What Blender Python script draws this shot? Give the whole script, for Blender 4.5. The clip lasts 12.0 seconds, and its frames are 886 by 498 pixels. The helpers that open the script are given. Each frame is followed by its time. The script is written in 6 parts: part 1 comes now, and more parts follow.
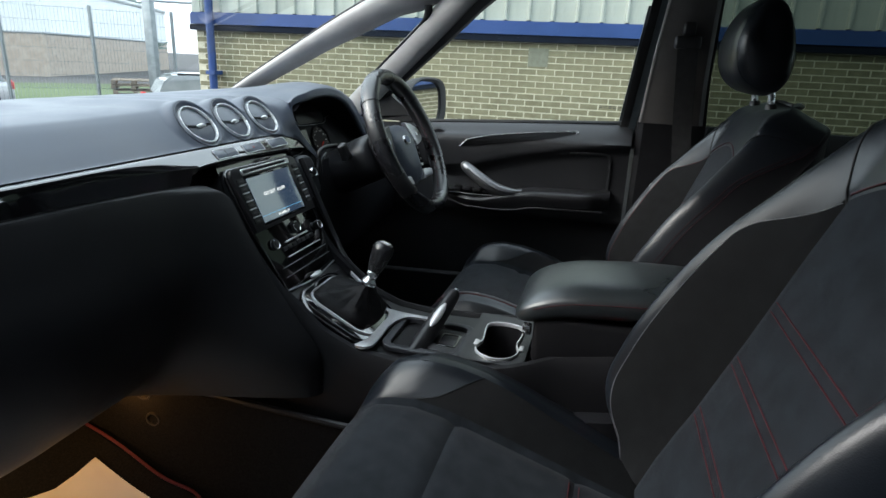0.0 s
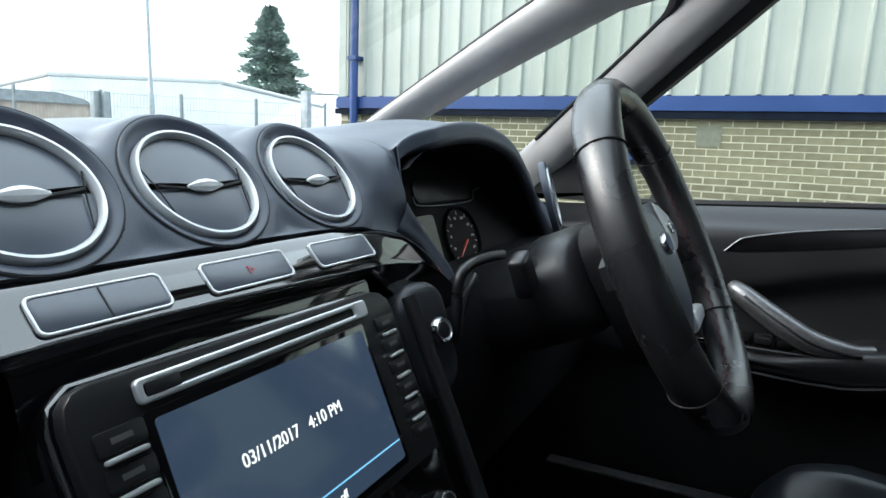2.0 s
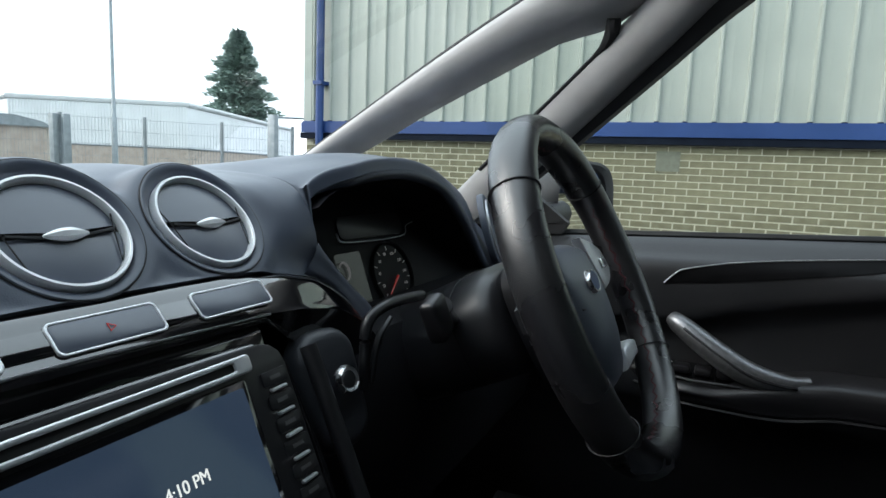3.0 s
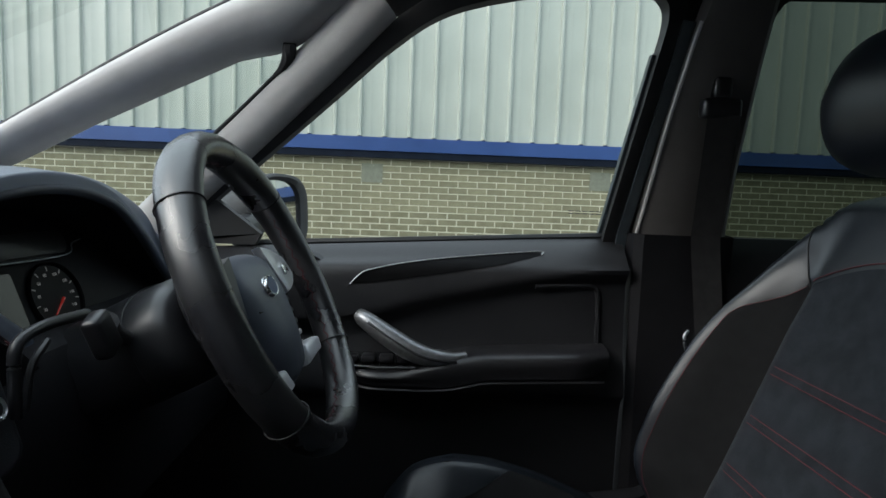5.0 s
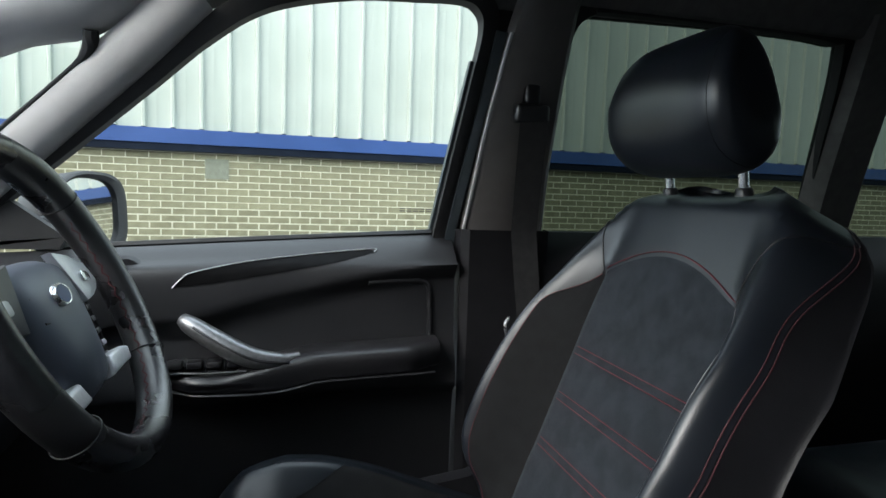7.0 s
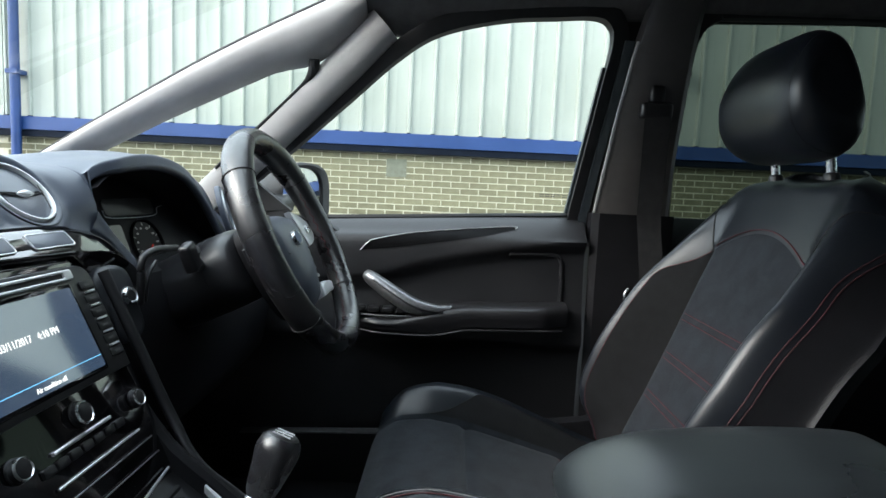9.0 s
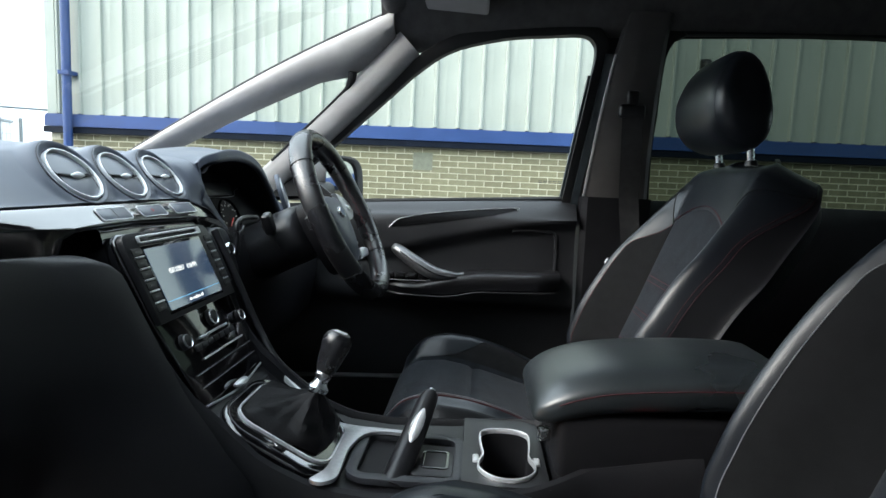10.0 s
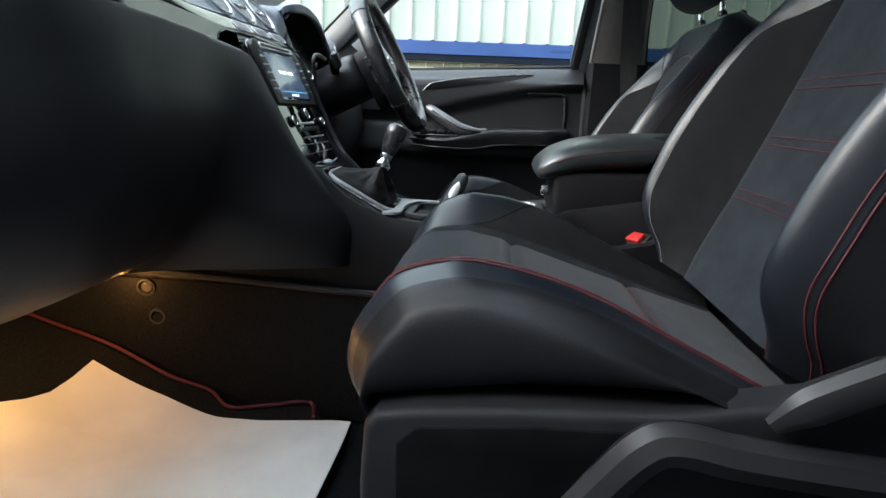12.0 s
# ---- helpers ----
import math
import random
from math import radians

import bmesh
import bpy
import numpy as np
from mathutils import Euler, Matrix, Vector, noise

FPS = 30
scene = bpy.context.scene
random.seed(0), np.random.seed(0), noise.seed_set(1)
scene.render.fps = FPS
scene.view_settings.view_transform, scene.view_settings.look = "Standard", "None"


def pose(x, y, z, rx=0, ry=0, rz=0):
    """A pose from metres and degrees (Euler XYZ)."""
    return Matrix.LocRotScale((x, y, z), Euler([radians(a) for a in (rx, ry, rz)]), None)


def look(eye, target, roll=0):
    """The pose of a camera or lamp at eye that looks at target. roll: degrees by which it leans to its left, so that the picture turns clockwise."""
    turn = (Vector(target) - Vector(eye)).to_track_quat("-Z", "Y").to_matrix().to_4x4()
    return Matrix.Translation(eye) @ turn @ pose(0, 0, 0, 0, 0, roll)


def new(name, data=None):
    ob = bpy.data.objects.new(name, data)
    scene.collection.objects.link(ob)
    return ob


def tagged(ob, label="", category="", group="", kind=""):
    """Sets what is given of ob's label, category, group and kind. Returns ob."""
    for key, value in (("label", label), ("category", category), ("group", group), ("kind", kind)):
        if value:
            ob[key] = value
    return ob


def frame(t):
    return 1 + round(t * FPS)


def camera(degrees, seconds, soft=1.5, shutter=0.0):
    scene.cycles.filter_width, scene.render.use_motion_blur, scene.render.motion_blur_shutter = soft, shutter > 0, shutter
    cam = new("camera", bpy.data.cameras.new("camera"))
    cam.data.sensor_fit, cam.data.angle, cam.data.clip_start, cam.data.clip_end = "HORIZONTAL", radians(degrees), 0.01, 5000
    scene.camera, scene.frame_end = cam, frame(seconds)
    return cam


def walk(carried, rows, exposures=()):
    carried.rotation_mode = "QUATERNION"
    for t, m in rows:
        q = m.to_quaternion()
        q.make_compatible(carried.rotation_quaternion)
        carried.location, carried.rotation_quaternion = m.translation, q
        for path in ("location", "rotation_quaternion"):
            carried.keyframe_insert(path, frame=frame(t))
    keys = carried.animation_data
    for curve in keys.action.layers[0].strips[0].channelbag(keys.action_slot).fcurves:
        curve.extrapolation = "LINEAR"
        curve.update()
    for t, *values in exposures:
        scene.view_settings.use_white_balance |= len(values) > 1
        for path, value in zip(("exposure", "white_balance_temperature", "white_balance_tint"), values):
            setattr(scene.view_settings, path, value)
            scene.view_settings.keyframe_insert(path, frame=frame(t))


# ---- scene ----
cam = camera(73.7, 12.0)
PATH = [
    (0, (0.531, -0.953, 1.199), (0.05, 0.893, 0.599), 2.7),
    (0.5, (0.409, -0.657, 1.152), (-0.248, 1.132, 0.547), 2.6),
    (1, (0.308, -0.453, 1.107), (-0.444, 1.316, 0.554), 2.7),
    (1.5, (0.204, -0.315, 1.089), (-0.634, 1.444, 0.636), 2.6),
    (2, (0.153, -0.222, 1.108), (-0.763, 1.521, 0.762), 2.3),
    (2.5, (0.153, -0.181, 1.104), (-0.786, 1.561, 0.816), 2.3),
    (3, (0.185, -0.183, 1.122), (-0.649, 1.615, 0.857), 2.4),
    (3.5, (0.211, -0.192, 1.124), (-0.377, 1.704, 0.883), 2.4),
    (5.5, (0.251, -0.238, 1.128), (0.491, 1.738, 0.939), 2.2),
    (6, (0.268, -0.237, 1.122), (0.679, 1.712, 0.938), 2.2),
    (6.5, (0.277, -0.248, 1.128), (0.837, 1.663, 0.947), 2.1),
    (8.5, (0.3, -0.369, 1.135), (0.465, 1.613, 0.925), 2.1),
    (9, (0.308, -0.487, 1.106), (0.288, 1.502, 0.899), 2.7),
    (9.5, (0.33, -0.642, 1.104), (0.259, 1.345, 0.884), 2.5),
    (10, (0.347, -0.76, 1.093), (0.236, 1.223, 0.861), 2.5),
    (10.5, (0.36, -0.873, 1.065), (0.216, 1.106, 0.813), 2.6),
    (11, (0.357, -0.983, 1.021), (0.201, 0.991, 0.736), 2.6),
    (11.5, (0.355, -1.052, 0.972), (0.199, 0.911, 0.625), 2.8),
    (12, (0.353, -1.101, 0.916), (0.196, 0.838, 0.451), 2.6),
]
EXPOSURES = [(0, 1.5), (0.5, 1.78), (1, 1.95), (1.5, 1.95), (2, 1.65), (2.5, 1.38), (3, 1.12), (3.5, 0.88), (5.5, 1.3), (6, 1.56), (6.5, 1.82), (8.5, 2.03), (9.5, 1.9), (10.5, 1.87), (11, 1.9), (11.5, 2.08), (12, 2.25)]
walk(cam, [(t, look(eye, target, roll)) for t, eye, target, roll in PATH], EXPOSURES)

# ---- light ----
world = bpy.data.worlds.new("overcast_sky")
scene.world = world
world.use_nodes = True
wn, wl = world.node_tree.nodes, world.node_tree.links
sky = wn.new("ShaderNodeTexSky")
sky.sky_type, sky.sun_disc = "NISHITA", False
sky.sun_elevation, sky.sun_rotation = radians(36), radians(241)
sky.air_density, sky.dust_density = 1.0, 7.0
grey = wn.new("ShaderNodeHueSaturation")
grey.inputs["Saturation"].default_value = 0.5
wl.new(sky.outputs["Color"], grey.inputs["Color"])
cloud = wn.new("ShaderNodeMix")  # a closed white cloud deck over the clear sky
cloud.data_type = "RGBA"
cloud.inputs["Factor"].default_value = 0.75
cloud.inputs["B"].default_value = (6.7, 8.0, 9.0, 1)
wl.new(grey.outputs["Color"], cloud.inputs["A"])
wl.new(cloud.outputs["Result"], wn["Background"].inputs["Color"])
wn["Background"].inputs["Strength"].default_value = 0.15
sun = new("sun", bpy.data.lights.new("sun", "SUN"))
sun.data.energy, sun.data.angle, sun.data.color = 0.6, radians(30), (1.0, 0.99, 0.98)
sun.matrix_world = look((-9, -5, 7.5), (0, 0, 0))


# ---- materials ----
def rgb(c):
    return (*c, 1.0)


def material(name, c1, c2=None, rough=0.5, metal=0.0, scale=60.0, bump=0.0, bump_scale=400.0, coat=0.0, sheen=0.0, vary=0.0, detail=4.0, rough2=None, kind="noise", spec=0.5):
    """A surface with two scales of variation: a broad mottling and a fine relief."""
    m = bpy.data.materials.new(name)
    m.use_nodes = True
    n, l = m.node_tree.nodes, m.node_tree.links
    b = n["Principled BSDF"]
    b.inputs["Roughness"].default_value = rough
    b.inputs["Metallic"].default_value = metal
    b.inputs["Coat Weight"].default_value = coat
    b.inputs["Coat Roughness"].default_value = 0.06
    b.inputs["Sheen Weight"].default_value = sheen
    b.inputs["Specular IOR Level"].default_value = spec
    tc = n.new("ShaderNodeTexCoord")
    nz = n.new("ShaderNodeTexNoise")
    nz.inputs["Scale"].default_value, nz.inputs["Detail"].default_value = scale, detail
    l.new(tc.outputs["Object"], nz.inputs["Vector"])
    ramp = n.new("ShaderNodeMapRange")
    ramp.inputs["From Min"].default_value, ramp.inputs["From Max"].default_value = 0.35, 0.65
    l.new(nz.outputs["Fac"], ramp.inputs["Value"])
    mix = n.new("ShaderNodeMix")
    mix.data_type = "RGBA"
    mix.inputs["A"].default_value, mix.inputs["B"].default_value = rgb(c1), rgb(c2 or c1)
    l.new(ramp.outputs["Result"], mix.inputs["Factor"])
    colour = mix.outputs["Result"]
    if vary:
        oi = n.new("ShaderNodeObjectInfo")
        mr = n.new("ShaderNodeMapRange")
        mr.inputs["To Min"].default_value, mr.inputs["To Max"].default_value = 1 - vary, 1 + vary
        l.new(oi.outputs["Random"], mr.inputs["Value"])
        hsv = n.new("ShaderNodeHueSaturation")
        l.new(mr.outputs["Result"], hsv.inputs["Value"])
        l.new(colour, hsv.inputs["Color"])
        colour = hsv.outputs["Color"]
    l.new(colour, b.inputs["Base Color"])
    if rough2 is not None:
        rr = n.new("ShaderNodeMapRange")
        rr.inputs["To Min"].default_value, rr.inputs["To Max"].default_value = rough, rough2
        l.new(ramp.outputs["Result"], rr.inputs["Value"])
        l.new(rr.outputs["Result"], b.inputs["Roughness"])
    if bump:
        if kind == "grain":
            fine = n.new("ShaderNodeTexVoronoi")
            fine.inputs["Scale"].default_value = bump_scale
            out = fine.outputs["Distance"]
        else:
            fine = n.new("ShaderNodeTexNoise")
            fine.inputs["Scale"].default_value, fine.inputs["Detail"].default_value = bump_scale, 3.0
            out = fine.outputs["Fac"]
        l.new(tc.outputs["Object"], fine.inputs["Vector"])
        bp = n.new("ShaderNodeBump")
        bp.inputs["Strength"].default_value, bp.inputs["Distance"].default_value = bump, 0.002
        l.new(out, bp.inputs["Height"])
        l.new(bp.outputs["Normal"], b.inputs["Normal"])
    return m


def pane_material(name, tint, gloss=1.0):
    """A thin pane: clear or tinted, with a Fresnel reflection."""
    m = bpy.data.materials.new(name)
    m.use_nodes = True
    n, l = m.node_tree.nodes, m.node_tree.links
    n.remove(n["Principled BSDF"])
    tr, gl, fr, mx = n.new("ShaderNodeBsdfTransparent"), n.new("ShaderNodeBsdfGlossy"), n.new("ShaderNodeFresnel"), n.new("ShaderNodeMixShader")
    tr.inputs["Color"].default_value = rgb(tint)
    gl.inputs["Roughness"].default_value = 0.01
    gl.inputs["Color"].default_value = (gloss, gloss, gloss, 1)
    fr.inputs["IOR"].default_value = 1.22
    l.new(fr.outputs["Fac"], mx.inputs["Fac"])
    l.new(tr.outputs["BSDF"], mx.inputs[1])
    l.new(gl.outputs["BSDF"], mx.inputs[2])
    l.new(mx.outputs["Shader"], n["Material Output"].inputs["Surface"])
    return m


def glow_material(name, colour, strength, back=(0.01, 0.01, 0.012), rough=0.15):
    m = bpy.data.materials.new(name)
    m.use_nodes = True
    b = m.node_tree.nodes["Principled BSDF"]
    b.inputs["Base Color"].default_value, b.inputs["Roughness"].default_value = rgb(back), rough
    b.inputs["Emission Color"].default_value, b.inputs["Emission Strength"].default_value = rgb(colour), strength
    return m


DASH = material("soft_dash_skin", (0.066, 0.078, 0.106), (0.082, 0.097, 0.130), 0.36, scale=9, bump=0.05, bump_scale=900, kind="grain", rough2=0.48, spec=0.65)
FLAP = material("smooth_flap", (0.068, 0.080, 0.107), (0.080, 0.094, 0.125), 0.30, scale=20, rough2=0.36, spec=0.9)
PLASTIC = material("black_plastic", (0.0092, 0.0092, 0.0110), (0.0132, 0.0132, 0.0152), 0.55, scale=12, bump=0.10, bump_scale=900, kind="grain", spec=0.18)
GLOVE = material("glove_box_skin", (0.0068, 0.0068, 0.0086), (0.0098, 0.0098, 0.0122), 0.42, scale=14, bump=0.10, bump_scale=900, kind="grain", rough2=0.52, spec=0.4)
DOORSKIN = material("black_door_skin", (0.012, 0.0125, 0.0145), (0.017, 0.0175, 0.020), 0.42, scale=9, bump=0.10, bump_scale=900, kind="grain", rough2=0.5, spec=0.45)
DARKSILVER = material("dark_satin_silver", (0.20, 0.205, 0.215), (0.26, 0.265, 0.275), 0.34, 0.8, scale=120, rough2=0.42)
SATIN = material("satin_black_plastic", (0.012, 0.012, 0.014), (0.017, 0.017, 0.019), 0.33, scale=20, rough2=0.42)
PIANO = material("piano_black", (0.004, 0.004, 0.005), (0.006, 0.006, 0.007), 0.04, scale=30, coat=1.0, rough2=0.07, spec=1.0)
CHROME = material("satin_chrome", (0.78, 0.79, 0.81), (0.86, 0.87, 0.88), 0.24, 1.0, scale=90, rough2=0.3)
BRIGHT = material("bright_silver_trim", (0.72, 0.73, 0.75), (0.80, 0.81, 0.83), 0.28, 0.55, scale=120, rough2=0.36)
SILVER = material("silver_paint", (0.46, 0.47, 0.49), (0.54, 0.55, 0.57), 0.32, 0.6, scale=200, rough2=0.4)
LEATHER = material("black_leather", (0.0075, 0.0098, 0.0138), (0.0115, 0.0146, 0.0196), 0.28, scale=7, bump=0.07, bump_scale=1000, kind="grain", rough2=0.38, spec=0.50)
ARMHIDE = material("smooth_black_hide", (0.019, 0.0235, 0.0265), (0.026, 0.032, 0.0355), 0.27, scale=8, bump=0.06, bump_scale=1000, kind="grain", rough2=0.36, spec=1.0)
GAITER = material("soft_black_hide", (0.004, 0.004, 0.005), (0.008, 0.007, 0.008), 0.55, scale=25, bump=0.3, bump_scale=500, spec=0.2)
RIM = material("worn_black_leather", (0.013, 0.013, 0.016), (0.026, 0.026, 0.028), 0.19, scale=14, bump=0.12, bump_scale=1100, kind="grain", rough2=0.36, spec=1.0)
SUEDE = material("dark_grey_suede", (0.0105, 0.0130, 0.0168), (0.0198, 0.0240, 0.0304), 0.95, scale=34, bump=0.3, bump_scale=1500, sheen=0.10, detail=7, spec=0.2)
CLOTH = material("dark_charcoal_cloth", (0.0042, 0.0044, 0.0052), (0.0070, 0.0073, 0.0084), 0.8, scale=40, bump=0.25, bump_scale=1400, spec=0.3)
STITCH = material("dark_red_thread", (0.060, 0.008, 0.012), (0.10, 0.012, 0.018), 0.7, scale=900)
SPOKE = material("satin_silver", (0.66, 0.67, 0.69), (0.74, 0.75, 0.77), 0.30, 0.35, scale=200, rough2=0.38)
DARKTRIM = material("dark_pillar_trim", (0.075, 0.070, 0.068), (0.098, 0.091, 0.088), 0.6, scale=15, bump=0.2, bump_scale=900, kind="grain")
DARKSTITCH = material("deep_red_thread", (0.026, 0.005, 0.008), (0.045, 0.008, 0.012), 0.7, scale=900)
GREYSTITCH = material("grey_thread", (0.16, 0.16, 0.17), (0.22, 0.22, 0.23), 0.7, scale=900)
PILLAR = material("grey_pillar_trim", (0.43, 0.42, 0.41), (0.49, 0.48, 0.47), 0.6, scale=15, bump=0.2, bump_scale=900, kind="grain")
HEADLINER = material("dark_grey_headliner", (0.12, 0.115, 0.112), (0.15, 0.143, 0.14), 0.95, scale=40, bump=0.3, bump_scale=1500)
CARPET = material("black_carpet", (0.008, 0.008, 0.009), (0.016, 0.016, 0.017), 0.95, scale=300, bump=0.8, bump_scale=1200, spec=0.1)
PAPER = material("white_paper", (0.72, 0.71, 0.69), (0.80, 0.79, 0.77), 0.85, scale=12, bump=0.1, bump_scale=90)
RED = material("red_plastic", (0.55, 0.02, 0.02), (0.62, 0.03, 0.03), 0.4, scale=50)
REDCORD = material("dark_red_piping", (0.075, 0.008, 0.02), (0.11, 0.012, 0.025), 0.7, scale=300)
WEB = material("belt_webbing", (0.012, 0.012, 0.013), (0.02, 0.02, 0.021), 0.75, scale=60, bump=0.5, bump_scale=900)
DOORPAINT = material("blue_grey_frame_paint", (0.045, 0.058, 0.066), (0.055, 0.070, 0.078), 0.3, 0.2, scale=40, coat=0.4, rough2=0.36)
RUBBER = material("black_rubber", (0.009, 0.009, 0.01), (0.014, 0.014, 0.015), 0.6, scale=30)
PAINT = material("dark_car_paint", (0.006, 0.008, 0.012), (0.008, 0.010, 0.015), 0.2, 0.3, scale=400, coat=1.0)
MIRROR = material("mirror_glass", (0.8, 0.8, 0.8), None, 0.02, 1.0)
CLEAR = pane_material("clear_glass", (0.93, 0.945, 0.93))
TINT = pane_material("privacy_glass", (0.095, 0.112, 0.10), 0.6)
BRICK = material("yellow_stock_brick", (0.150, 0.143, 0.084), (0.205, 0.195, 0.120), 0.9, scale=9, bump=0.6, bump_scale=60, vary=0.13)
MORTAR = material("pale_mortar", (0.45, 0.43, 0.32), (0.54, 0.52, 0.40), 0.95, scale=14, bump=0.5, bump_scale=120)
CLAD = material("pale_green_cladding", (0.305, 0.336, 0.288), (0.35, 0.382, 0.333), 0.30, scale=1.3, rough2=0.42)
BLUE = material("blue_flashing", (0.010, 0.040, 0.145), (0.014, 0.050, 0.175), 0.4, scale=2.5, rough2=0.5)
# Near-black navy for strips that stand in for shade on the unit's wall.
SHADOWGAP = material("dark_navy_shade", (0.004, 0.007, 0.014), (0.007, 0.011, 0.020), 0.7, scale=6, spec=0.1)
PATCH = material("grey_cement_patch", (0.14, 0.15, 0.11), (0.18, 0.19, 0.145), 0.9, scale=20, bump=0.3, bump_scale=150)
WHITECLAD = material("white_cladding", (0.70, 0.72, 0.72), (0.78, 0.80, 0.80), 0.5, scale=0.8)
BEIGE = material("beige_brick_far", (0.36, 0.30, 0.25), (0.44, 0.38, 0.32), 0.9, scale=3, bump=0.3, bump_scale=20)
# Kept dark so the added wall throws little light into the cabin.
DARKWALL = material("dark_block_wall", (0.085, 0.082, 0.080), (0.12, 0.115, 0.112), 0.9, scale=3, bump=0.4, bump_scale=25)
ROOFGREY = material("grey_roof_trim", (0.45, 0.47, 0.47), (0.52, 0.54, 0.54), 0.5, scale=1)
ASPHALT = material("asphalt", (0.045, 0.045, 0.046), (0.065, 0.065, 0.066), 0.9, scale=3, bump=0.8, bump_scale=90)
GRASS = material("grass", (0.05, 0.085, 0.03), (0.09, 0.13, 0.05), 0.95, scale=6, bump=1.0, bump_scale=40)
GALV = material("galvanised_steel", (0.20, 0.23, 0.24), (0.27, 0.30, 0.31), 0.5, 0.5, scale=6)
# Needles paler than foliage is: the haze over the tree is put into colour.
CONIFER = material("hazed_needles", (0.13, 0.195, 0.165), (0.20, 0.27, 0.225), 0.8, scale=1.2)
BARK = material("bark", (0.06, 0.045, 0.035), (0.1, 0.08, 0.06), 0.95, scale=8, bump=1, bump_scale=30)
WOOD = material("weathered_pallet_wood", (0.22, 0.18, 0.14), (0.30, 0.25, 0.2), 0.9, scale=5, bump=0.6, bump_scale=60)
SCREEN = glow_material("lit_screen", (0.043, 0.075, 0.132), 0.23, back=(0.02, 0.02, 0.02), rough=0.10)
SCREEN.node_tree.nodes["Principled BSDF"].inputs["IOR"].default_value = 3.2
SCREENLINE = glow_material("screen_blue_line", (0.12, 0.38, 0.62), 0.6)
SCREENTEXT = glow_material("screen_text", (0.75, 0.8, 0.78), 0.5)
DIALMARK = glow_material("dial_marking", (0.5, 0.5, 0.5), 0.06, (0.3, 0.3, 0.3), 0.6)
LEGEND = glow_material("grey_key_legend", (0.5, 0.5, 0.5), 0.0, (0.10, 0.10, 0.10), 0.6)
VENTRING = material("polished_ring", (0.86, 0.87, 0.89), (0.90, 0.91, 0.92), 0.30, 0.30, scale=90, rough2=0.44)
PODSKIN = material("dark_slate_plastic", (0.022, 0.024, 0.029), (0.030, 0.032, 0.038), 0.42, scale=9, bump=0.10, bump_scale=800, kind="grain")
# Pale base: the sky reflected in far car windows is put into it.
CARGLASS = material("sky_pale_car_glass", (0.16, 0.18, 0.185), (0.20, 0.22, 0.225), 0.08, scale=3, coat=0.8)
SILVERCAR = material("pale_silver_car_paint", (0.55, 0.56, 0.57), (0.62, 0.63, 0.64), 0.3, 0.3, scale=300, coat=1.0)
NEEDLE = glow_material("red_needle", (0.6, 0.04, 0.03), 0.08)
# Seat sides and backs: darker than the leather, doorway shade put into the colour.
SHADEHIDE = material("shaded_matt_hide", (0.006, 0.0062, 0.0076), (0.010, 0.0103, 0.0124), 0.42, scale=9, bump=0.10, bump_scale=900, kind="grain", spec=0.25)
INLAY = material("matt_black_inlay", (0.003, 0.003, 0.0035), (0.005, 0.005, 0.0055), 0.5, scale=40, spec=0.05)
LENSGLOW = glow_material("amber_lens", (0.9, 0.36, 0.10), 0.04)


# ---- building blocks ----
def thing(name, label, category, at=(0, 0, 0), group="", kind=""):
    ob = new(name)
    ob.location = at
    ob.empty_display_size = 0.05
    return tagged(ob, label, category, group, kind)


def part(name, bm, mat, parent=None, label="", sharp=38, inward=False):
    """Links a bmesh, made in world metres, as one mesh object under a thing or a part."""
    bmesh.ops.recalc_face_normals(bm, faces=bm.faces)
    if inward:  # panes face the cabin
        bm.normal_update()
        for f in bm.faces:
            if f.normal.dot(Vector((0.4, 0, 1.2)) - f.calc_center_median()) < 0:
                f.normal_flip()
    me = bpy.data.meshes.new(name)
    bm.to_mesh(me)
    bm.free()
    me.shade_smooth()
    me.set_sharp_from_angle(angle=radians(sharp))
    me.materials.append(mat)
    ob = new(name, me)
    if parent is not None:
        ob.parent = parent
        if parent.type == "EMPTY":
            ob.matrix_parent_inverse = Matrix.Translation(parent.location).inverted()
    return tagged(ob, label)


def grid(rows, close_u=False, close_v=False, caps=False):
    """Skin over rows of points."""
    bm = bmesh.new()
    vs = [[bm.verts.new(p) for p in row] for row in rows]
    nu, nv = len(vs), len(vs[0])
    for i in range(nu if close_u else nu - 1):
        for j in range(nv if close_v else nv - 1):
            a, b, c, d = vs[i][j], vs[i][(j + 1) % nv], vs[(i + 1) % nu][(j + 1) % nv], vs[(i + 1) % nu][j]
            bm.faces.new((a, b, c, d))
    if caps:
        bm.faces.new(vs[0][::-1])
        bm.faces.new(vs[-1])
    bmesh.ops.remove_doubles(bm, verts=bm.verts, dist=1e-5)
    return bm


def solid(bm, thick):
    """Gives a skin its thickness."""
    bmesh.ops.recalc_face_normals(bm, faces=bm.faces)
    bmesh.ops.solidify(bm, geom=bm.faces[:], thickness=thick)
    return bm


def box(x0, x1, y0, y1, z0, z1, bevel=0.0, seg=2, m=None):
    bm = bmesh.new()
    bmesh.ops.create_cube(bm, size=1.0)
    for v in bm.verts:
        v.co = Vector(((x0 + x1) / 2 + v.co.x * (x1 - x0), (y0 + y1) / 2 + v.co.y * (y1 - y0), (z0 + z1) / 2 + v.co.z * (z1 - z0)))
    if bevel:
        bmesh.ops.bevel(bm, geom=bm.edges[:], offset=bevel, segments=seg, profile=0.5, affect="EDGES")
    if m is not None:
        bmesh.ops.transform(bm, matrix=m, verts=bm.verts)
    return bm


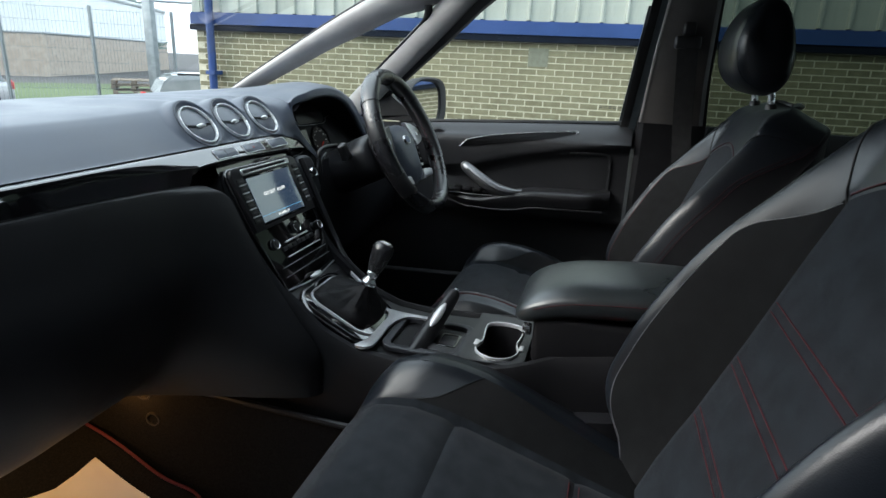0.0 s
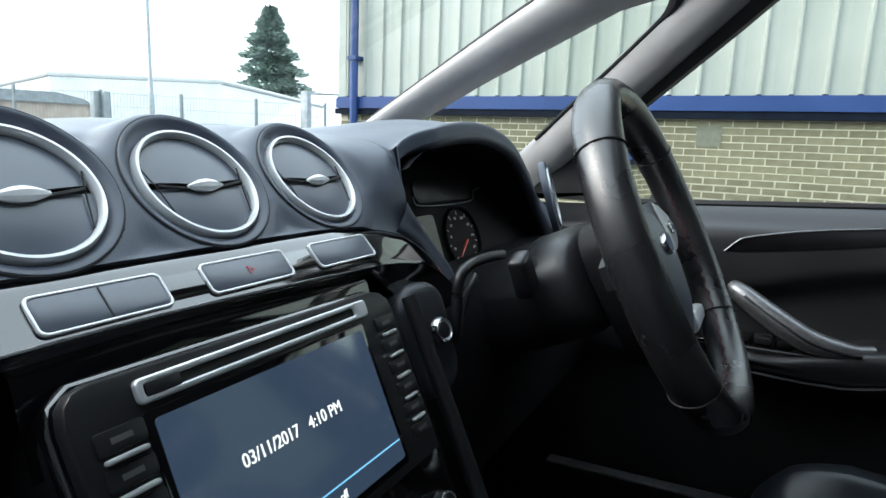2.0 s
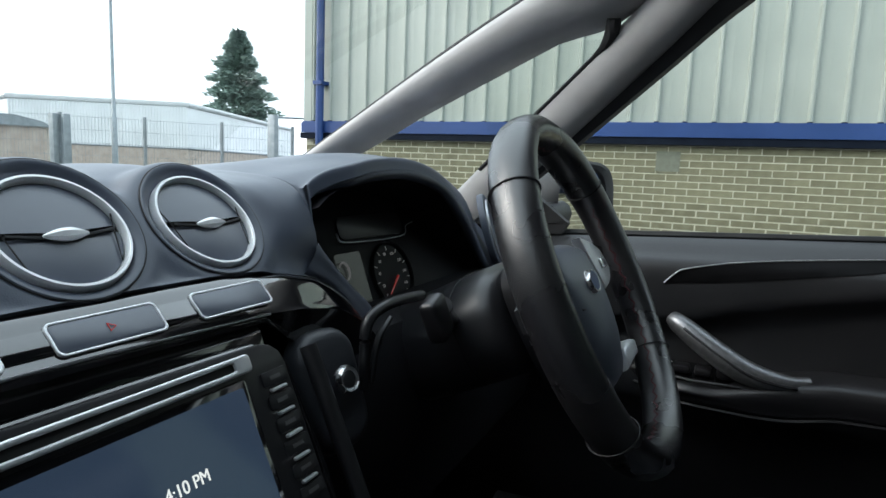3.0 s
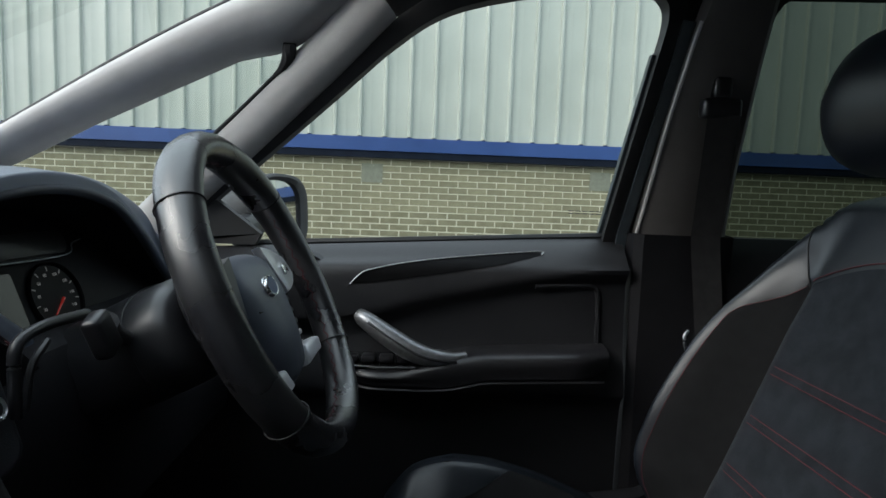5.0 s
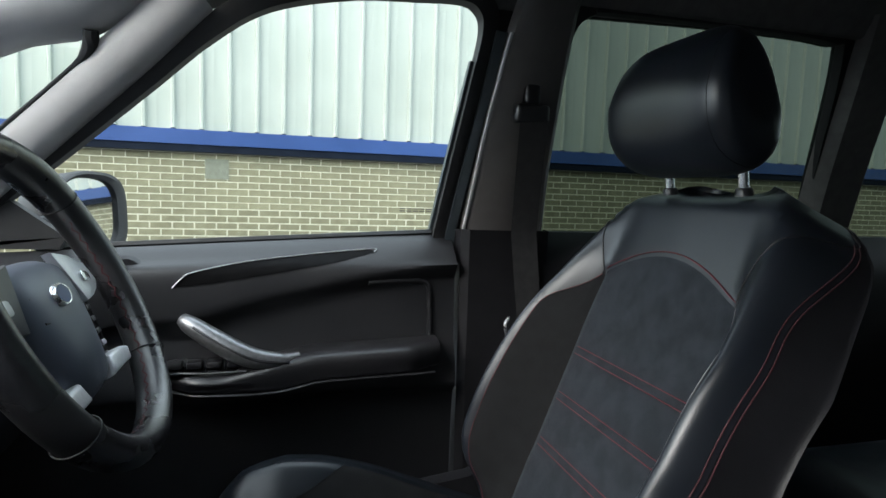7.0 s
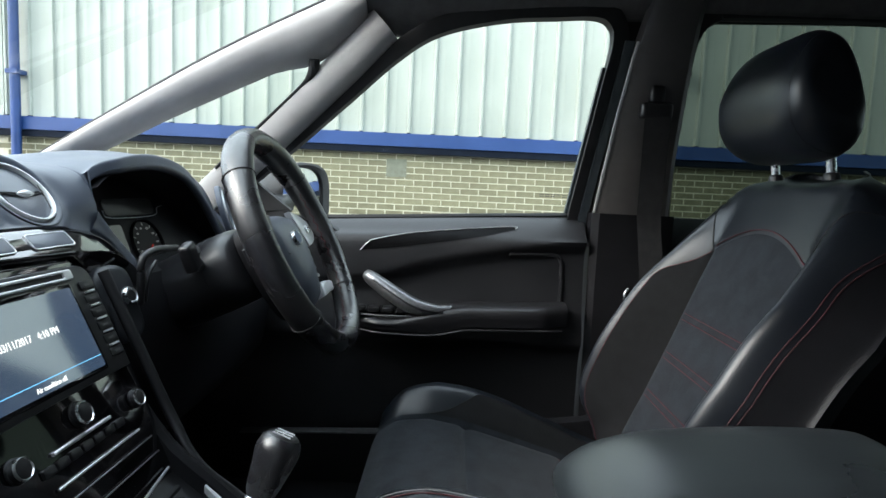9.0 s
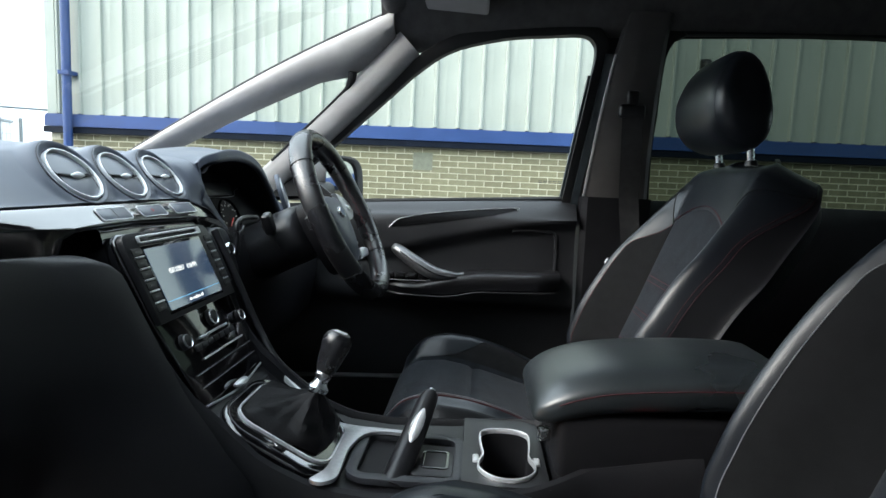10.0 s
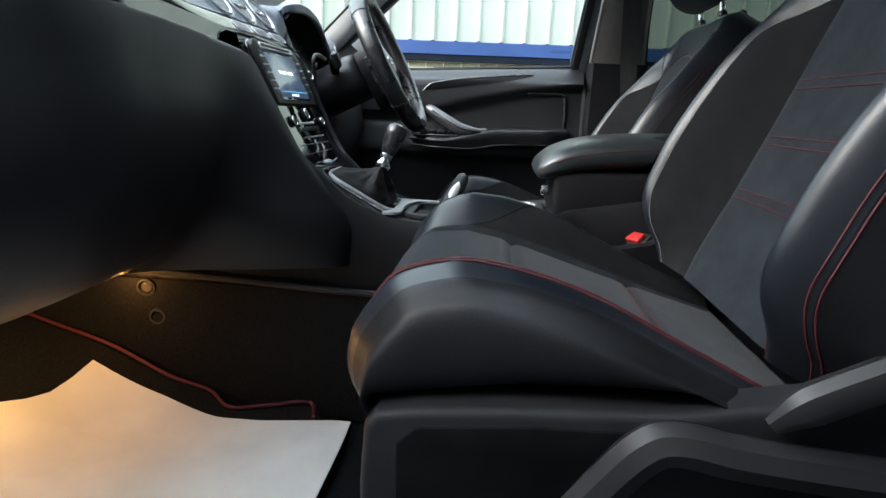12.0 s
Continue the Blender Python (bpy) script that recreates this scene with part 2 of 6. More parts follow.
def prism(outline, depth, m, bevel=0.0, seg=2, hole=None):
    """An outline in the plane of m (its x and y), thickened along its z from 0 to depth, edges rounded. hole: an inner outline with as many points."""
    bm = bmesh.new()
    lo = [bm.verts.new((x, y, 0)) for x, y in outline]
    hi = [bm.verts.new((x, y, depth)) for x, y in outline]
    n = len(outline)
    if hole is None:
        bm.faces.new(lo[::-1]), bm.faces.new(hi)
    else:
        lo2 = [bm.verts.new((x, y, 0)) for x, y in hole]
        hi2 = [bm.verts.new((x, y, depth)) for x, y in hole]
    for i in range(n):
        j = (i + 1) % n
        bm.faces.new((lo[i], lo[j], hi[j], hi[i]))
        if hole is not None:
            bm.faces.new((hi[i], hi[j], hi2[j], hi2[i]))
            bm.faces.new((hi2[i], hi2[j], lo2[j], lo2[i]))
            bm.faces.new((lo2[i], lo2[j], lo[j], lo[i]))
    if bevel:
        top = [e for e in bm.edges if all(abs(v.co.z - depth) < 1e-7 for v in e.verts) and len(e.link_faces) == 2 and any(abs(f.normal.z) < 0.5 or True for f in e.link_faces)]
        bm.normal_update()
        top = [e for e in top if e.calc_face_angle(0) > 0.5]
        bmesh.ops.bevel(bm, geom=top, offset=bevel, segments=seg, profile=0.5, affect="EDGES")
    bmesh.ops.transform(bm, matrix=m, verts=bm.verts)
    return bm


def rounded(w, h, r, n=5):
    """A rounded rectangle about the origin."""
    pts = []
    for cx, cy, a0 in ((w / 2 - r, h / 2 - r, 0), (-w / 2 + r, h / 2 - r, 90), (-w / 2 + r, -h / 2 + r, 180), (w / 2 - r, -h / 2 + r, 270)):
        for k in range(n + 1):
            a = radians(a0 + 90 * k / n)
            pts.append((cx + r * math.cos(a), cy + r * math.sin(a)))
    return pts


def oval(rx, ry, n=40):
    return [(rx * math.cos(2 * math.pi * k / n), ry * math.sin(2 * math.pi * k / n)) for k in range(n)]


def smooth_path(pts, per=8, closed=False):
    """A Catmull-Rom line through a few points."""
    pts = [Vector(p) for p in pts]
    n, out = len(pts), []
    for i in range(n if closed else n - 1):
        p0 = pts[(i - 1) % n] if closed or i > 0 else pts[0] * 2 - pts[1]
        p1, p2 = pts[i], pts[(i + 1) % n]
        p3 = pts[(i + 2) % n] if closed or i + 2 < n else pts[-1] * 2 - pts[-2]
        for k in range(per):
            t = k / per
            out.append(0.5 * ((2 * p1) + (p2 - p0) * t + (2 * p0 - 5 * p1 + 4 * p2 - p3) * t * t + (3 * p1 - p0 - 3 * p2 + p3) * t * t * t))
    if not closed:
        out.append(pts[-1])
    return out


def tube(path, radius, n=10, closed=False, flat=1.0, up=(0, 0, 1)):
    """A round or flattened bar along a path; radius may be a list."""
    path = [Vector(p) for p in path]
    rows, k = [], len(path)
    for i, p in enumerate(path):
        a = path[(i - 1) % k] if closed or i > 0 else p
        b = path[(i + 1) % k] if closed or i < k - 1 else p
        d = (b - a).normalized()
        side = d.cross(Vector(up))
        side = side.normalized() if side.length > 1e-4 else Vector((1, 0, 0))
        top = side.cross(d).normalized()
        r = radius[i] if isinstance(radius, (list, tuple)) else radius
        rows.append([p + side * (r * math.cos(2 * math.pi * j / n)) + top * (r * flat * math.sin(2 * math.pi * j / n)) for j in range(n)])
    return grid(rows, close_u=closed, close_v=True, caps=not closed)


def lathe(profile, m, n=32, caps=True):
    """Turns a profile of (radius, height) about m's z."""
    rows = [[m @ Vector((r * math.cos(2 * math.pi * j / n), r * math.sin(2 * math.pi * j / n), h)) for j in range(n)] for r, h in profile]
    return grid(rows, close_v=True, caps=caps)


def join(*many):
    """One bmesh from several pieces that belong to one part."""
    out = bmesh.new()
    for bm in many:
        me = bpy.data.meshes.new("piece")
        bm.to_mesh(me)
        bm.free()
        out.from_mesh(me)
        bpy.data.meshes.remove(me)
    return out


def ease(a, b, x):
    t = min(1.0, max(0.0, (x - a) / (b - a)))
    return t * t * (3 - 2 * t)


def lerp(points, x):
    """Straight lines through a few (x, y) points."""
    for (x0, y0), (x1, y1) in zip(points, points[1:]):
        if x <= x1:
            return y0 + (y1 - y0) * max(0.0, (x - x0) / (x1 - x0))
    return points[-1][1]


def facing(o, n, up=(0, 0, 1)):
    """A frame at o whose z looks along n, with y as near to up as can be."""
    n = Vector(n).normalized()
    x = Vector(up).cross(n).normalized()
    y = n.cross(x)
    return Matrix(((x.x, y.x, n.x, o[0]), (x.y, y.y, n.y, o[1]), (x.z, y.z, n.z, o[2]), (0, 0, 0, 1)))


def text_part(name, body, size, m, mat, parent, label=""):
    cu = bpy.data.curves.new(name, "FONT")
    cu.body, cu.size, cu.align_x, cu.align_y, cu.extrude = body, size, "CENTER", "CENTER", 0.0002
    tmp = new("letters", cu)
    deps = bpy.context.evaluated_depsgraph_get()
    me = bpy.data.meshes.new_from_object(tmp.evaluated_get(deps))
    bpy.data.objects.remove(tmp)
    bm = bmesh.new()
    bm.from_mesh(me)
    bmesh.ops.transform(bm, matrix=m, verts=bm.verts)
    return part(name, bm, mat, parent, label)


# ---- outside ----
ground = part("ground", grid([[(x, y, -0.9 * ease(-6, -13, x)) for y in (-400, -60, -20, 0, 7, 12, 20, 60, 400)] for x in (-400, -60, -20, -14, -9, -6, 0, 20, 60, 400)]), ASPHALT)
tagged(ground, "grey asphalt yard around the car", "ground", kind="structure")

# the unit's wall runs along u, parallel to the car
WALL = pose(0, 6.715, 0)
COURSE, STRETCH, BAND0, BAND1 = 0.0750, 0.2250, 1.562, 1.722
U0, U1 = -5.22, 13.0
EAVES = 4.9


def wp(u, out, z):
    """A place on the wall: u metres along it to the rear of the car, out metres towards the car."""
    return WALL @ Vector((u, -out, z))


def wall_box(u0, u1, o0, o1, z0, z1):
    bm = box(u0, u1, -o1, -o0, z0, z1)
    bmesh.ops.transform(bm, matrix=WALL, verts=bm.verts)
    return bm


unit = thing("industrial_unit", "industrial unit of yellow brick and pale green ribbed cladding with blue trim", "building", wp(0, 0, 0), kind="structure")
brick_wall = part("brick_wall", wall_box(U0, U1, -0.25, 0.007, 0, BAND0 + 0.02), MORTAR, unit, "yellow brick wall with pale mortar joints")


RIB_PITCH, RIB_AT = 0.2846, -0.236


def cladding():
    """Profiled sheet: flat pans between narrow steep-sided ribs, each pan with a faint stiffening swage."""
    rows = []
    u = RIB_AT - RIB_PITCH * int((RIB_AT - U0) / RIB_PITCH)
    while u < U1:
        for du, o in ((-0.036, 0.0), (-0.026, 0.004), (-0.014, 0.030), (-0.008, 0.034), (0.010, 0.034), (0.016, 0.030), (0.024, 0.004), (0.032, 0.0), (0.104, 0.0), (0.112, 0.0012), (0.126, 0.0012), (0.134, 0.0)):
            rows.append([wp(u + du, 0.03 + o, z) for z in (BAND1 - 0.03, 3.2, EAVES)])
        u += RIB_PITCH
    return grid(rows)


part("cladding", cladding(), CLAD, unit, "pale green ribbed metal cladding", sharp=25)
# A dark box per rib stands in for the shade inside its open end.
end_shades = []
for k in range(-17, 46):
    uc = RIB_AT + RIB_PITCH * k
    end_shades.append(wall_box(uc - 0.024, uc + 0.022, 0.02, 0.0655, BAND1 - 0.004, BAND1 + 0.012))
part("rib_end_shade", join(*end_shades), SHADOWGAP, unit, "dark boxes for the shade in the open rib ends")
part("upper_wall", wall_box(U0, U1, -0.25, -0.01, BAND0, EAVES), CLAD, unit)
part("flashing", join(wall_box(U0 - 0.02, U1, 0.0, 0.10, BAND0 + 0.004, BAND1 - 0.02), wall_box(U0 - 0.02, U1, 0.0, 0.075, BAND1 - 0.02, BAND1)), BLUE, unit, "blue metal flashing band")
# Dark strip below the flashing: its shadow on the wall, put in as colour.
part("flashing_shade", wall_box(U0 - 0.05, U1, 0.0, 0.085, BAND0 - 0.075, BAND0), SHADOWGAP, unit)
part("corner_trim", wall_box(U0 - 0.01, U0 + 0.12, -0.25, 0.06, BAND1, EAVES), CLAD, unit)
dp = tube([wp(U0 + 0.32, 0.14, z) for z in (EAVES - 0.1, 3.0, 1.9, 0.0)], 0.055, 14)
pipe = part("downpipe", dp, BLUE, unit, "blue round downpipe at the corner")
for z in (0.9, 2.2, 3.6):
    part("pipe_clip", wall_box(U0 + 0.25, U0 + 0.39, 0.0, 0.205, z, z + 0.05), BLUE, pipe)
part("end_wall", join(wall_box(U0 - 0.02, U0 + 0.2, -12.0, -0.25, 0, EAVES)), CLAD, unit)
part("roof", wall_box(U0 - 0.3, U1 + 0.3, -12.0, 0.25, EAVES, EAVES + 0.2), ROOFGREY, unit)
for u in (-0.372, 2.30):
    part("cement_patch", wall_box(u - 0.122, u + 0.122, 0.0, 0.019, 1.205, 1.420), PATCH, unit, "grey cement patch in the brickwork")
lampbox = wall_box(2.90, 3.00, 0.05, 0.13, 2.50, 2.64)
part("wall_lamp", join(lampbox, lathe([(0.0, 0.10), (0.035, 0.095), (0.055, 0.06), (0.06, 0.0), (0.05, -0.02), (0.0, -0.02)], facing(wp(2.95, 0.15, 2.58), (0.1, -0.5, -0.85)), 20, caps=False)), RUBBER, unit, "small black wall lamp")


# ---- yard beyond the windscreen ----
def ray_place(dx, dy, d):
    n = math.hypot(dx, dy)
    return Vector((0.2 + dx / n * d, -0.2 + dy / n * d, 0))


fence = thing("mesh_fence", "grey welded mesh fence with steel posts", "fence", (-14, 14, 0))
F0, FD = Vector((-13.9, 13.85, 0)), Vector((-0.69, -0.72, 0))
for k in range(-1, 7):
    p = F0 + FD * 2.15 * k
    part("post", box(-0.035, 0.035, -0.035, 0.035, -0.9, 2.3, m=Matrix.Translation(p)), GALV, fence)
wires = []
for k in range(-1, 6):
    for i in range(9):
        z = -0.7 + 2.9 * i / 8
        wires.append(box(-1.075, 1.075, -0.004, 0.004, z, z + 0.008, m=Matrix.Translation(F0 + FD * 2.15 * (k + 0.5)) @ Matrix.Rotation(math.atan2(FD.y, FD.x), 4, "Z")))
    for i in range(24):
        wires.append(box(-1.0 + 2.0 * i / 23 - 0.003, -1.0 + 2.0 * i / 23 + 0.003, -0.003, 0.003, -0.8, 2.25, m=Matrix.Translation(F0 + FD * 2.15 * (k + 0.5)) @ Matrix.Rotation(math.atan2(FD.y, FD.x), 4, "Z")))
part("mesh_wires", join(*wires), GALV, fence)
post2 = thing("gate_post", "thick grey steel gate post at the fence's end", "gate post", (-16.88, 10.74, 0))
for dx in (-0.13, 0.13):
    part("upright", box(-0.10, 0.10, -0.10, 0.10, -0.9, 2.25, 0.01, m=Matrix.Translation((-16.88 + dx * 0.7, 10.74 + dx * 0.75, 0))), GALV, post2)
gate = thing("gate_post", "thick grey steel gate post with a cross arm", "gate post", (-12.75, 14.85, 0))
part("upright", box(-0.14, 0.14, -0.10, 0.10, -0.9, 2.62, 0.01, m=Matrix.Translation((-12.75, 14.85, 0))), GALV, gate)
part("arm", tube([(-12.75, 14.85, 2.55), (-10.9, 16.6, 2.60)], 0.035, 8), GALV, gate)

far = thing("far_warehouse", "long white clad warehouse with beige brick base behind the fence", "building", (-40, 35, 0))


def quad_wall(a, b, z0, z1):
    return grid([[(a[0], a[1], z0), (a[0], a[1], z1)], [(b[0], b[1], z0), (b[0], b[1], z1)]])


A, B, C, D = (-46.5, 26.0), (-36.0, 32.5), (-47.0, 58.0), (-72.0, 34.0)
part("brick_base", join(quad_wall(A, B, -1, 1.9), quad_wall(B, C, -1, 1.9), quad_wall(A, D, -1, 1.9)), BEIGE, far, "beige brick base")
part("white_wall", join(quad_wall(A, B, 1.9, 5.1), quad_wall(B, C, 1.9, 5.1), quad_wall(A, D, 1.9, 5.1), quad_wall(C, D, -1, 5.1)), WHITECLAD, far, "white metal cladding")
ribs = []
for k in range(60):
    t = (k + 0.5) / 60
    ribs.append(box(-0.05, 0.05, -0.06, 0.0, 1.9, 5.1, m=Matrix.Translation((A[0] + (B[0] - A[0]) * t, A[1] + (B[1] - A[1]) * t, 0)) @ Matrix.Rotation(math.atan2(6.5, 10.5), 4, "Z")))
part("wall_ribs", join(*ribs), WHITECLAD, far)
part("eaves", join(tube([(*D, 5.12), (*A, 5.12), (*B, 5.12), (*C, 5.12)], 0.2, 8)), ROOFGREY, far)
part("base_coping", tube([(*D, 1.9), (*A, 1.9), (*B, 1.9), (*C, 1.9)], 0.09, 6), GALV, far, "dark coping on the brick base")
part("roof", grid([[(*A, 5.1), (*B, 5.1)], [(*D, 5.1), (*C, 5.1)]]), ROOFGREY, far)

post = thing("lamp_column", "tall grey steel lamp column", "lamp post", ray_place(-0.804, 0.594, 30))
lp = ray_place(-0.804, 0.594, 30)
part("column", tube([lp, lp + Vector((0, 0, 2.8)), lp + Vector((0, 0, 2.85)), lp + Vector((0, 0, 12))], [0.13, 0.12, 0.085, 0.06], 12), GALV, post)


def conifer(at, height, spread):
    t = thing("conifer_tree", "tall green conifer behind the warehouse, haze put into its colour", "tree", at)
    part("trunk", tube([at, at + Vector((0.1, 0, height * 0.5)), at + Vector((0, 0.1, height * 0.96))], [0.35, 0.22, 0.04], 10), BARK, t)
    rng = random.Random(5)
    vs, fs = [], []
    for _ in range(9000):
        h = rng.random() ** 0.9
        env = spread * (1 - h) ** 0.75 * (0.75 + 0.25 * math.sin(9 * h * 6.28 + rng.random())) * min(1.0, 0.35 + h * 4)
        a = rng.random() * 2 * math.pi
        r = env * (0.35 + 0.65 * rng.random() ** 0.5) * (0.82 + 0.18 * math.sin(3 * a + 11 * h))
        c = at + Vector((r * math.cos(a), r * math.sin(a), height * (0.06 + 0.94 * h) - 0.25 * r))
        out = Vector((math.cos(a), math.sin(a), rng.uniform(-0.3, 0.7))).normalized()
        sdv = Vector((-math.sin(a), math.cos(a), rng.uniform(-0.4, 0.4))).normalized()
        ln, wd = rng.uniform(0.4, 1.0), rng.uniform(0.14, 0.34)
        k = len(vs)
        vs += [c - sdv * wd, c + out * ln, c + sdv * wd, c + out * ln * 0.4 + Vector((0, 0, 0.12))]
        fs += [(k, k + 1, k + 3), (k + 3, k + 1, k + 2), (k, k + 3, k + 2)]
    me = bpy.data.meshes.new("crown")
    me.from_pydata(vs, [], fs)
    me.materials.append(CONIFER)
    cr = new("crown", me)
    cr.parent, cr.matrix_parent_inverse = t, Matrix.Translation(at).inverted()
    tagged(cr, "green needle sprays paled for haze")
    return t


tree = conifer(ray_place(-0.6905, 0.7233, 74), 15.7, 8.2)
shed = thing("low_outbuilding", "low beige brick outbuilding with a dark curved roof edge", "building", (-25.5, 12.5, 0))
part("wall", box(-2.6, 2.6, -2.0, 2.0, -0.9, 2.15, m=pose(-26.5, 13.4, 0, 0, 0, 55)), BEIGE, shed, "beige brick wall")
part("roof", prism([(-2.8, 0.0), (-2.8, 0.30), (-1.8, 0.42), (1.6, 0.40), (2.5, 0.20), (2.8, 0.0)], 4.3, pose(-26.5, 13.4, 2.12, 0, 0, 55) @ Matrix(((1, 0, 0, 0), (0, 0, 1, -2.15), (0, 1, 0, 0), (0, 0, 0, 1)))), GALV, shed, "dark rounded roof edge")

verge = part("grass_verge", grid([[(-30, 8, -0.88), (-16.5, 22, -0.88)], [(-42, 12, -0.88), (-24, 34, -0.88)]]), GRASS)
tagged(verge, "strip of green grass beyond the fence", "grass", kind="structure")

YARD_TURN = Matrix.Translation((0.2, -0.2, 0)) @ Matrix.Rotation(radians(0.4), 4, "Z") @ Matrix.Translation((-0.2, 0.2, 0))
for ob in (fence, post2, gate, far, post, shed, tree, verge):
    ob.matrix_basis = YARD_TURN @ Matrix.Translation(ob.location)

# Unseen wall, added to block sky light through the open passenger side.
blocker = part("light_block_wall", box(-7.0, 9.0, -3.1, -2.9, 0, 3.6), DARKWALL)
tagged(blocker, "unseen dark wall added beside the car to block light", "wall", kind="structure")


def parked_car(at, turn, paint, label, tall=1.0):
    """A small car, far off: body, glasshouse, wheels, lamps."""
    m = Matrix.Translation(at) @ Matrix.Rotation(radians(turn), 4, "Z") @ Matrix.Diagonal((1.08, 1, tall, 1))
    c = thing("parked_car", label, "car", at)
    rows = []
    for x, zt, w in ((-2.0, 0.62, 0.70), (-1.9, 0.85, 0.80), (-1.2, 0.92, 0.85), (-0.4, 0.96, 0.86), (0.8, 0.97, 0.86), (1.7, 0.95, 0.83), (1.95, 0.80, 0.76)):
        rows.append([m @ Vector((x, y * w, z)) for y, z in ((-0.9, 0.25), (-1, 0.45), (-1, zt - 0.12), (-0.9, zt), (0.9, zt), (1, zt - 0.12), (1, 0.45), (0.9, 0.25))])
    part("body", grid(rows, close_v=True, caps=True), paint, c)
    rows = []
    for x0, x1, z, w in ((-1.1, 1.75, 0.93, 0.80), (-0.6, 1.60, 1.25, 0.70), (-0.3, 1.40, 1.42, 0.62), (-0.1, 1.2, 1.45, 0.5)):
        rows.append([m @ Vector((x, y, z)) for x, y in ((x0, -w), (x1, -w), (x1, w), (x0, w))])
    part("glasshouse", grid(rows, close_v=True, caps=True), CARGLASS, c, "car windows, reflected sky put into their grey")
    part("roof_panel", box(-0.25, 1.25, -0.56, 0.56, 1.44, 1.475, 0.015, m=m), paint, c)
    for sx in (-1.25, 1.25):
        for sy in (-0.82, 0.82):
            wm_ = m @ Matrix.Translation((sx, sy, 0.31)) @ Matrix.Rotation(radians(90), 4, "X")
            tyre = part("wheel", lathe([(0.0, 0.1), (0.2, 0.1), (0.3, 0.09), (0.315, 0.05), (0.315, -0.05), (0.3, -0.09), (0.0, -0.1)], wm_, 24, caps=False), RUBBER, c)
            part("rim", lathe([(0.0, 0.105), (0.19, 0.105), (0.2, 0.09)], wm_, 20, caps=False), SILVER, tyre)
    for sy in (-0.66, 0.66):
        part("tail_lamp", box(1.86, 1.97, sy - 0.12, sy + 0.12, 0.68, 0.92, 0.02, m=m), RED, c, "red tail lamp")


parked_car(Vector((-10.0, 14.2, -0.85)), 228, PAINT, "dark hatchback with red tail lamps parked behind the fence")
parked_car(Vector((-21.2, 14.3, -1.05)), 52, SILVERCAR, "pale silver estate car parked on the far side of the fence", 1.05)
pal = thing("pallet_stack", "stack of weathered wooden pallets behind the fence", "pallet stack", (-13.75, 14.9, -0.9))
for k in range(8):
    z = 0.15 * k
    deck_ = [box(-0.6, 0.6, -0.6 + 0.2 * i, -0.6 + 0.2 * i + 0.12, z + 0.10, z + 0.125) for i in range(7)]
    blocks = [box(x, x + 0.12, -0.6, 0.6, z, z + 0.10) for x in (-0.6, -0.06, 0.48)]
    pb_ = join(*deck_, *blocks)
    bmesh.ops.transform(pb_, matrix=pose(-13.75, 14.9, -0.9, 0, 0, 40 + (k % 3 - 1) * 2.5), verts=pb_.verts)
    part("pallet", pb_, WOOD, pal)


# ---- car shell ----
def side(x, z, s=1, inset=0.0):
    """A place on the car's inner side skin; s is +1 on the driver's side. The glasshouse leans in above the sill and narrows to the front."""
    y = 0.845 - 0.40 * max(0.0, z - 1.06) - 0.05 * ease(-0.3, -0.9, x) - 0.03 * max(0.0, 0.9 - z) - inset
    return Vector((x, s * y, z))


def frame_strip(path, width_in, width_out, s=1, thick=0.03, inset=0.0):
    """A flat-section bar that follows a line on the side of the car."""
    pts = smooth_path(path, 8)
    rows = []
    for i, p in enumerate(pts):
        a, b = pts[max(0, i - 1)], pts[min(len(pts) - 1, i + 1)]
        d = Vector((b.x - a.x, 0, b.z - a.z)).normalized()
        nrm = Vector((-d.z, 0, d.x))
        ring = []
        for w, t in ((-width_in, 0.004), (-width_in * 0.8, 0.0), (width_out * 0.8, 0.0), (width_out, 0.004), (width_out, thick), (-width_in, thick)):
            q = p + nrm * w
            sp = side(q.x, q.z, s, inset)
            sp.y += s * t
            ring.append(sp)
        rows.append(ring)
    return grid(rows, close_v=True, caps=True)


shell = thing("car_shell", "dark painted people carrier body with black and grey interior trim", "car body", (0, 0, 0), kind="structure")

# floor, sills, roof
part("floor", box(-0.95, 2.3, -0.74, 0.74, 0.30, 0.36), CARPET, shell, "black carpet floor")
part("kick_panel", box(-0.82, -0.27, 0.775, 0.80, 0.34, 1.04), PLASTIC, shell, "black plastic footwell side panel")
part("bulkhead", grid([[(x, y, z) for y in (-0.74, 0.74)] for x, z in ((-0.5, 0.36), (-0.72, 0.50), (-0.80, 0.75), (-0.82, 1.02))]), CARPET, shell)
for s in (-1, 1):
    part("sill", box(-0.6, 1.6, min(s * 0.70, s * 0.90), max(s * 0.70, s * 0.90), 0.24, 0.425, 0.02), PLASTIC, shell, "black plastic door sill")


def roof_skin(off):
    rows = []
    for i in range(17):
        x = 0.14 + 2.2 * i / 16
        rows.append([(x, y, 1.53 + 0.055 * (1 - (y / 0.68) ** 2) * ease(0.05, 0.5, x) - 0.03 * ease(1.2, 2.3, x) + off) for y in [0.68 * (k / 10 - 1) for k in range(21)]])
    return grid(rows)


part("headliner", solid(roof_skin(-0.01), 0.006), HEADLINER, shell, "dark grey fabric headliner")
part("roof", solid(roof_skin(0.05), 0.01), PAINT, shell)
part("header_rail", tube(smooth_path([(0.13, y, 1.50 + 0.05 * (1 - (y / 0.66) ** 2)) for y in (-0.66, -0.33, 0, 0.33, 0.66)], 6), 0.03, 10), HEADLINER, shell)
part("tailgate", box(2.3, 2.34, -0.74, 0.74, 0.3, 1.2), PLASTIC, shell)
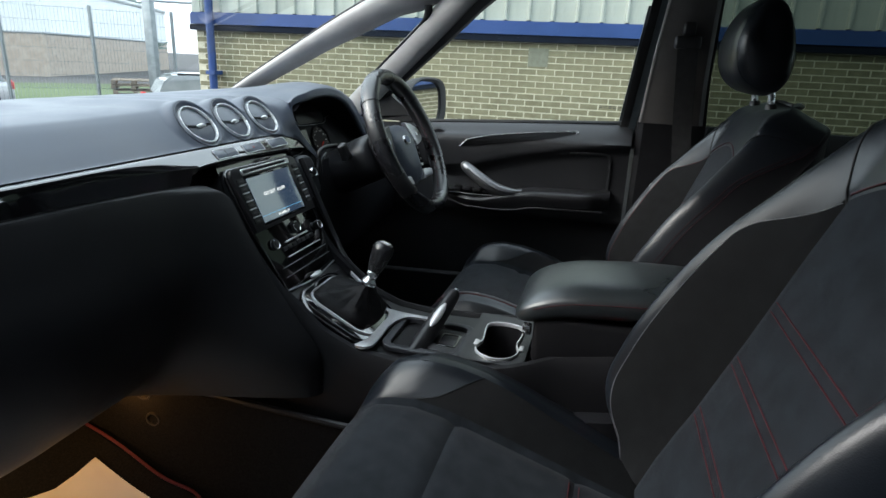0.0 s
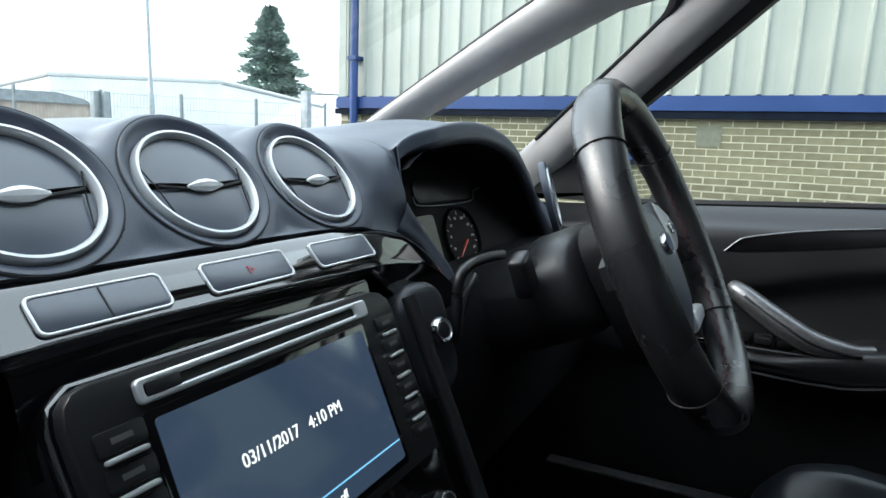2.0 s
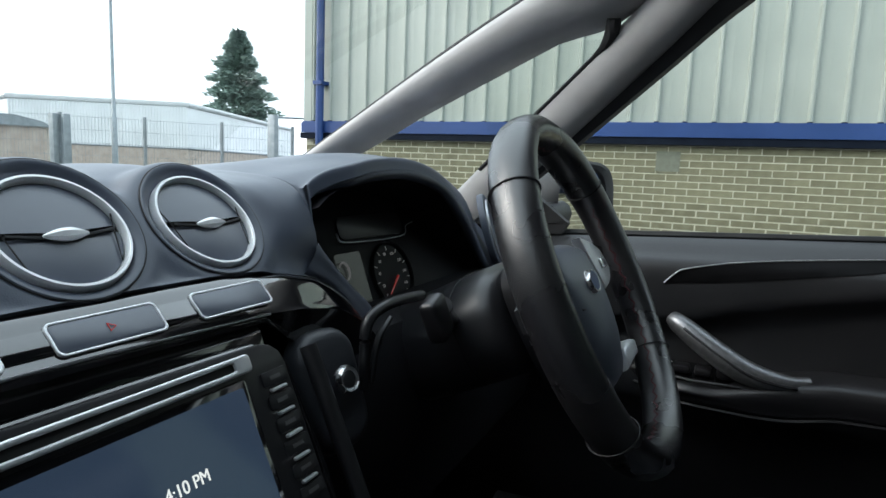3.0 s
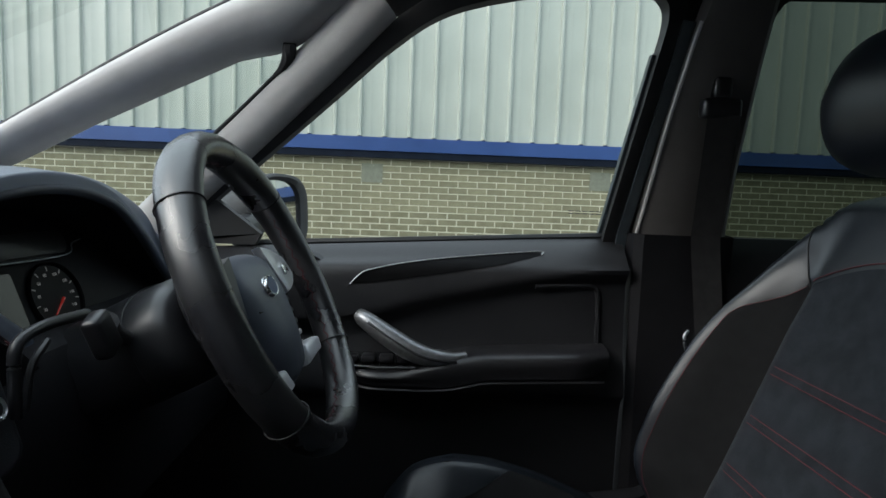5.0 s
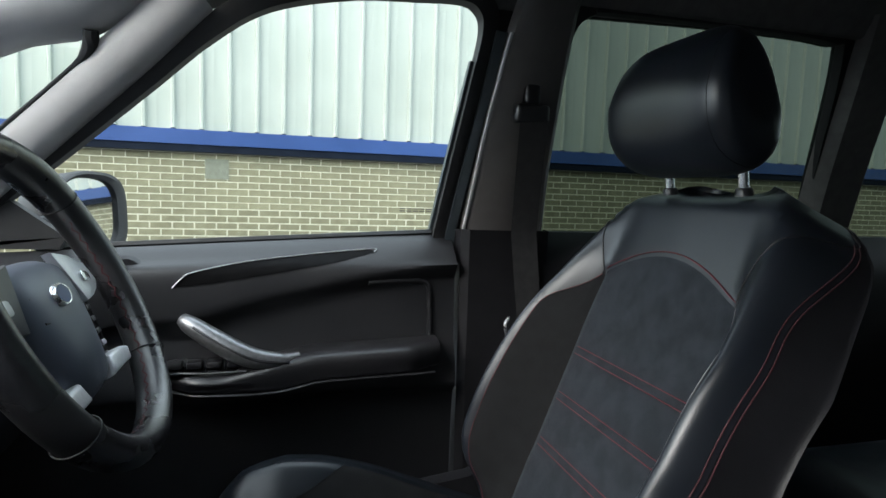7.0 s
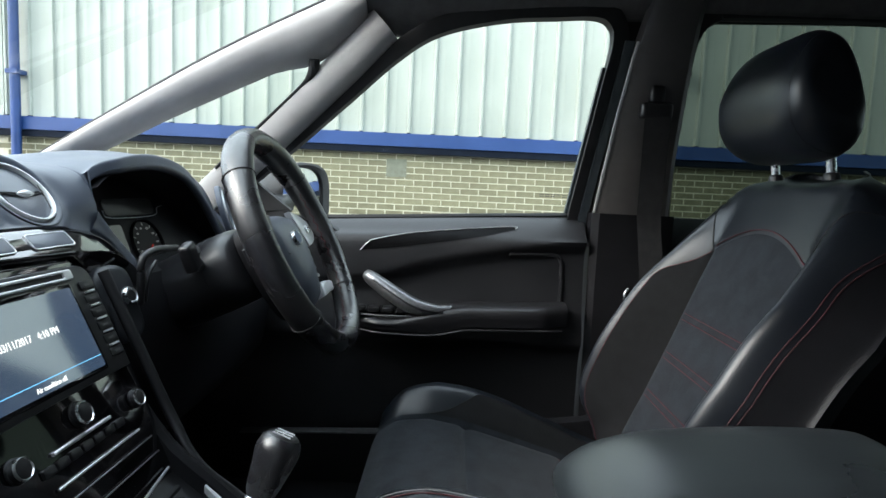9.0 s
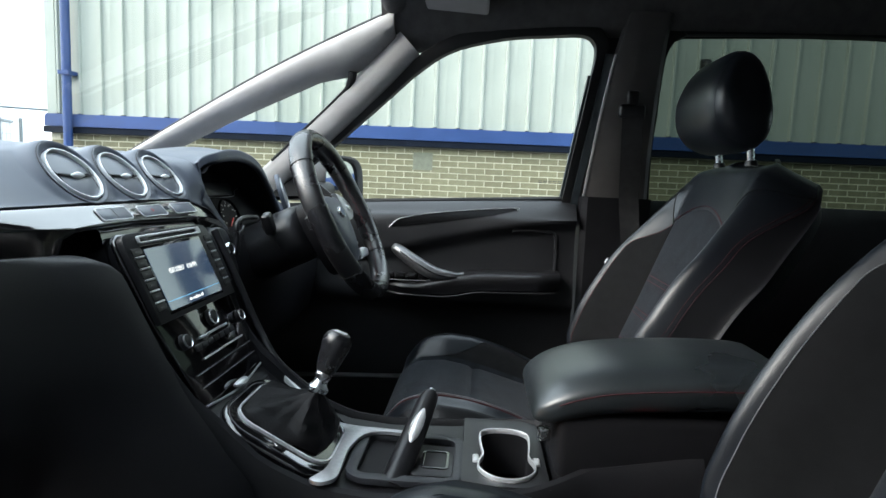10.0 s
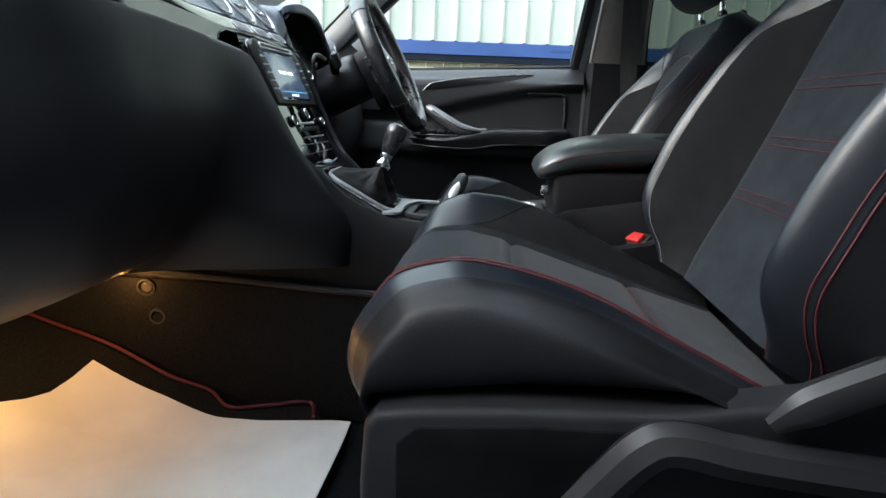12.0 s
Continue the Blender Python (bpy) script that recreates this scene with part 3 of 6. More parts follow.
part("rear_bulkhead_glass", grid([[(2.32, -0.7, 1.2), (2.32, 0.7, 1.2)], [(2.2, -0.6, 1.55), (2.2, 0.6, 1.55)]]), TINT, shell, "tinted rear window", inward=True)

PILLAR_FRONT = ((1.05, 0.619), (1.25, 0.632), (1.38, 0.646), (1.43, 0.655), (1.50, 0.67))
PILLAR_REAR = ((1.05, 0.790), (1.18, 0.776), (1.33, 0.768), (1.42, 0.766), (1.50, 0.77))
for s in (-1, 1):
    S = lambda x, z: Vector((x, 0, z))
    # windscreen pillar, quarter-light pillar, roof rail
    ap = []
    for k in range(25):
        t = k / 24
        up = S(-0.66 + (0.13 + 0.66) * t, 1.092 + (1.485 - 1.092) * t + 0.022 * math.sin(math.pi * t))
        lowz = lerp(((0, 1.055), (0.42, 1.213), (0.76, 1.324), (0.82, 1.332), (0.86, 1.340), (0.92, 1.37), (1.0, 1.42)), t)
        ring = []
        for w, t2 in ((0.0, 0.018), (0.02, 0.006), (0.08, -0.005), (0.2, -0.014), (0.35, -0.019), (0.55, -0.020), (0.75, -0.016), (0.9, -0.006), (0.97, 0.006), (1.0, 0.02), (0.9, 0.05), (0.1, 0.05)):
            z = up.z + (lowz - up.z) * w
            p = side(up.x + 0.0 * w, z, s)
            p.y += s * (t2 - 0.012)
            ring.append(p)
        ap.append(ring)
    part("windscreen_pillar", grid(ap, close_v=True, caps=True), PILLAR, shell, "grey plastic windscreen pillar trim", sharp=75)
    part("pillar_seal", tube([side(-0.66 + 0.79 * t, 1.094 + 0.392 * t + 0.022 * math.sin(math.pi * t) + 0.001, s, -0.004) for t in [k / 20 for k in range(21)]], 0.0045, 8), RUBBER, shell)
    qp = []
    line = smooth_path([S(-0.36, 0.98), S(-0.215, 1.105), S(-0.06, 1.240), S(0.06, 1.345), S(0.15, 1.430)], 8)
    for k, p in enumerate(line):
        d = (line[min(len(line) - 1, k + 1)] - line[max(0, k - 1)]).normalized()
        qp.append([side(p.x - d.z * w, p.z + d.x * w, s, i) for w, i in ((0.018, -0.026), (0.018, -0.006), (0.014, 0.004), (0.006, 0.013), (-0.006, 0.020), (-0.020, 0.024), (-0.036, 0.024), (-0.050, 0.018), (-0.054, 0.008), (-0.054, -0.02))])
    part("quarter_pillar", grid(qp, close_v=True, caps=True), PILLAR, shell, "grey plastic pillar behind the quarter light")
    qs = smooth_path([side(x, z, s, 0.010) for x, z in ((0.022, 1.348), (0.019, 1.330), (0.009, 1.314), (-0.007, 1.299), (-0.061, 1.252), (-0.117, 1.205), (-0.21, 1.125))], 4)
    part("quarter_seal", tube(qs, [0.010, 0.0105, 0.011, 0.011, 0.011, 0.010, 0.009, 0.008, 0.007, 0.006, 0.005, 0.0045] + [0.0035] * (len(qs) - 12), 8), RUBBER, shell)
    part("roof_rail", grid([[side(x, z, s, i) for x, z, i in ((x, 1.395 + 0.05 * ease(0.1, 0.5, x) + 0.012 * ease(0.6, 1.2, x), -0.03), (x, 1.445 + 0.018 * ease(0.25, 0.6, x), 0.012), (x, 1.49, 0.02), (x, 1.545, 0.02), (x, 1.57, -0.01))] for x in [0.10 + 0.09 * k for k in range(25)]]), HEADLINER, shell, "dark grey roof rail trim")
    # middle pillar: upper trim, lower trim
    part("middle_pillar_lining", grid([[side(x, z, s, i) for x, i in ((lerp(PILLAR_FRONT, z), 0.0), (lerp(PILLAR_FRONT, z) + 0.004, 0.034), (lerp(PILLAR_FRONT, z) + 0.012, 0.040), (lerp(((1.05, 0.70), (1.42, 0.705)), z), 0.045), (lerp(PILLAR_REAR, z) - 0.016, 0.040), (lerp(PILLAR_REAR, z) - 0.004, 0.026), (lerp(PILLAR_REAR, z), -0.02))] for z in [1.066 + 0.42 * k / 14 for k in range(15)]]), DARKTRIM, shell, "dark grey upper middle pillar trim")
    part("middle_pillar_base", grid([[side(x, z, s, i) for x, i in ((0.606, -0.02), (0.616, 0.036), (0.630, 0.048), (0.790, 0.048), (0.81, -0.02))] for z in (0.40, 0.6, 0.8, 1.0, 1.05, 1.066)]), PLASTIC, shell, "black plastic lower middle pillar trim")
    part("middle_pillar_skin", grid([[side(x, z, s, -0.028) for x in (x0, 0.70, 0.775)] for x0, z in ((0.592, 0.98), (0.596, 1.06), (0.612, 1.20), (0.628, 1.34), (0.632, 1.40), (0.622, 1.44), (0.60, 1.455), (0.60, 1.52))]), RUBBER, shell, "black outer skin of the middle pillar")
    # Lip in a paler grey than its trim: light on the edge put into colour.
    part("pillar_lip_lit", tube([side(lerp(PILLAR_FRONT, z) - 0.001, z, s, 0.036) for z in [1.068 + 0.33 * k / 12 for k in range(13)]], 0.0030, 8), PILLAR, shell, "raised lip of the middle pillar trim, lit edge put into its colour")
    # rear pillar
    part("rear_pillar", grid([[side(x - 0.17 * (z - 1.05), z, s, i) for x, i in ((1.44, -0.02), (1.455, 0.03), (1.55, 0.03), (1.57, -0.02))] for z in (1.05, 1.2, 1.35, 1.46, 1.5)]), HEADLINER, shell, "dark grey rear pillar trim")
    part("rear_side_lining", grid([[side(x, z, s, i) for x in (0.78, 1.0, 1.4, 1.8, 2.3)] for z, i in ((0.36, 0.08), (0.8, 0.08), (0.98, 0.06), (1.035, 0.03), (1.062, 0.0), (1.062, -0.04))]), PLASTIC, shell, "black rear door trim")
    part("rear_window_rail", frame_strip([S(0.794, 1.06), S(0.779, 1.18), S(0.775, 1.26), S(0.771, 1.334), S(0.770, 1.40), S(0.781, 1.434), S(0.805, 1.451), S(0.84, 1.457), S(1.08, 1.460), S(1.32, 1.456), S(1.367, 1.43), S(1.423, 1.2), S(1.46, 1.06)], 0.004, 0.03, s, 0.03, 0.0), RUBBER, shell, "black rubber window seal")

part("windscreen", grid([[(-0.95 + 1.07 * t, y * (0.76 - 0.10 * t), 1.06 + 0.47 * t + 0.03 * math.sin(math.pi * t) + 0.03 * (1 - y * y) * (1 - 0.3 * t)) for y in [k / 8 - 1 for k in range(17)]] for t in [k / 8 for k in range(9)]]), CLEAR, shell, "clear windscreen", inward=True).visible_shadow = False
bonnet = part("bonnet", grid([[(-0.95 - 0.9 * t, 0.8 * y, 1.02 - 0.10 * t - 0.04 * abs(y) ** 3 - 0.08 * t * t) for y in [k / 6 - 1 for k in range(13)]] for t in [k / 8 for k in range(9)]]), PAINT, shell)
for s in (-1, 1):
    part("quarter_light", grid([[side(x, z, s, -0.03) for x, z in row] for row in (((-0.60, 1.06), (-0.2, 1.06)), ((-0.45, 1.17), (-0.1, 1.17)), ((-0.1, 1.33), (0.06, 1.33)))]), CLEAR, shell, "small quarter light", inward=True).visible_shadow = False
    part("rear_side_window", grid([[side(x, z, s, -0.022) for x in (0.74, 1.1, 1.48)] for z in (1.05, 1.25, 1.48)]), TINT, shell, "dark tinted rear side window", inward=True).visible_shadow = False
    part("rear_quarter_window", grid([[side(x, z, s, -0.022) for x in (1.55, 1.9, 2.25)] for z in (1.05, 1.25, 1.48)]), TINT, shell, "dark tinted rear quarter window", inward=True).visible_shadow = False


# ---- driver's door ----
door = thing("driver_door", "closed black driver's door with silver pull handle and long armrest", "car door", (0.25, 0.80, 0.43), kind="")


DOOR_PROFILE = {}


def door_y(x, z):
    """The door lining's inner face: shelf below the glass, a hollow panel and a full-length armrest."""
    if x not in DOOR_PROFILE:
        zc = lerp(((0.0, 0.885), (0.167, 0.900), (0.227, 0.920), (0.333, 0.944), (0.445, 0.967), (0.565, 0.982), (0.7, 0.985)), x)
        line = smooth_path([(0.40, 0.80, 0), (0.72, 0.795, 0), (0.78, 0.775, 0), (0.83, 0.784, 0), (0.86, 0.792, 0), (zc - 0.018, 0.796, 0), (zc, 0.789, 0), (zc + 0.012, 0.780, 0), (zc + 0.022, 0.776, 0), (1.005, 0.783, 0), (1.03, 0.808, 0), (1.048, 0.832, 0), (1.056, 0.85, 0)], 6)
        DOOR_PROFILE[x] = [(p.x, p.y) for p in line]
    y = lerp(DOOR_PROFILE[x], z)
    lean = 0.028 * (x - 0.3)
    return y + lean * ease(0.75, 0.98, z)


panel_rows = []
for i in range(121):
    z = 0.42 + (1.0545 - 0.42) * i / 120
    panel_rows.append([(x, door_y(x, z), z + 0.055 * (x - 0.586) * ease(0.95, 1.05, z)) for x in [-0.30 + 0.905 * k / 30 for k in range(31)]])
part("door_lining", solid(grid(panel_rows), 0.02), DOORSKIN, door, "dark soft door lining")
part("window_seal", tube([side(x, 1.057 + 0.055 * (x - 0.586), 1, -0.012) for x in [-0.1 + 0.7 * k / 10 for k in range(11)]], 0.007, 6), RUBBER, door)


def arm_edge(x, top):
    """Upper and lower edge of the armrest, which drops forward into the switch ledge."""
    if top:
        return lerp(((-0.10, 0.835), (0.20, 0.832), (0.27, 0.848), (0.34, 0.862), (0.56, 0.870)), x)
    return lerp(((-0.10, 0.806), (0.24, 0.798), (0.29, 0.800), (0.35, 0.814), (0.56, 0.821)), x)


rows = []
for k in range(34):
    x = 0.05 + 0.515 * k / 33
    zt, zb = arm_edge(x, True), arm_edge(x, False)
    inn = 0.712 + 0.075 * ease(0.17, 0.05, x) + 0.03 * ease(0.50, 0.57, x)
    rows.append([tuple(q) for q in smooth_path([(x, 0.81, zt - 0.004), (x, inn + 0.045, zt - 0.001), (x, inn + 0.016, zt - 0.003), (x, inn + 0.003, zt - 0.013), (x, inn + 0.006, zb + 0.012), (x, inn + 0.018, zb), (x, 0.81, zb - 0.006)], 4)])
part("armrest", grid(rows, caps=True), SATIN, door, "black padded door armrest")
part("armrest_trim", tube([(x, 0.719 + 0.075 * ease(0.17, 0.05, x), arm_edge(x, False) - 0.001) for x in [0.055 + 0.495 * k / 24 for k in range(25)]], 0.0025, 6), SATIN, door, "thin satin trim line")
# switch ledge
part("switch_panel", prism(rounded(0.15, 0.050, 0.012), 0.006, facing((0.165, 0.756, 0.834), (0, -0.25, 1), (0, 1, 0)), 0.002), PIANO, door, "gloss black window switch panel")
for k, x in enumerate((0.125, 0.155, 0.185, 0.215)):
    part("window_switch", box(x - 0.012, x + 0.012, 0.735, 0.760, 0.838, 0.850, 0.004), SATIN, door)
part("switch_trim", tube([(0.12, 0.738, 0.833), (0.17, 0.724, 0.834), (0.235, 0.722, 0.836)], 0.002, 6), SATIN, door)
# pull handle
hp = smooth_path([(0.135, 0.764, 0.914), (0.150, 0.752, 0.906), (0.195, 0.738, 0.879), (0.240, 0.730, 0.857), (0.285, 0.730, 0.849), (0.318, 0.740, 0.850)], 8)
part("pull_handle", tube(hp, [0.011 + 0.007 * math.sin(math.pi * min(1, k / (len(hp) - 1) * 1.1)) for k in range(len(hp))], 14, flat=1.0), DARKSILVER, door, "satin silver pull handle")
part("handle_groove", tube([p + Vector((0.004, -0.0165, 0.001)) for p in hp[8:36]], 0.0025, 6), SATIN, door)
# decor strip with satin outline
decor_top = [(0.118, 0.965), (0.132, 0.980), (0.150, 0.990), (0.226, 1.005), (0.331, 1.017), (0.446, 1.027), (0.452, 1.022)]
decor_low = [(0.118, 0.965), (0.176, 0.971), (0.278, 0.987), (0.387, 1.006), (0.452, 1.022)]


def on_door(pts, off):
    out = []
    for x, z in pts:
        zz = z
        for _ in range(4):  # the lining's rows droop to the front: find the row that lies at this height
            zz = z - 0.055 * (x - 0.586) * ease(0.95, 1.05, zz)
        out.append(Vector((x, door_y(x, zz) - off, z)))
    return out


top_line, low_line = smooth_path(on_door(decor_top, 0.003), 8), smooth_path(on_door(decor_low, 0.003), 10)
n = 60
part("decor_strip", grid([on_door([(x, lerp(decor_low, x) + (lerp(decor_top, x) - lerp(decor_low, x)) * f) for f in (0.0, 0.33, 0.67, 1.0)], 0.0015) for x in [0.1182 + 0.3335 * k / (n - 1) for k in range(n)]]), INLAY, door, "black decor strip")
part("decor_outline", tube(top_line, 0.0011, 6), SILVER, door, "thin satin outline")
part("pocket_edge", tube(smooth_path(on_door([(0.44, 0.968), (0.50, 0.970), (0.548, 0.966), (0.556, 0.93), (0.556, 0.866)], 0.002), 6), 0.0045, 6), DOORSKIN, door)
part("door_speaker", join(lathe([(0.0, 0.006), (0.024, 0.006), (0.027, 0.003), (0.03, 0.0)], facing((0.045, 0.795, 0.985), (0.2, -1, 0.1)), 24)), SATIN, door, "small round tweeter grille")
# door's window frame and pane
fr = frame_strip([Vector((x, 0, z)) for x, z in ((-0.20, 1.04), (-0.045, 1.165), (0.09, 1.275), (0.185, 1.353), (0.27, 1.403), (0.39, 1.431), (0.50, 1.440), (0.568, 1.443), (0.597, 1.432), (0.608, 1.403), (0.601, 1.33), (0.586, 1.195), (0.570, 1.051), (0.564, 1.0))], 0.0, 0.030, 1, 0.03, 0.006)
part("window_frame", fr, RUBBER, door, "black window frame and seal")
part("frame_edge", frame_strip([Vector((x, 0, z)) for x, z in ((0.630, 1.405), (0.6235, 1.33), (0.608, 1.195), (0.594, 1.062), (0.585, 0.99))], 0.0, 0.022, 1, 0.02, 0.012), DOORPAINT, door, "blue-grey painted edge of the door frame")
# Painted strip in place of the reflection along the glass's rear edge.
part("pane_edge_glint", frame_strip([Vector((x, 0, z)) for x, z in ((0.602, 1.36), (0.5985, 1.33), (0.5835, 1.195), (0.568, 1.058))], 0.004, 0.004, 1, 0.012, -0.010), DOORPAINT, door, "painted strip for the reflection along the glass edge")
part("door_window", grid([[side(x, z, 1, -0.02) for x in (-0.2, 0.2, 0.65)] for z in (1.0, 1.2, 1.48)]), CLEAR, door, "clear closed side window", inward=True).visible_shadow = False
text_part("glass_marking", "=====", 0.022, facing(side(0.535, 1.098, 1, -0.017), (0, -1, -0.4)), RUBBER, door)
part("mirror_triangle", prism([(-0.30, 1.02), (-0.06, 1.02), (-0.05, 1.04), (-0.13, 1.10), (-0.17, 1.10), (-0.32, 1.0)], 0.02, Matrix(((1, 0, 0, 0), (0, 0, 1, 0.83), (0, 1, 0, 0), (0, 0, 0, 1)))), RUBBER, door, "black mirror triangle")
# outside mirror
mm = facing((-0.062, 1.004, 1.068), (0.93, -0.30, 0.07))


def mirror_line(g):
    """Outline of the mirror: round towards the car, squarer and taller on the outside."""
    pts = []
    for k in range(48):
        a = 2 * math.pi * k / 48
        c, q = math.cos(a), math.sin(a)
        e = 0.62 if c > 0 else 0.9
        pts.append(((0.098 + g) * math.copysign(abs(c) ** e, c) + 0.012 * q, (0.070 + g) * math.copysign(abs(q) ** e, q) - 0.006 * c))
    return pts


rows = [[mm @ Vector((x * f + ox, y * f, h)) for x, y in mirror_line(0.014)] for f, h, ox in ((0.05, -0.11, 0.01), (0.5, -0.105, 0.01), (0.82, -0.08, 0.008), (0.96, -0.04, 0.004), (1.0, 0.0, 0.0), (0.985, 0.008, 0.0), (0.92, 0.011, -0.007), (0.84, 0.006, -0.013), (0.82, -0.006, -0.014))]
mirror = part("mirror_housing", grid(rows, close_v=True, caps=False), RUBBER, door, "black outside mirror housing")
part("mirror_pane", prism([(0.85 * x - 0.014, 0.86 * y) for x, y in mirror_line(0.014)], 0.004, mm @ Matrix.Translation((0, 0, -0.004))), MIRROR, mirror, "mirror glass")
part("mirror_foot", tube([(-0.10, 0.87, 1.045), (-0.09, 0.93, 1.05)], 0.025, 10), SATIN, mirror)


# ---- dashboard ----
VENTS = (-0.0815, 0.0155, 0.1145)
VX, VZ, VR = -0.1330, 1.0808, 0.935  # centre line of the vents and their size
VN = Vector((0.75, 0, 0.66)).normalized()
dash = thing("dashboard", "dark slate soft-skin dashboard with round air vents and gloss black band", "dashboard", (-0.3, 0, 0.5))


def arch(y):
    """The lower rim of the instrument hood."""
    return lerp(HOOD_RIM, y)


HOOD_RIM = [(p.x, p.y) for p in smooth_path([(a, b, 0) for a, b in ((0.205, 1.086), (0.211, 1.0925), (0.223, 1.101), (0.249, 1.1100), (0.30, 1.1185), (0.36, 1.120), (0.42, 1.112), (0.467, 1.096), (0.52, 1.062), (0.571, 1.02), (0.617, 0.987), (0.66, 0.985), (0.72, 0.99))], 6)]


def dash_top(y):
    """Height of the crest behind the vents."""
    base = lerp(CREST, y)
    return base + sum(0.009 * math.exp(-(((y - v) / 0.036) ** 2)) for v in VENTS)


CREST = [(p.x, p.y) for p in smooth_path([(a, b, 0) for a, b in ((-0.75, 1.075), (-0.55, 1.098), (-0.25, 1.104), (-0.13, 1.106), (0.15, 1.106), (0.25, 1.118), (0.38, 1.133), (0.50, 1.131), (0.60, 1.105), (0.66, 1.07), (0.75, 1.05))], 6)]


PAD_LOW = [(p.x, p.y) for p in smooth_path([(a, b, 0) for a, b in ((-0.74, 1.0485), (-0.30, 1.0485), (0.02, 1.0485), (0.09, 1.0475), (0.145, 1.0425), (0.172, 1.0380), (0.203, 1.0300), (0.24, 1.010), (0.27, 0.985))], 6)]
HOOD_LEFT = 0.2105  # where the pad ends beside the instruments



def vent_rise(up):
    """How far the skin stands over a vent's ring, least below it."""
    return 0.0022 + 0.0016 * max(-1.0, min(1.0, up))


rows = []
for i in range(481):
    y = -0.74 + 1.48 * i / 480
    hood = ease(0.10, 0.24, y) * ease(0.70, 0.62, y)
    ze = lerp(PAD_LOW, y) if y < HOOD_LEFT else arch(y)
    xe = -0.1055 - 0.0025 * hood - 0.05 * ease(-0.45, -0.74, y) - 0.03 * ease(0.60, 0.74, y)
    zc = dash_top(y)
    roll = ease(0.115, 0.200, y) if y < HOOD_LEFT else 0.0  # the skin swells forward into the hood
    tuck = 0.013 * ease(0.262, HOOD_LEFT, y) if y >= HOOD_LEFT else 0.0
    prof = [(xe - tuck, ze), (xe - 0.006 - 0.8 * tuck + 0.003 * roll, ze + 0.004 + 0.008 * hood), (xe - 0.030 + 0.006 * hood + 0.019 * roll, ze + (zc - ze) * (0.46 + 0.04 * roll)), (xe - 0.058 + 0.012 * hood + 0.022 * roll, ze + (zc - ze) * (0.86 + 0.02 * roll)), (xe - 0.080 + 0.018 * roll, zc), (xe - 0.13, zc + 0.002), (-0.34, min(zc, 1.115) - 0.003 + 0.4 * max(0, zc - 1.115)), (-0.52, 1.100 - 0.02 * ease(0.5, 0.74, abs(y))), (-0.82, 1.050)]
    rows.append([(p.x, y, p.z) for p in smooth_path([(a, 0, b) for a, b in prof], 9)])
pad_bm = grid(rows)
for v in pad_bm.verts:  # the skin lies flush round each vent
    for y in VENTS:
        q = v.co - Vector((VX, y, VZ))
        h = q.dot(VN)
        r = (q - VN * h).length
        if r < 0.066 and abs(h) < 0.03:
            v.co -= VN * ((h + 0.0010 - vent_rise(q.z / 0.75 / max(r, 0.01))) * ease(0.062, 0.0475, r))
gone = []
for f in pad_bm.faces:  # round holes for the vents
    c = f.calc_center_median()
    for y in VENTS:
        q = c - Vector((VX, y, VZ))
        if q.length < 0.06 and (q - VN * q.dot(VN)).length < 0.0476 * VR:
            gone.append(f)
            break
bmesh.ops.delete(pad_bm, geom=gone, context="FACES")
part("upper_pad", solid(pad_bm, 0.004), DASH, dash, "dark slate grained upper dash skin")

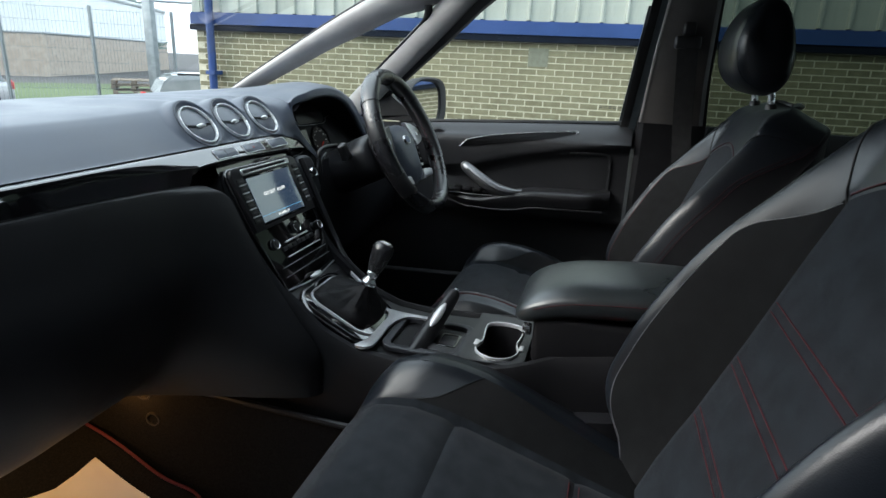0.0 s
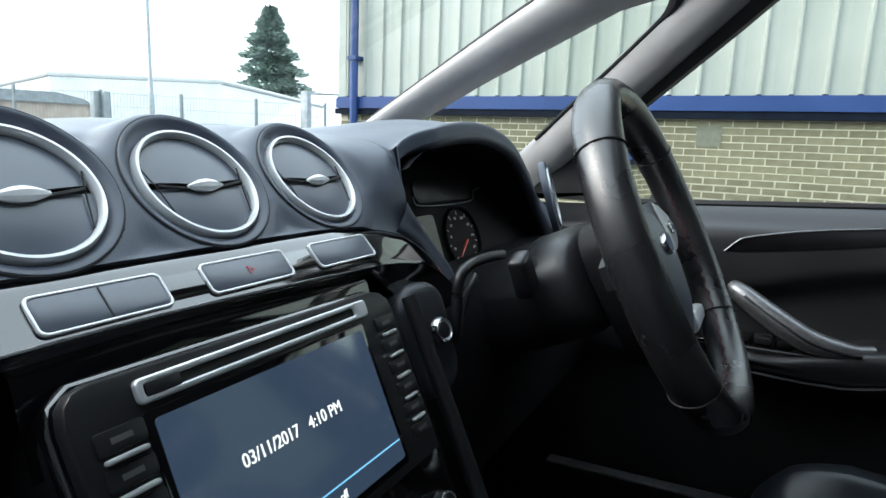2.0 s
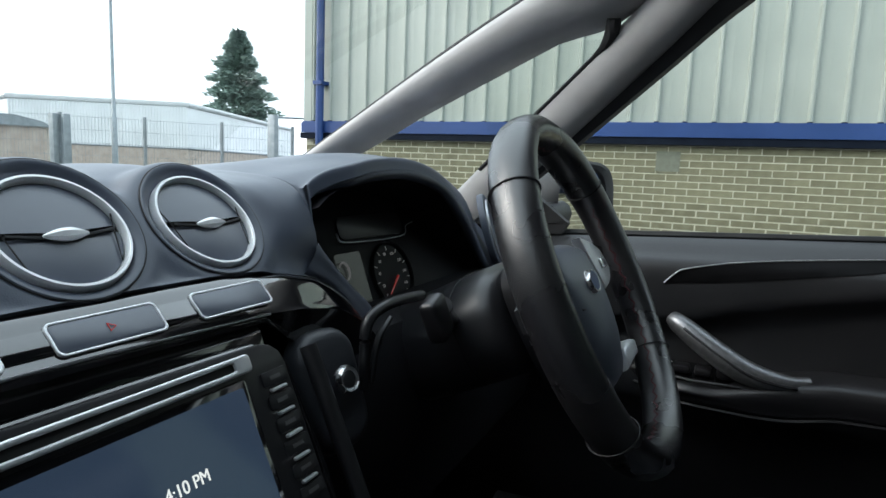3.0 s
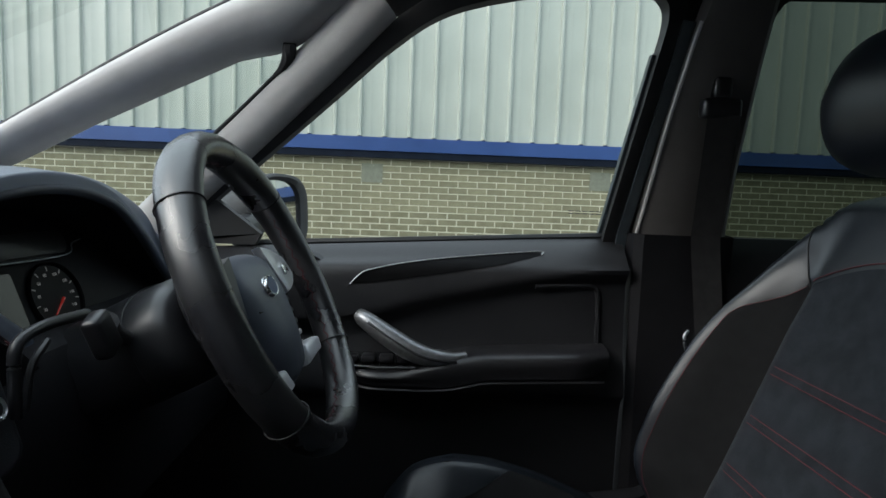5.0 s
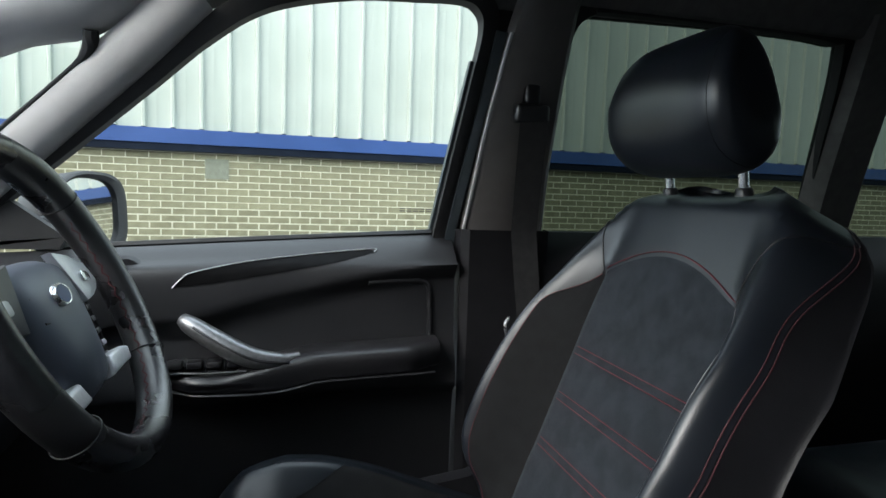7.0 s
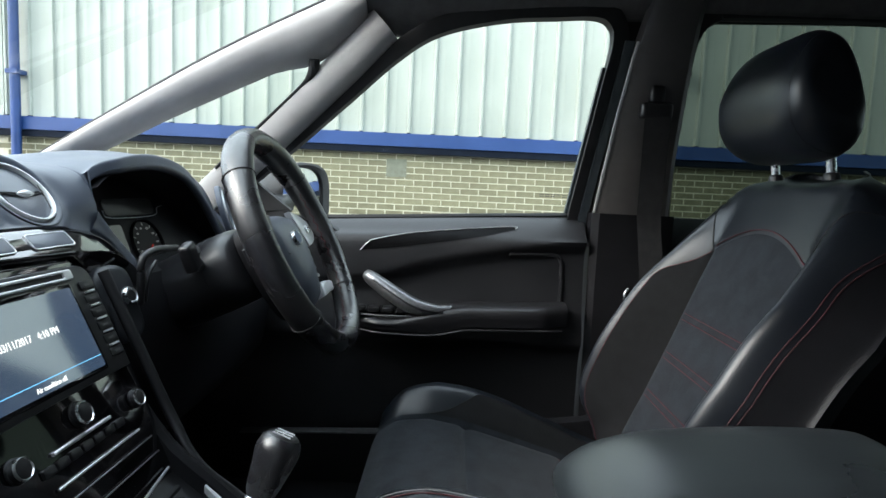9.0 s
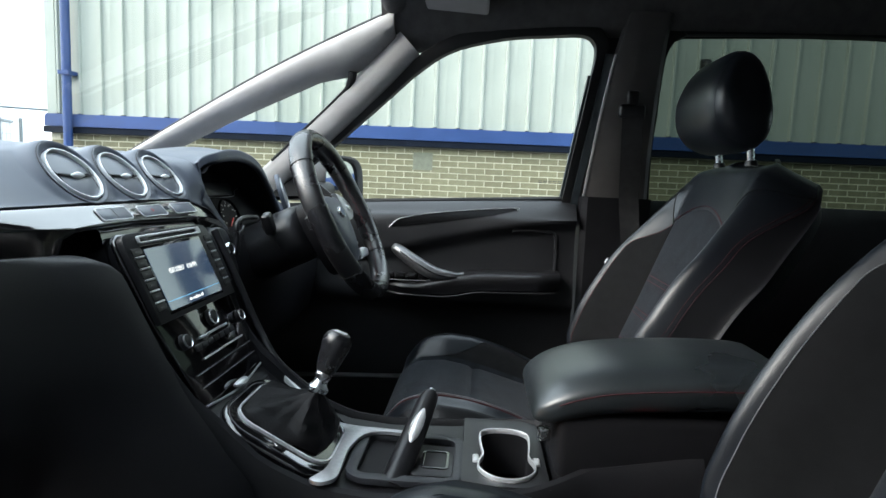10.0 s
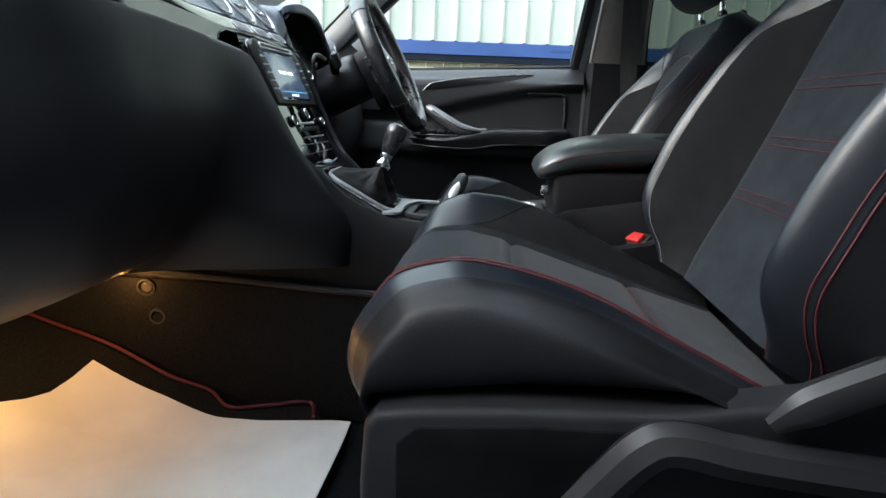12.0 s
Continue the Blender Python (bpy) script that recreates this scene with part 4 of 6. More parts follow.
for y in VENTS:
    vm = facing((VX, y, VZ), VN) @ Matrix.Diagonal((VR, VR, 1, 1))
    rws = []
    for r, f, add in ((0.0500, 1.0, -0.0040), (0.0492, 1.0, -0.0006), (0.0484, 1.0, 0.0002), (0.0474, 1.0, 0.0002), (0.0456, 0.75, 0.0), (0.0436, 0.34, -0.0002), (0.0420, 0.0, -0.0010), (0.0402, 0.0, -0.0030)):
        lift = 0.0016 * (r - 0.0402) / 0.0098
        rws.append([vm @ Vector((r * math.cos(a), r * math.sin(a) + lift, f * vent_rise(math.sin(a)) + add)) for a in [2 * math.pi * k / 72 for k in range(72)]])
    bezel = part("air_vent", grid(rws, close_v=True), DASH, dash, "round air vent")
    part("vent_groove", tube([vm @ Vector((0.0492 * math.cos(a), 0.0492 * math.sin(a) + 0.0015, vent_rise(math.sin(a)) - 0.0006)) for a in [2 * math.pi * k / 72 for k in range(72)]], 0.0005, 6, closed=True), RUBBER, bezel)
    part("vent_throat", lathe([(0.0403, -0.002), (0.0372, -0.004), (0.0345, -0.009), (0.0, -0.010)], vm, 64, caps=False), RUBBER, bezel)
    part("vent_ring", lathe([(0.0407, -0.004), (0.0404, 0.0010), (0.0395, 0.0028), (0.0380, 0.0028), (0.0368, 0.0012), (0.0366, -0.003)], vm, 64, caps=False), VENTRING, bezel, "bright chrome ring")
    for top in (1, -1):
        a0, a1 = (4, 176) if top > 0 else (184, 356)
        pts = [(0.0362 * math.cos(radians(a0 + (a1 - a0) * k / 20)), 0.0362 * math.sin(radians(a0 + (a1 - a0) * k / 20))) for k in range(21)]
        rws = []
        for f in (1.0, 0.7, 0.4, 0.0):
            cx, cy = 0, -0.004 + 0.001 * top
            rws.append([vm @ Vector((cx + (x - cx) * f, cy + (yy - cy) * f, -0.0015 + 0.0035 * (1 - f * f) * (1.0 if top > 0 else 0.75))) for x, yy in pts])
        part("vent_flap", grid(rws), FLAP, bezel)
    part("vent_slit", tube([vm @ Vector((-0.031 + 0.062 * k / 10, -0.002 - 0.0035 * math.sin(math.pi * k / 10), 0.0016)) for k in range(11)], 0.0012, 6), RUBBER, bezel)
    for q in (((-0.0350, 0.010), (-0.0315, -0.002), (-0.0270, -0.024)), ((0.0350, 0.010), (0.0315, -0.002), (0.0270, -0.024))):
        part("flap_joint", tube([vm @ Vector((a, b, -0.0004 + 0.0012 * (abs(b) < 0.02))) for a, b in q], 0.00045, 5), RUBBER, bezel)
    part("vent_tab", tube([vm @ Vector((-0.013 + 0.026 * k / 10, -0.0045, 0.0030)) for k in range(11)], [0.0004 + 0.0036 * math.sin(math.pi * (k + 0.4) / 10.8) for k in range(11)], 8), VENTRING, bezel, "chrome vent tab")

# cheek of the hood, running down between the band and the instruments
left = smooth_path([(-0.1085, 0.188, 1.0350), (-0.1075, 0.203, 1.0300), (-0.1065, 0.222, 1.0205), (-0.1055, 0.240, 1.0080), (-0.1045, 0.258, 0.9925), (-0.1035, 0.274, 0.975), (-0.102, 0.284, 0.955)], 5)
right = smooth_path([(-0.1105, 0.2120, 1.058), (-0.1090, 0.2170, 1.051), (-0.1080, 0.2270, 1.0415), (-0.1080, 0.244, 1.0270), (-0.1070, 0.266, 1.0090), (-0.1060, 0.290, 0.990), (-0.104, 0.310, 0.965)], 5)
rows = []
for a, b in zip(left, right):
    mid, out = a.lerp(b, 0.5) + Vector((0.0015, 0, 0.0005)), b - a
    rows.append([tuple(q) for q in smooth_path([a + Vector((-0.02, 0, 0.0)), a, mid, b + Vector((0.001, -0.004, 0)), b + Vector((-0.006, 0.001, -0.001)), b + Vector((-0.045, 0.006, -0.006))], 4)])
rim = smooth_path([(-0.1310, 0.2290, 1.0385), (-0.1310, 0.2150, 1.0500), (-0.1310, 0.2095, 1.062), (-0.1310, 0.2085, 1.0725)], 4) + [Vector((-0.1135 - 0.003 * abs(y - 0.40) - 0.0165 * ease(0.262, 0.213, y), y, arch(y) - 0.0035)) for y in [0.2130 + 0.394 * k / 48 for k in range(49)]]
part("hood_lip", tube(rim, [0.0035 + 0.003 * ease(0.215, 0.30, p.y) for p in rim], 10), DASH, dash, "rounded lip of the instrument hood")
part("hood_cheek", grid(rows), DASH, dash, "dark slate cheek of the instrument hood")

part("dash_core", box(-0.17, -0.128, -0.70, 0.25, 0.88, 1.03), PLASTIC, dash, "black plastic carrier behind the band")

# gloss band, silver-grey button bar
rows = []
for i in range(203):
    y = -0.74 + 0.005 * i
    back = 0.05 * ease(-0.45, -0.74, y)
    low = lerp(((-0.74, 0.992), (-0.19, 0.992), (-0.183, 1.000), (-0.175, 1.017), (-0.155, 1.0235), (-0.05, 1.0255), (0.115, 1.0205), (0.135, 1.006), (0.17, 0.986), (0.21, 0.962), (0.29, 0.940)), y)
    top = min(1.0475, lerp(PAD_LOW, y) + 0.0005)
    line = [(-0.124, top), (-0.114, top - 0.0005), (-0.1055, top - 0.0012), (-0.1005, top - 0.0035), (-0.0910, top - 0.0132), (-0.0817, top - 0.0229), (-0.0809, top - 0.0245), (-0.0807, (top - 0.028 + low) / 2), (-0.0808, low - 0.001), (-0.084, low - 0.005), (-0.12, low - 0.010)]
    steep = [(-0.124, top), (-0.112, top - 0.0003), (-0.1010, top - 0.0005), (-0.0945, top - 0.0016), (-0.0915, top - 0.0045), (-0.0898, top - 0.0105), (-0.0885, top - 0.0185), (-0.0862, (top - 0.026 + low) / 2), (-0.085, low + 0.002), (-0.089, low - 0.004), (-0.12, low - 0.010)]
    w = ease(-0.36, -0.13, y)
    line = [(a[0] + (b[0] - a[0]) * w, a[1] + (b[1] - a[1]) * w) for a, b in zip(steep, line)]
    line = [(x, max(z, low + 0.001) if k < 8 else z) for k, (x, z) in enumerate(line)]
    rows.append([(p.x - back, y, p.z) for p in smooth_path([(x, 0, z) for x, z in line], 3)])
part("gloss_band", grid(rows), PIANO, dash, "gloss black band across the dashboard")
part("band_line", tube(smooth_path([(-0.0850, -0.184, 0.985), (-0.0845, -0.183, 1.000), (-0.0840, -0.175, 1.0175), (-0.082, -0.155, 1.024), (-0.081, -0.05, 1.0265), (-0.081, 0.12, 1.0215)], 6), 0.0008, 6), DARKSILVER, dash)
part("stack_recess", grid([[(x, y, z) for x, z in ((-0.125, 1.025), (-0.108, 1.0), (-0.085, 0.93), (-0.05, 0.85), (0.0, 0.78))] for y in (-0.20, -0.15, -0.09)]), PLASTIC, dash, "gloss black recess beside the stack")
rows = []
for i in range(46):
    y = -0.115 + 0.005 * i
    low = lerp(((-0.150, 1.0225), (-0.05, 1.0235), (0.115, 1.0185)), y)
    rows.append([(-0.088, y, low - 0.002), (-0.0835, y, low - 0.0035), (-0.080, y, low - 0.008), (-0.0765, y, low - 0.020), (-0.070, y, low - 0.045)])
part("fascia", grid(rows), PIANO, dash, "gloss black fascia between band and head unit")
BN = Vector((0.714, 0, 0.700)).normalized()
bar = part("button_bar", prism(rounded(0.215, 0.014, 0.004), 0.0012, facing((-0.0913, 0.0125, 1.0342), BN), 0.0006), PIANO, dash, "gloss black button bar")
for yc, w, n in ((-0.071, 0.058, 2), (0.012, 0.058, 1), (0.096, 0.058, 1)):
    bmx = facing((-0.0906, yc, 1.0350), BN)
    b = part("dash_button", prism(rounded(w, 0.0165, 0.003), 0.0009, bmx, 0.0004), FLAP, bar, "grey push button in a chrome frame")
    part("button_frame", prism(rounded(w + 0.0030, 0.0195, 0.0038), 0.0015, bmx @ Matrix.Translation((0, 0, -0.0003)), 0.0005, hole=rounded(w, 0.0165, 0.003)), BRIGHT, b)
    if n == 2:
        part("button_split", box(-0.0004, 0.0004, -0.008, 0.008, 0.0007, 0.0012, m=bmx), RUBBER, b)
part("hazard_mark", lathe([(0.003, 0.0), (0.003, 0.0004), (0.002, 0.0004)], facing((-0.0899, 0.012, 1.0358), BN), 3, caps=False), RED, bar, "red warning triangle")

# glove box side: lower passenger dash
def glove_edge(z):
    """The panel's edge beside the stack."""
    return lerp(((0.60, 0.11), (0.70, 0.118), (0.74, 0.104), (0.772, 0.077), (0.812, 0.049), (0.835, 0.031), (0.893, 0.0), (0.93, -0.020), (0.965, -0.038), (0.985, -0.050), (1.0, -0.060)), z)


rows = []
for i in range(62):
    y = -0.735 + 0.60 * min(i, 60) / 60
    back = 0.05 * ease(-0.45, -0.74, y)
    zt = lerp(((-0.735, 1.016), (-0.45, 1.013), (-0.34, 1.0095), (-0.25, 1.0045), (-0.17, 0.998), (-0.147, 0.993), (-0.135, 0.980)), y)
    c = ease(-0.30, -0.135, y) ** 1.6
    prof = smooth_path([(-0.115, 0, zt - 0.006), (-0.083, 0, zt - 0.001), (-0.0755, 0, zt - 0.0005), (-0.0705, 0, zt - 0.0055), (-0.0560, 0, 0.955), (-0.044, 0, 0.88), (-0.062, 0, 0.79), (-0.11, 0, 0.705), (-0.19, 0, 0.655), (-0.27, 0, 0.640), (-0.55, 0, 0.67)], 5)
    r = []
    for p in prof:
        f = 1.0 if p.x > -0.22 else 0.0
        f *= ease(zt + 0.001, zt - 0.006, p.z) if p.x < -0.06 and p.z > 0.95 else 1.0
        x = p.x - back + c * (glove_edge(p.z) - p.x) * f
        r.append((x - (0.05 if i == 61 and p.z > 0.66 else 0.0), y + (0.008 if i == 61 else 0.0), p.z))
    rows.append(r)
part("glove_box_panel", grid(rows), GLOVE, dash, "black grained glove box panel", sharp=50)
part("dash_end", prism([(-0.13, 1.04), (-0.10, 0.95), (-0.10, 0.80), (-0.16, 0.68), (-0.30, 0.60), (-0.7, 0.60), (-0.8, 1.04)], 0.02, Matrix(((1, 0, 0, 0), (0, 0, 1, -0.745), (0, 1, 0, 0), (0, 0, 0, 1)))), PLASTIC, dash)

# driver's side lower dash
rows = []
for i in range(25):
    y = 0.135 + 0.60 * i / 24
    rows.append([(x, y, z) for x, z in ((-0.13, 0.985), (-0.085, 0.975), (-0.07, 0.94), (-0.06, 0.86), (-0.08, 0.76), (-0.14, 0.69), (-0.3, 0.66), (-0.5, 0.66))])
part("knee_panel", solid(grid(rows), 0.01), PLASTIC, dash, "black lower dash panel")
part("end_vent", prism(oval(0.045, 0.055), 0.01, facing((-0.125, 0.635, 1.035), (0.92, 0.25, 0.3)), 0.004), DASH, dash, "round end vent")
part("end_vent_ring", prism(oval(0.036, 0.045), 0.012, facing((-0.124, 0.635, 1.035), (0.92, 0.25, 0.3)), 0.001, hole=oval(0.0335, 0.0425)), SILVER, dash)

# instrument cluster
rows = []
for f in (0.0, 0.5, 1.0):
    ring = []
    for k in range(31):
        y = 0.212 + 0.408 * k / 30
        z = arch(y)
        yy = 0.41 + (y - 0.41) * (1 - 0.12 * f)
        ring.append((-0.112 - 0.095 * f, yy, z - 0.006 - 0.022 * f))
    rows.append(ring)
part("hood_lining", grid(rows), PLASTIC, dash, "black lining of the instrument hood")
cm = facing((-0.165, 0.40, 1.015), (0.93, -0.05, 0.35))
cluster = part("instrument_panel", prism(rounded(0.40, 0.20, 0.03), 0.004, cm @ Matrix.Translation((0, -0.01, 0)), 0.001), PLASTIC, dash, "dark instrument panel")
for k, cx in enumerate((0.010, 0.115)):
    dm = cm @ Matrix.Translation((cx, -0.019, 0.0045 - 0.004 * k)) @ Matrix.Diagonal((0.85, 0.85, 1, 1))
    dial = part("dial", lathe([(0.0, 0.0), (0.042, 0.0), (0.044, 0.003), (0.046, 0.0)], dm, 36, caps=False), PLASTIC, cluster, "round black dial with pale markings")
    if k:
        continue  # its face is dark and blank
    part("dial_ring", lathe([(0.0445, 0.0), (0.0455, 0.004), (0.0465, 0.0)], dm, 40, caps=False), SATIN, dial)
    for a in range(9):
        ang = radians(225 - 270 * a / 8)
        part("tick", box(-0.0006, 0.0006, -0.003, 0.003, 0.0006, 0.0012, m=dm @ Matrix.Rotation(ang - math.pi / 2, 4, "Z") @ Matrix.Translation((0, 0.037, 0))), DIALMARK, dial)
        if k == 0 and a < 8:
            text_part("numeral", str(20 * (a + 1)), 0.006, dm @ Matrix.Translation((0.030 * math.cos(ang - 0.35), 0.030 * math.sin(ang - 0.35), 0.001)), DIALMARK, dial)
    part("needle", tube([dm @ Vector((0.006, -0.004, 0.004)), dm @ Vector((-0.022, -0.026, 0.004))], [0.0018, 0.0006], 8), NEEDLE, dial, "red needle")
part("display_window", prism(rounded(0.125, 0.026, 0.010), 0.004, cm @ Matrix.Translation((-0.006, 0.041, 0.002)), 0.001), SATIN, cluster, "grey unlit display")
part("display_trim", tube(smooth_path([cm @ Vector(q) for q in ((-0.075, 0.036, 0.008), (-0.062, 0.025, 0.008), (0.045, 0.024, 0.008), (0.062, 0.036, 0.008), (0.080, 0.040, 0.008))], 5), 0.0008, 6), SILVER, cluster)
part("centre_display", prism(rounded(0.044, 0.065, 0.004), 0.002, cm @ Matrix.Translation((-0.064, -0.018, 0.004))), glow_material("cluster_display", (0.35, 0.4, 0.38), 0.018), cluster, "small lit centre display")

gauge = [cm @ Vector((-0.0784 + 0.0075 * math.cos(a), -0.0047 + 0.0095 * math.sin(a), 0.0085)) for a in [radians(150 - 250 * k / 16) for k in range(17)]]
part("gauge_arc", tube(gauge, [0.0004 + 0.0011 * math.sin(math.pi * (k + 0.5) / 17) for k in range(17)], 6), DIALMARK, cluster, "pale curved gauge sign")

# ---- centre stack ----
SN, SV, SC = Vector((0.906, 0, 0.423)), Vector((-0.423, 0, 0.906)), Vector((-0.038, 0.006, 0.955))
sm = facing(SC, SN)  # its x points to the driver
stack = thing("centre_stack", "gloss black centre stack with lit screen, buttons and chrome knobs", "centre stack", SC - SN * 0.05)
face = [(-0.119, 0.050), (-0.116, 0.060), (-0.107, 0.0665), (0.083, 0.0645), (0.098, 0.058), (0.108, 0.046), (0.112, -0.03), (0.106, -0.10), (0.100, -0.165), (-0.092, -0.165), (-0.104, -0.10), (-0.116, -0.04)]
part("stack_body", prism([(0.985 * x, v - 0.004) for x, v in face], 0.05, sm @ Matrix.Translation((0, 0, -0.056)), 0.004, 3), PLASTIC, stack, "black plastic stack housing")
part("stack_face", prism(face, 0.006, sm @ Matrix.Translation((0, 0, -0.010)), 0.003, 3), PIANO, stack, "gloss black panel")
unitm = sm @ Matrix.Translation((0, 0, -0.004))
radio = part("head_unit", prism([(-0.116, 0.050), (-0.1145, 0.0575), (-0.1105, 0.062), (-0.103, 0.064), (0.080, 0.062), (0.089, 0.0595), (0.095, 0.054), (0.097, 0.046), (0.096, -0.050), (-0.113, -0.050)], 0.008, unitm, 0.002), SATIN, stack, "satin black head unit")
part("screen_bezel", prism(rounded(0.150, 0.090, 0.004), 0.0085, unitm @ Matrix.Translation((-0.0135, 0.001, 0.0)), 0.001), PIANO, radio)
part("screen", prism(rounded(0.141, 0.081, 0.002), 0.0092, unitm @ Matrix.Translation((-0.0135, 0.001, 0.0))), SCREEN, radio, "lit blue display screen")
tm = unitm @ Matrix.Translation((-0.0135, 0.001, 0.0094))
text_part("date", "03/11/2017", 0.0092, tm @ Matrix.Translation((-0.020, 0.0065, 0)) @ Matrix.Diagonal((0.88, 1, 1, 1)), SCREENTEXT, radio)
text_part("clock", "4:10 PM", 0.0092, tm @ Matrix.Translation((0.019, 0.0065, 0)) @ Matrix.Diagonal((0.88, 1, 1, 1)), SCREENTEXT, radio)
text_part("status_note", "Air condition off", 0.0062, tm @ Matrix.Translation((-0.003, -0.0355, 0)) @ Matrix.Diagonal((0.9, 1, 1, 1)), SCREENTEXT, radio)
part("screen_line", box(-0.070, 0.070, -0.0297, -0.0290, 0, 0.0003, m=tm), SCREENLINE, radio)
sl = unitm @ Matrix.Translation((-0.0105, 0.0535, 0.008))
slot = part("disc_slot_frame", prism(rounded(0.156, 0.0108, 0.003), 0.003, sl, 0.0012, 3, hole=[(x - 0.0045, y) for x, y in rounded(0.140, 0.0046, 0.001)]), BRIGHT, radio, "chrome disc slot surround")
part("slot_dark", box(-0.0750, 0.0660, -0.0024, 0.0024, 0.0, 0.0012, m=sl), RUBBER, slot)
part("eject_key", box(-0.0745, -0.058, -0.0027, 0.0027, 0.001, 0.0034, 0.0006, m=sl), SATIN, slot)
for sgn, x in ((-1, -0.0985), (1, 0.0830)):
    for k in range(6):
        v = 0.0400 - 0.0143 * k
        key = part("radio_key", prism(rounded(0.021, 0.0090, 0.002), 0.0022, unitm @ Matrix.Translation((x, v, 0.007)), 0.0006), SATIN, radio)
        part("key_legend", box(-0.0045, 0.0045, -0.0012, 0.0012, 0.0022, 0.0024, m=unitm @ Matrix.Translation((x, v, 0.007))), LEGEND, key)
        if k < 5:
            part("key_bar", prism(rounded(0.0175 if sgn < 0 else 0.013, 0.0022, 0.001), 0.0040, unitm @ Matrix.Translation((x, v - 0.0072, 0.007)), 0.0008), BRIGHT, radio, "chrome bar between keys")


def knob(name, x, v, r, h, parent):
    m = sm @ Matrix.Translation((x, v, -0.003))
    k = part(name, lathe([(0.0, h + 0.0002), (r * 0.7, h), (r * 0.93, h - 0.0012), (r * 0.97, h - 0.003), (r, 0.0)], m, 32, caps=False), SATIN, parent, "chrome-edged rotary knob")
    part("knob_ring", lathe([(r * 0.80, h - 0.0004), (r * 0.86, h + 0.0006), (r * 0.93, h + 0.0002), (r * 0.97, h - 0.0014)], m, 32, caps=False), CHROME, k, "chrome ring")
    part("knob_skirt", lathe([(r * 1.0, 0.0022), (r * 1.07, 0.0016), (r * 1.09, 0.0)], m, 32, caps=False), SATIN, k)


knob("climate_knob", -0.0770, -0.0810, 0.0096, 0.0075, stack)
knob("climate_knob", 0.0845, -0.0845, 0.0088, 0.0075, stack)
knob("volume_knob", 0.0058, -0.0685, 0.0110, 0.0075, stack)
for x0, x1, v, rr, mt in ((-0.040, 0.040, -0.0858, 0.0018, BRIGHT), (-0.050, 0.070, -0.1125, 0.0013, BRIGHT), (-0.080, 0.084, -0.126, 0.0008, DARKSILVER), (-0.080, 0.084, -0.143, 0.0008, DARKSILVER)):
    part("climate_bar", tube([sm @ Vector((x0, v, -0.002)), sm @ Vector((x1, v, -0.002))], rr, 8), mt, stack)
for k in range(7):
    part("climate_key", prism(rounded(0.014, 0.008, 0.002), 0.003, sm @ Matrix.Translation((-0.05 + 0.0165 * k, -0.096, -0.004)), 0.0008), SATIN, stack)
pod = part("start_pod", prism(rounded(0.058, 0.090, 0.022), 0.02, facing((-0.072, 0.164, 0.955), (0.93, -0.12, 0.33)), 0.010, 4), PODSKIN, dash, "pod beside the column with a start button")
pm = facing((-0.0500, 0.163, 0.968), (0.93, -0.12, 0.33))
part("start_button", lathe([(0.0, 0.004), (0.007, 0.005), (0.0082, 0.004), (0.009, 0.006), (0.0105, 0.003), (0.0105, 0.0)], pm, 28, caps=False), CHROME, pod, "chrome-ringed start button")
part("start_cap", lathe([(0.0, 0.0062), (0.0060, 0.0056), (0.0068, 0.0045)], pm, 24, caps=False), SATIN, pod)
part("stack_edge", tube(smooth_path([SC + Vector((0.0, 0.126, 0)) + SV * v for v in (0.05, -0.04, -0.12)] + [(0.05, 0.116, 0.80), (0.10, 0.120, 0.757)], 6), 0.006, 10), SATIN, stack)

# ---- steering wheel and column ----
WC, WT = Vector((0.082, 0.394, 1.016)), 26.5
wn_ = Vector((math.cos(radians(WT)), 0, math.sin(radians(WT))))
wm = facing(WC, wn_)  # x to the driver's left hand or right, z towards the driver
wheel = thing("steering_wheel", "black leather steering wheel with silver spokes and red stitching", "steering wheel", WC)
RW = 0.1635
rows = []
for k in range(72):
    a = 2 * math.pi * k / 72
    grip = 1 + 0.10 * math.exp(-((math.degrees(a) % 360 - 55) / 22) ** 2) + 0.10 * math.exp(-((math.degrees(a) % 360 - 125) / 22) ** 2)
    rows.append([wm @ Vector(((RW + 0.0160 * grip * math.cos(b)) * math.cos(a), (RW + 0.0160 * grip * math.cos(b)) * math.sin(a), 0.0200 * grip * math.sin(b))) for b in [2 * math.pi * j / 14 for j in range(14)]])
rim = part("rim", grid(rows, close_u=True, close_v=True), RIM, wheel, "black leather rim, worn shiny")
for a in (38, 142, 218, 322):
    c = wm @ Vector((RW * math.cos(radians(a)), RW * math.sin(radians(a)), 0))
    e1 = (c - WC).normalized()
    part("rim_seam", tube([c + e1 * 0.0172 * math.cos(b) + wn_ * 0.0216 * math.sin(b) for b in [2 * math.pi * j / 24 for j in range(24)]], 0.0008, 5, closed=True), RUBBER, rim)
rows = [[wm @ Vector(((RW - 0.0164) * math.cos(radians(a)), (RW - 0.0164) * math.sin(radians(a)), 0.002 * (-1) ** k + z)) for z in (-0.0008, 0.0008)] for k, a in enumerate(range(0, 360, 3))]
part("rim_stitching", grid(rows, close_u=True), STITCH, rim, "red stitching along the inner rim")
hub_line = smooth_path([(x, y, 0) for x, y in ((0.0, 0.052), (0.045, 0.049), (0.070, 0.034), (0.074, 0.0), (0.064, -0.045), (0.046, -0.085), (0.022, -0.100), (0.0, -0.102), (-0.022, -0.100), (-0.046, -0.085), (-0.064, -0.045), (-0.074, 0.0), (-0.070, 0.034), (-0.045, 0.049))], 4, closed=True)
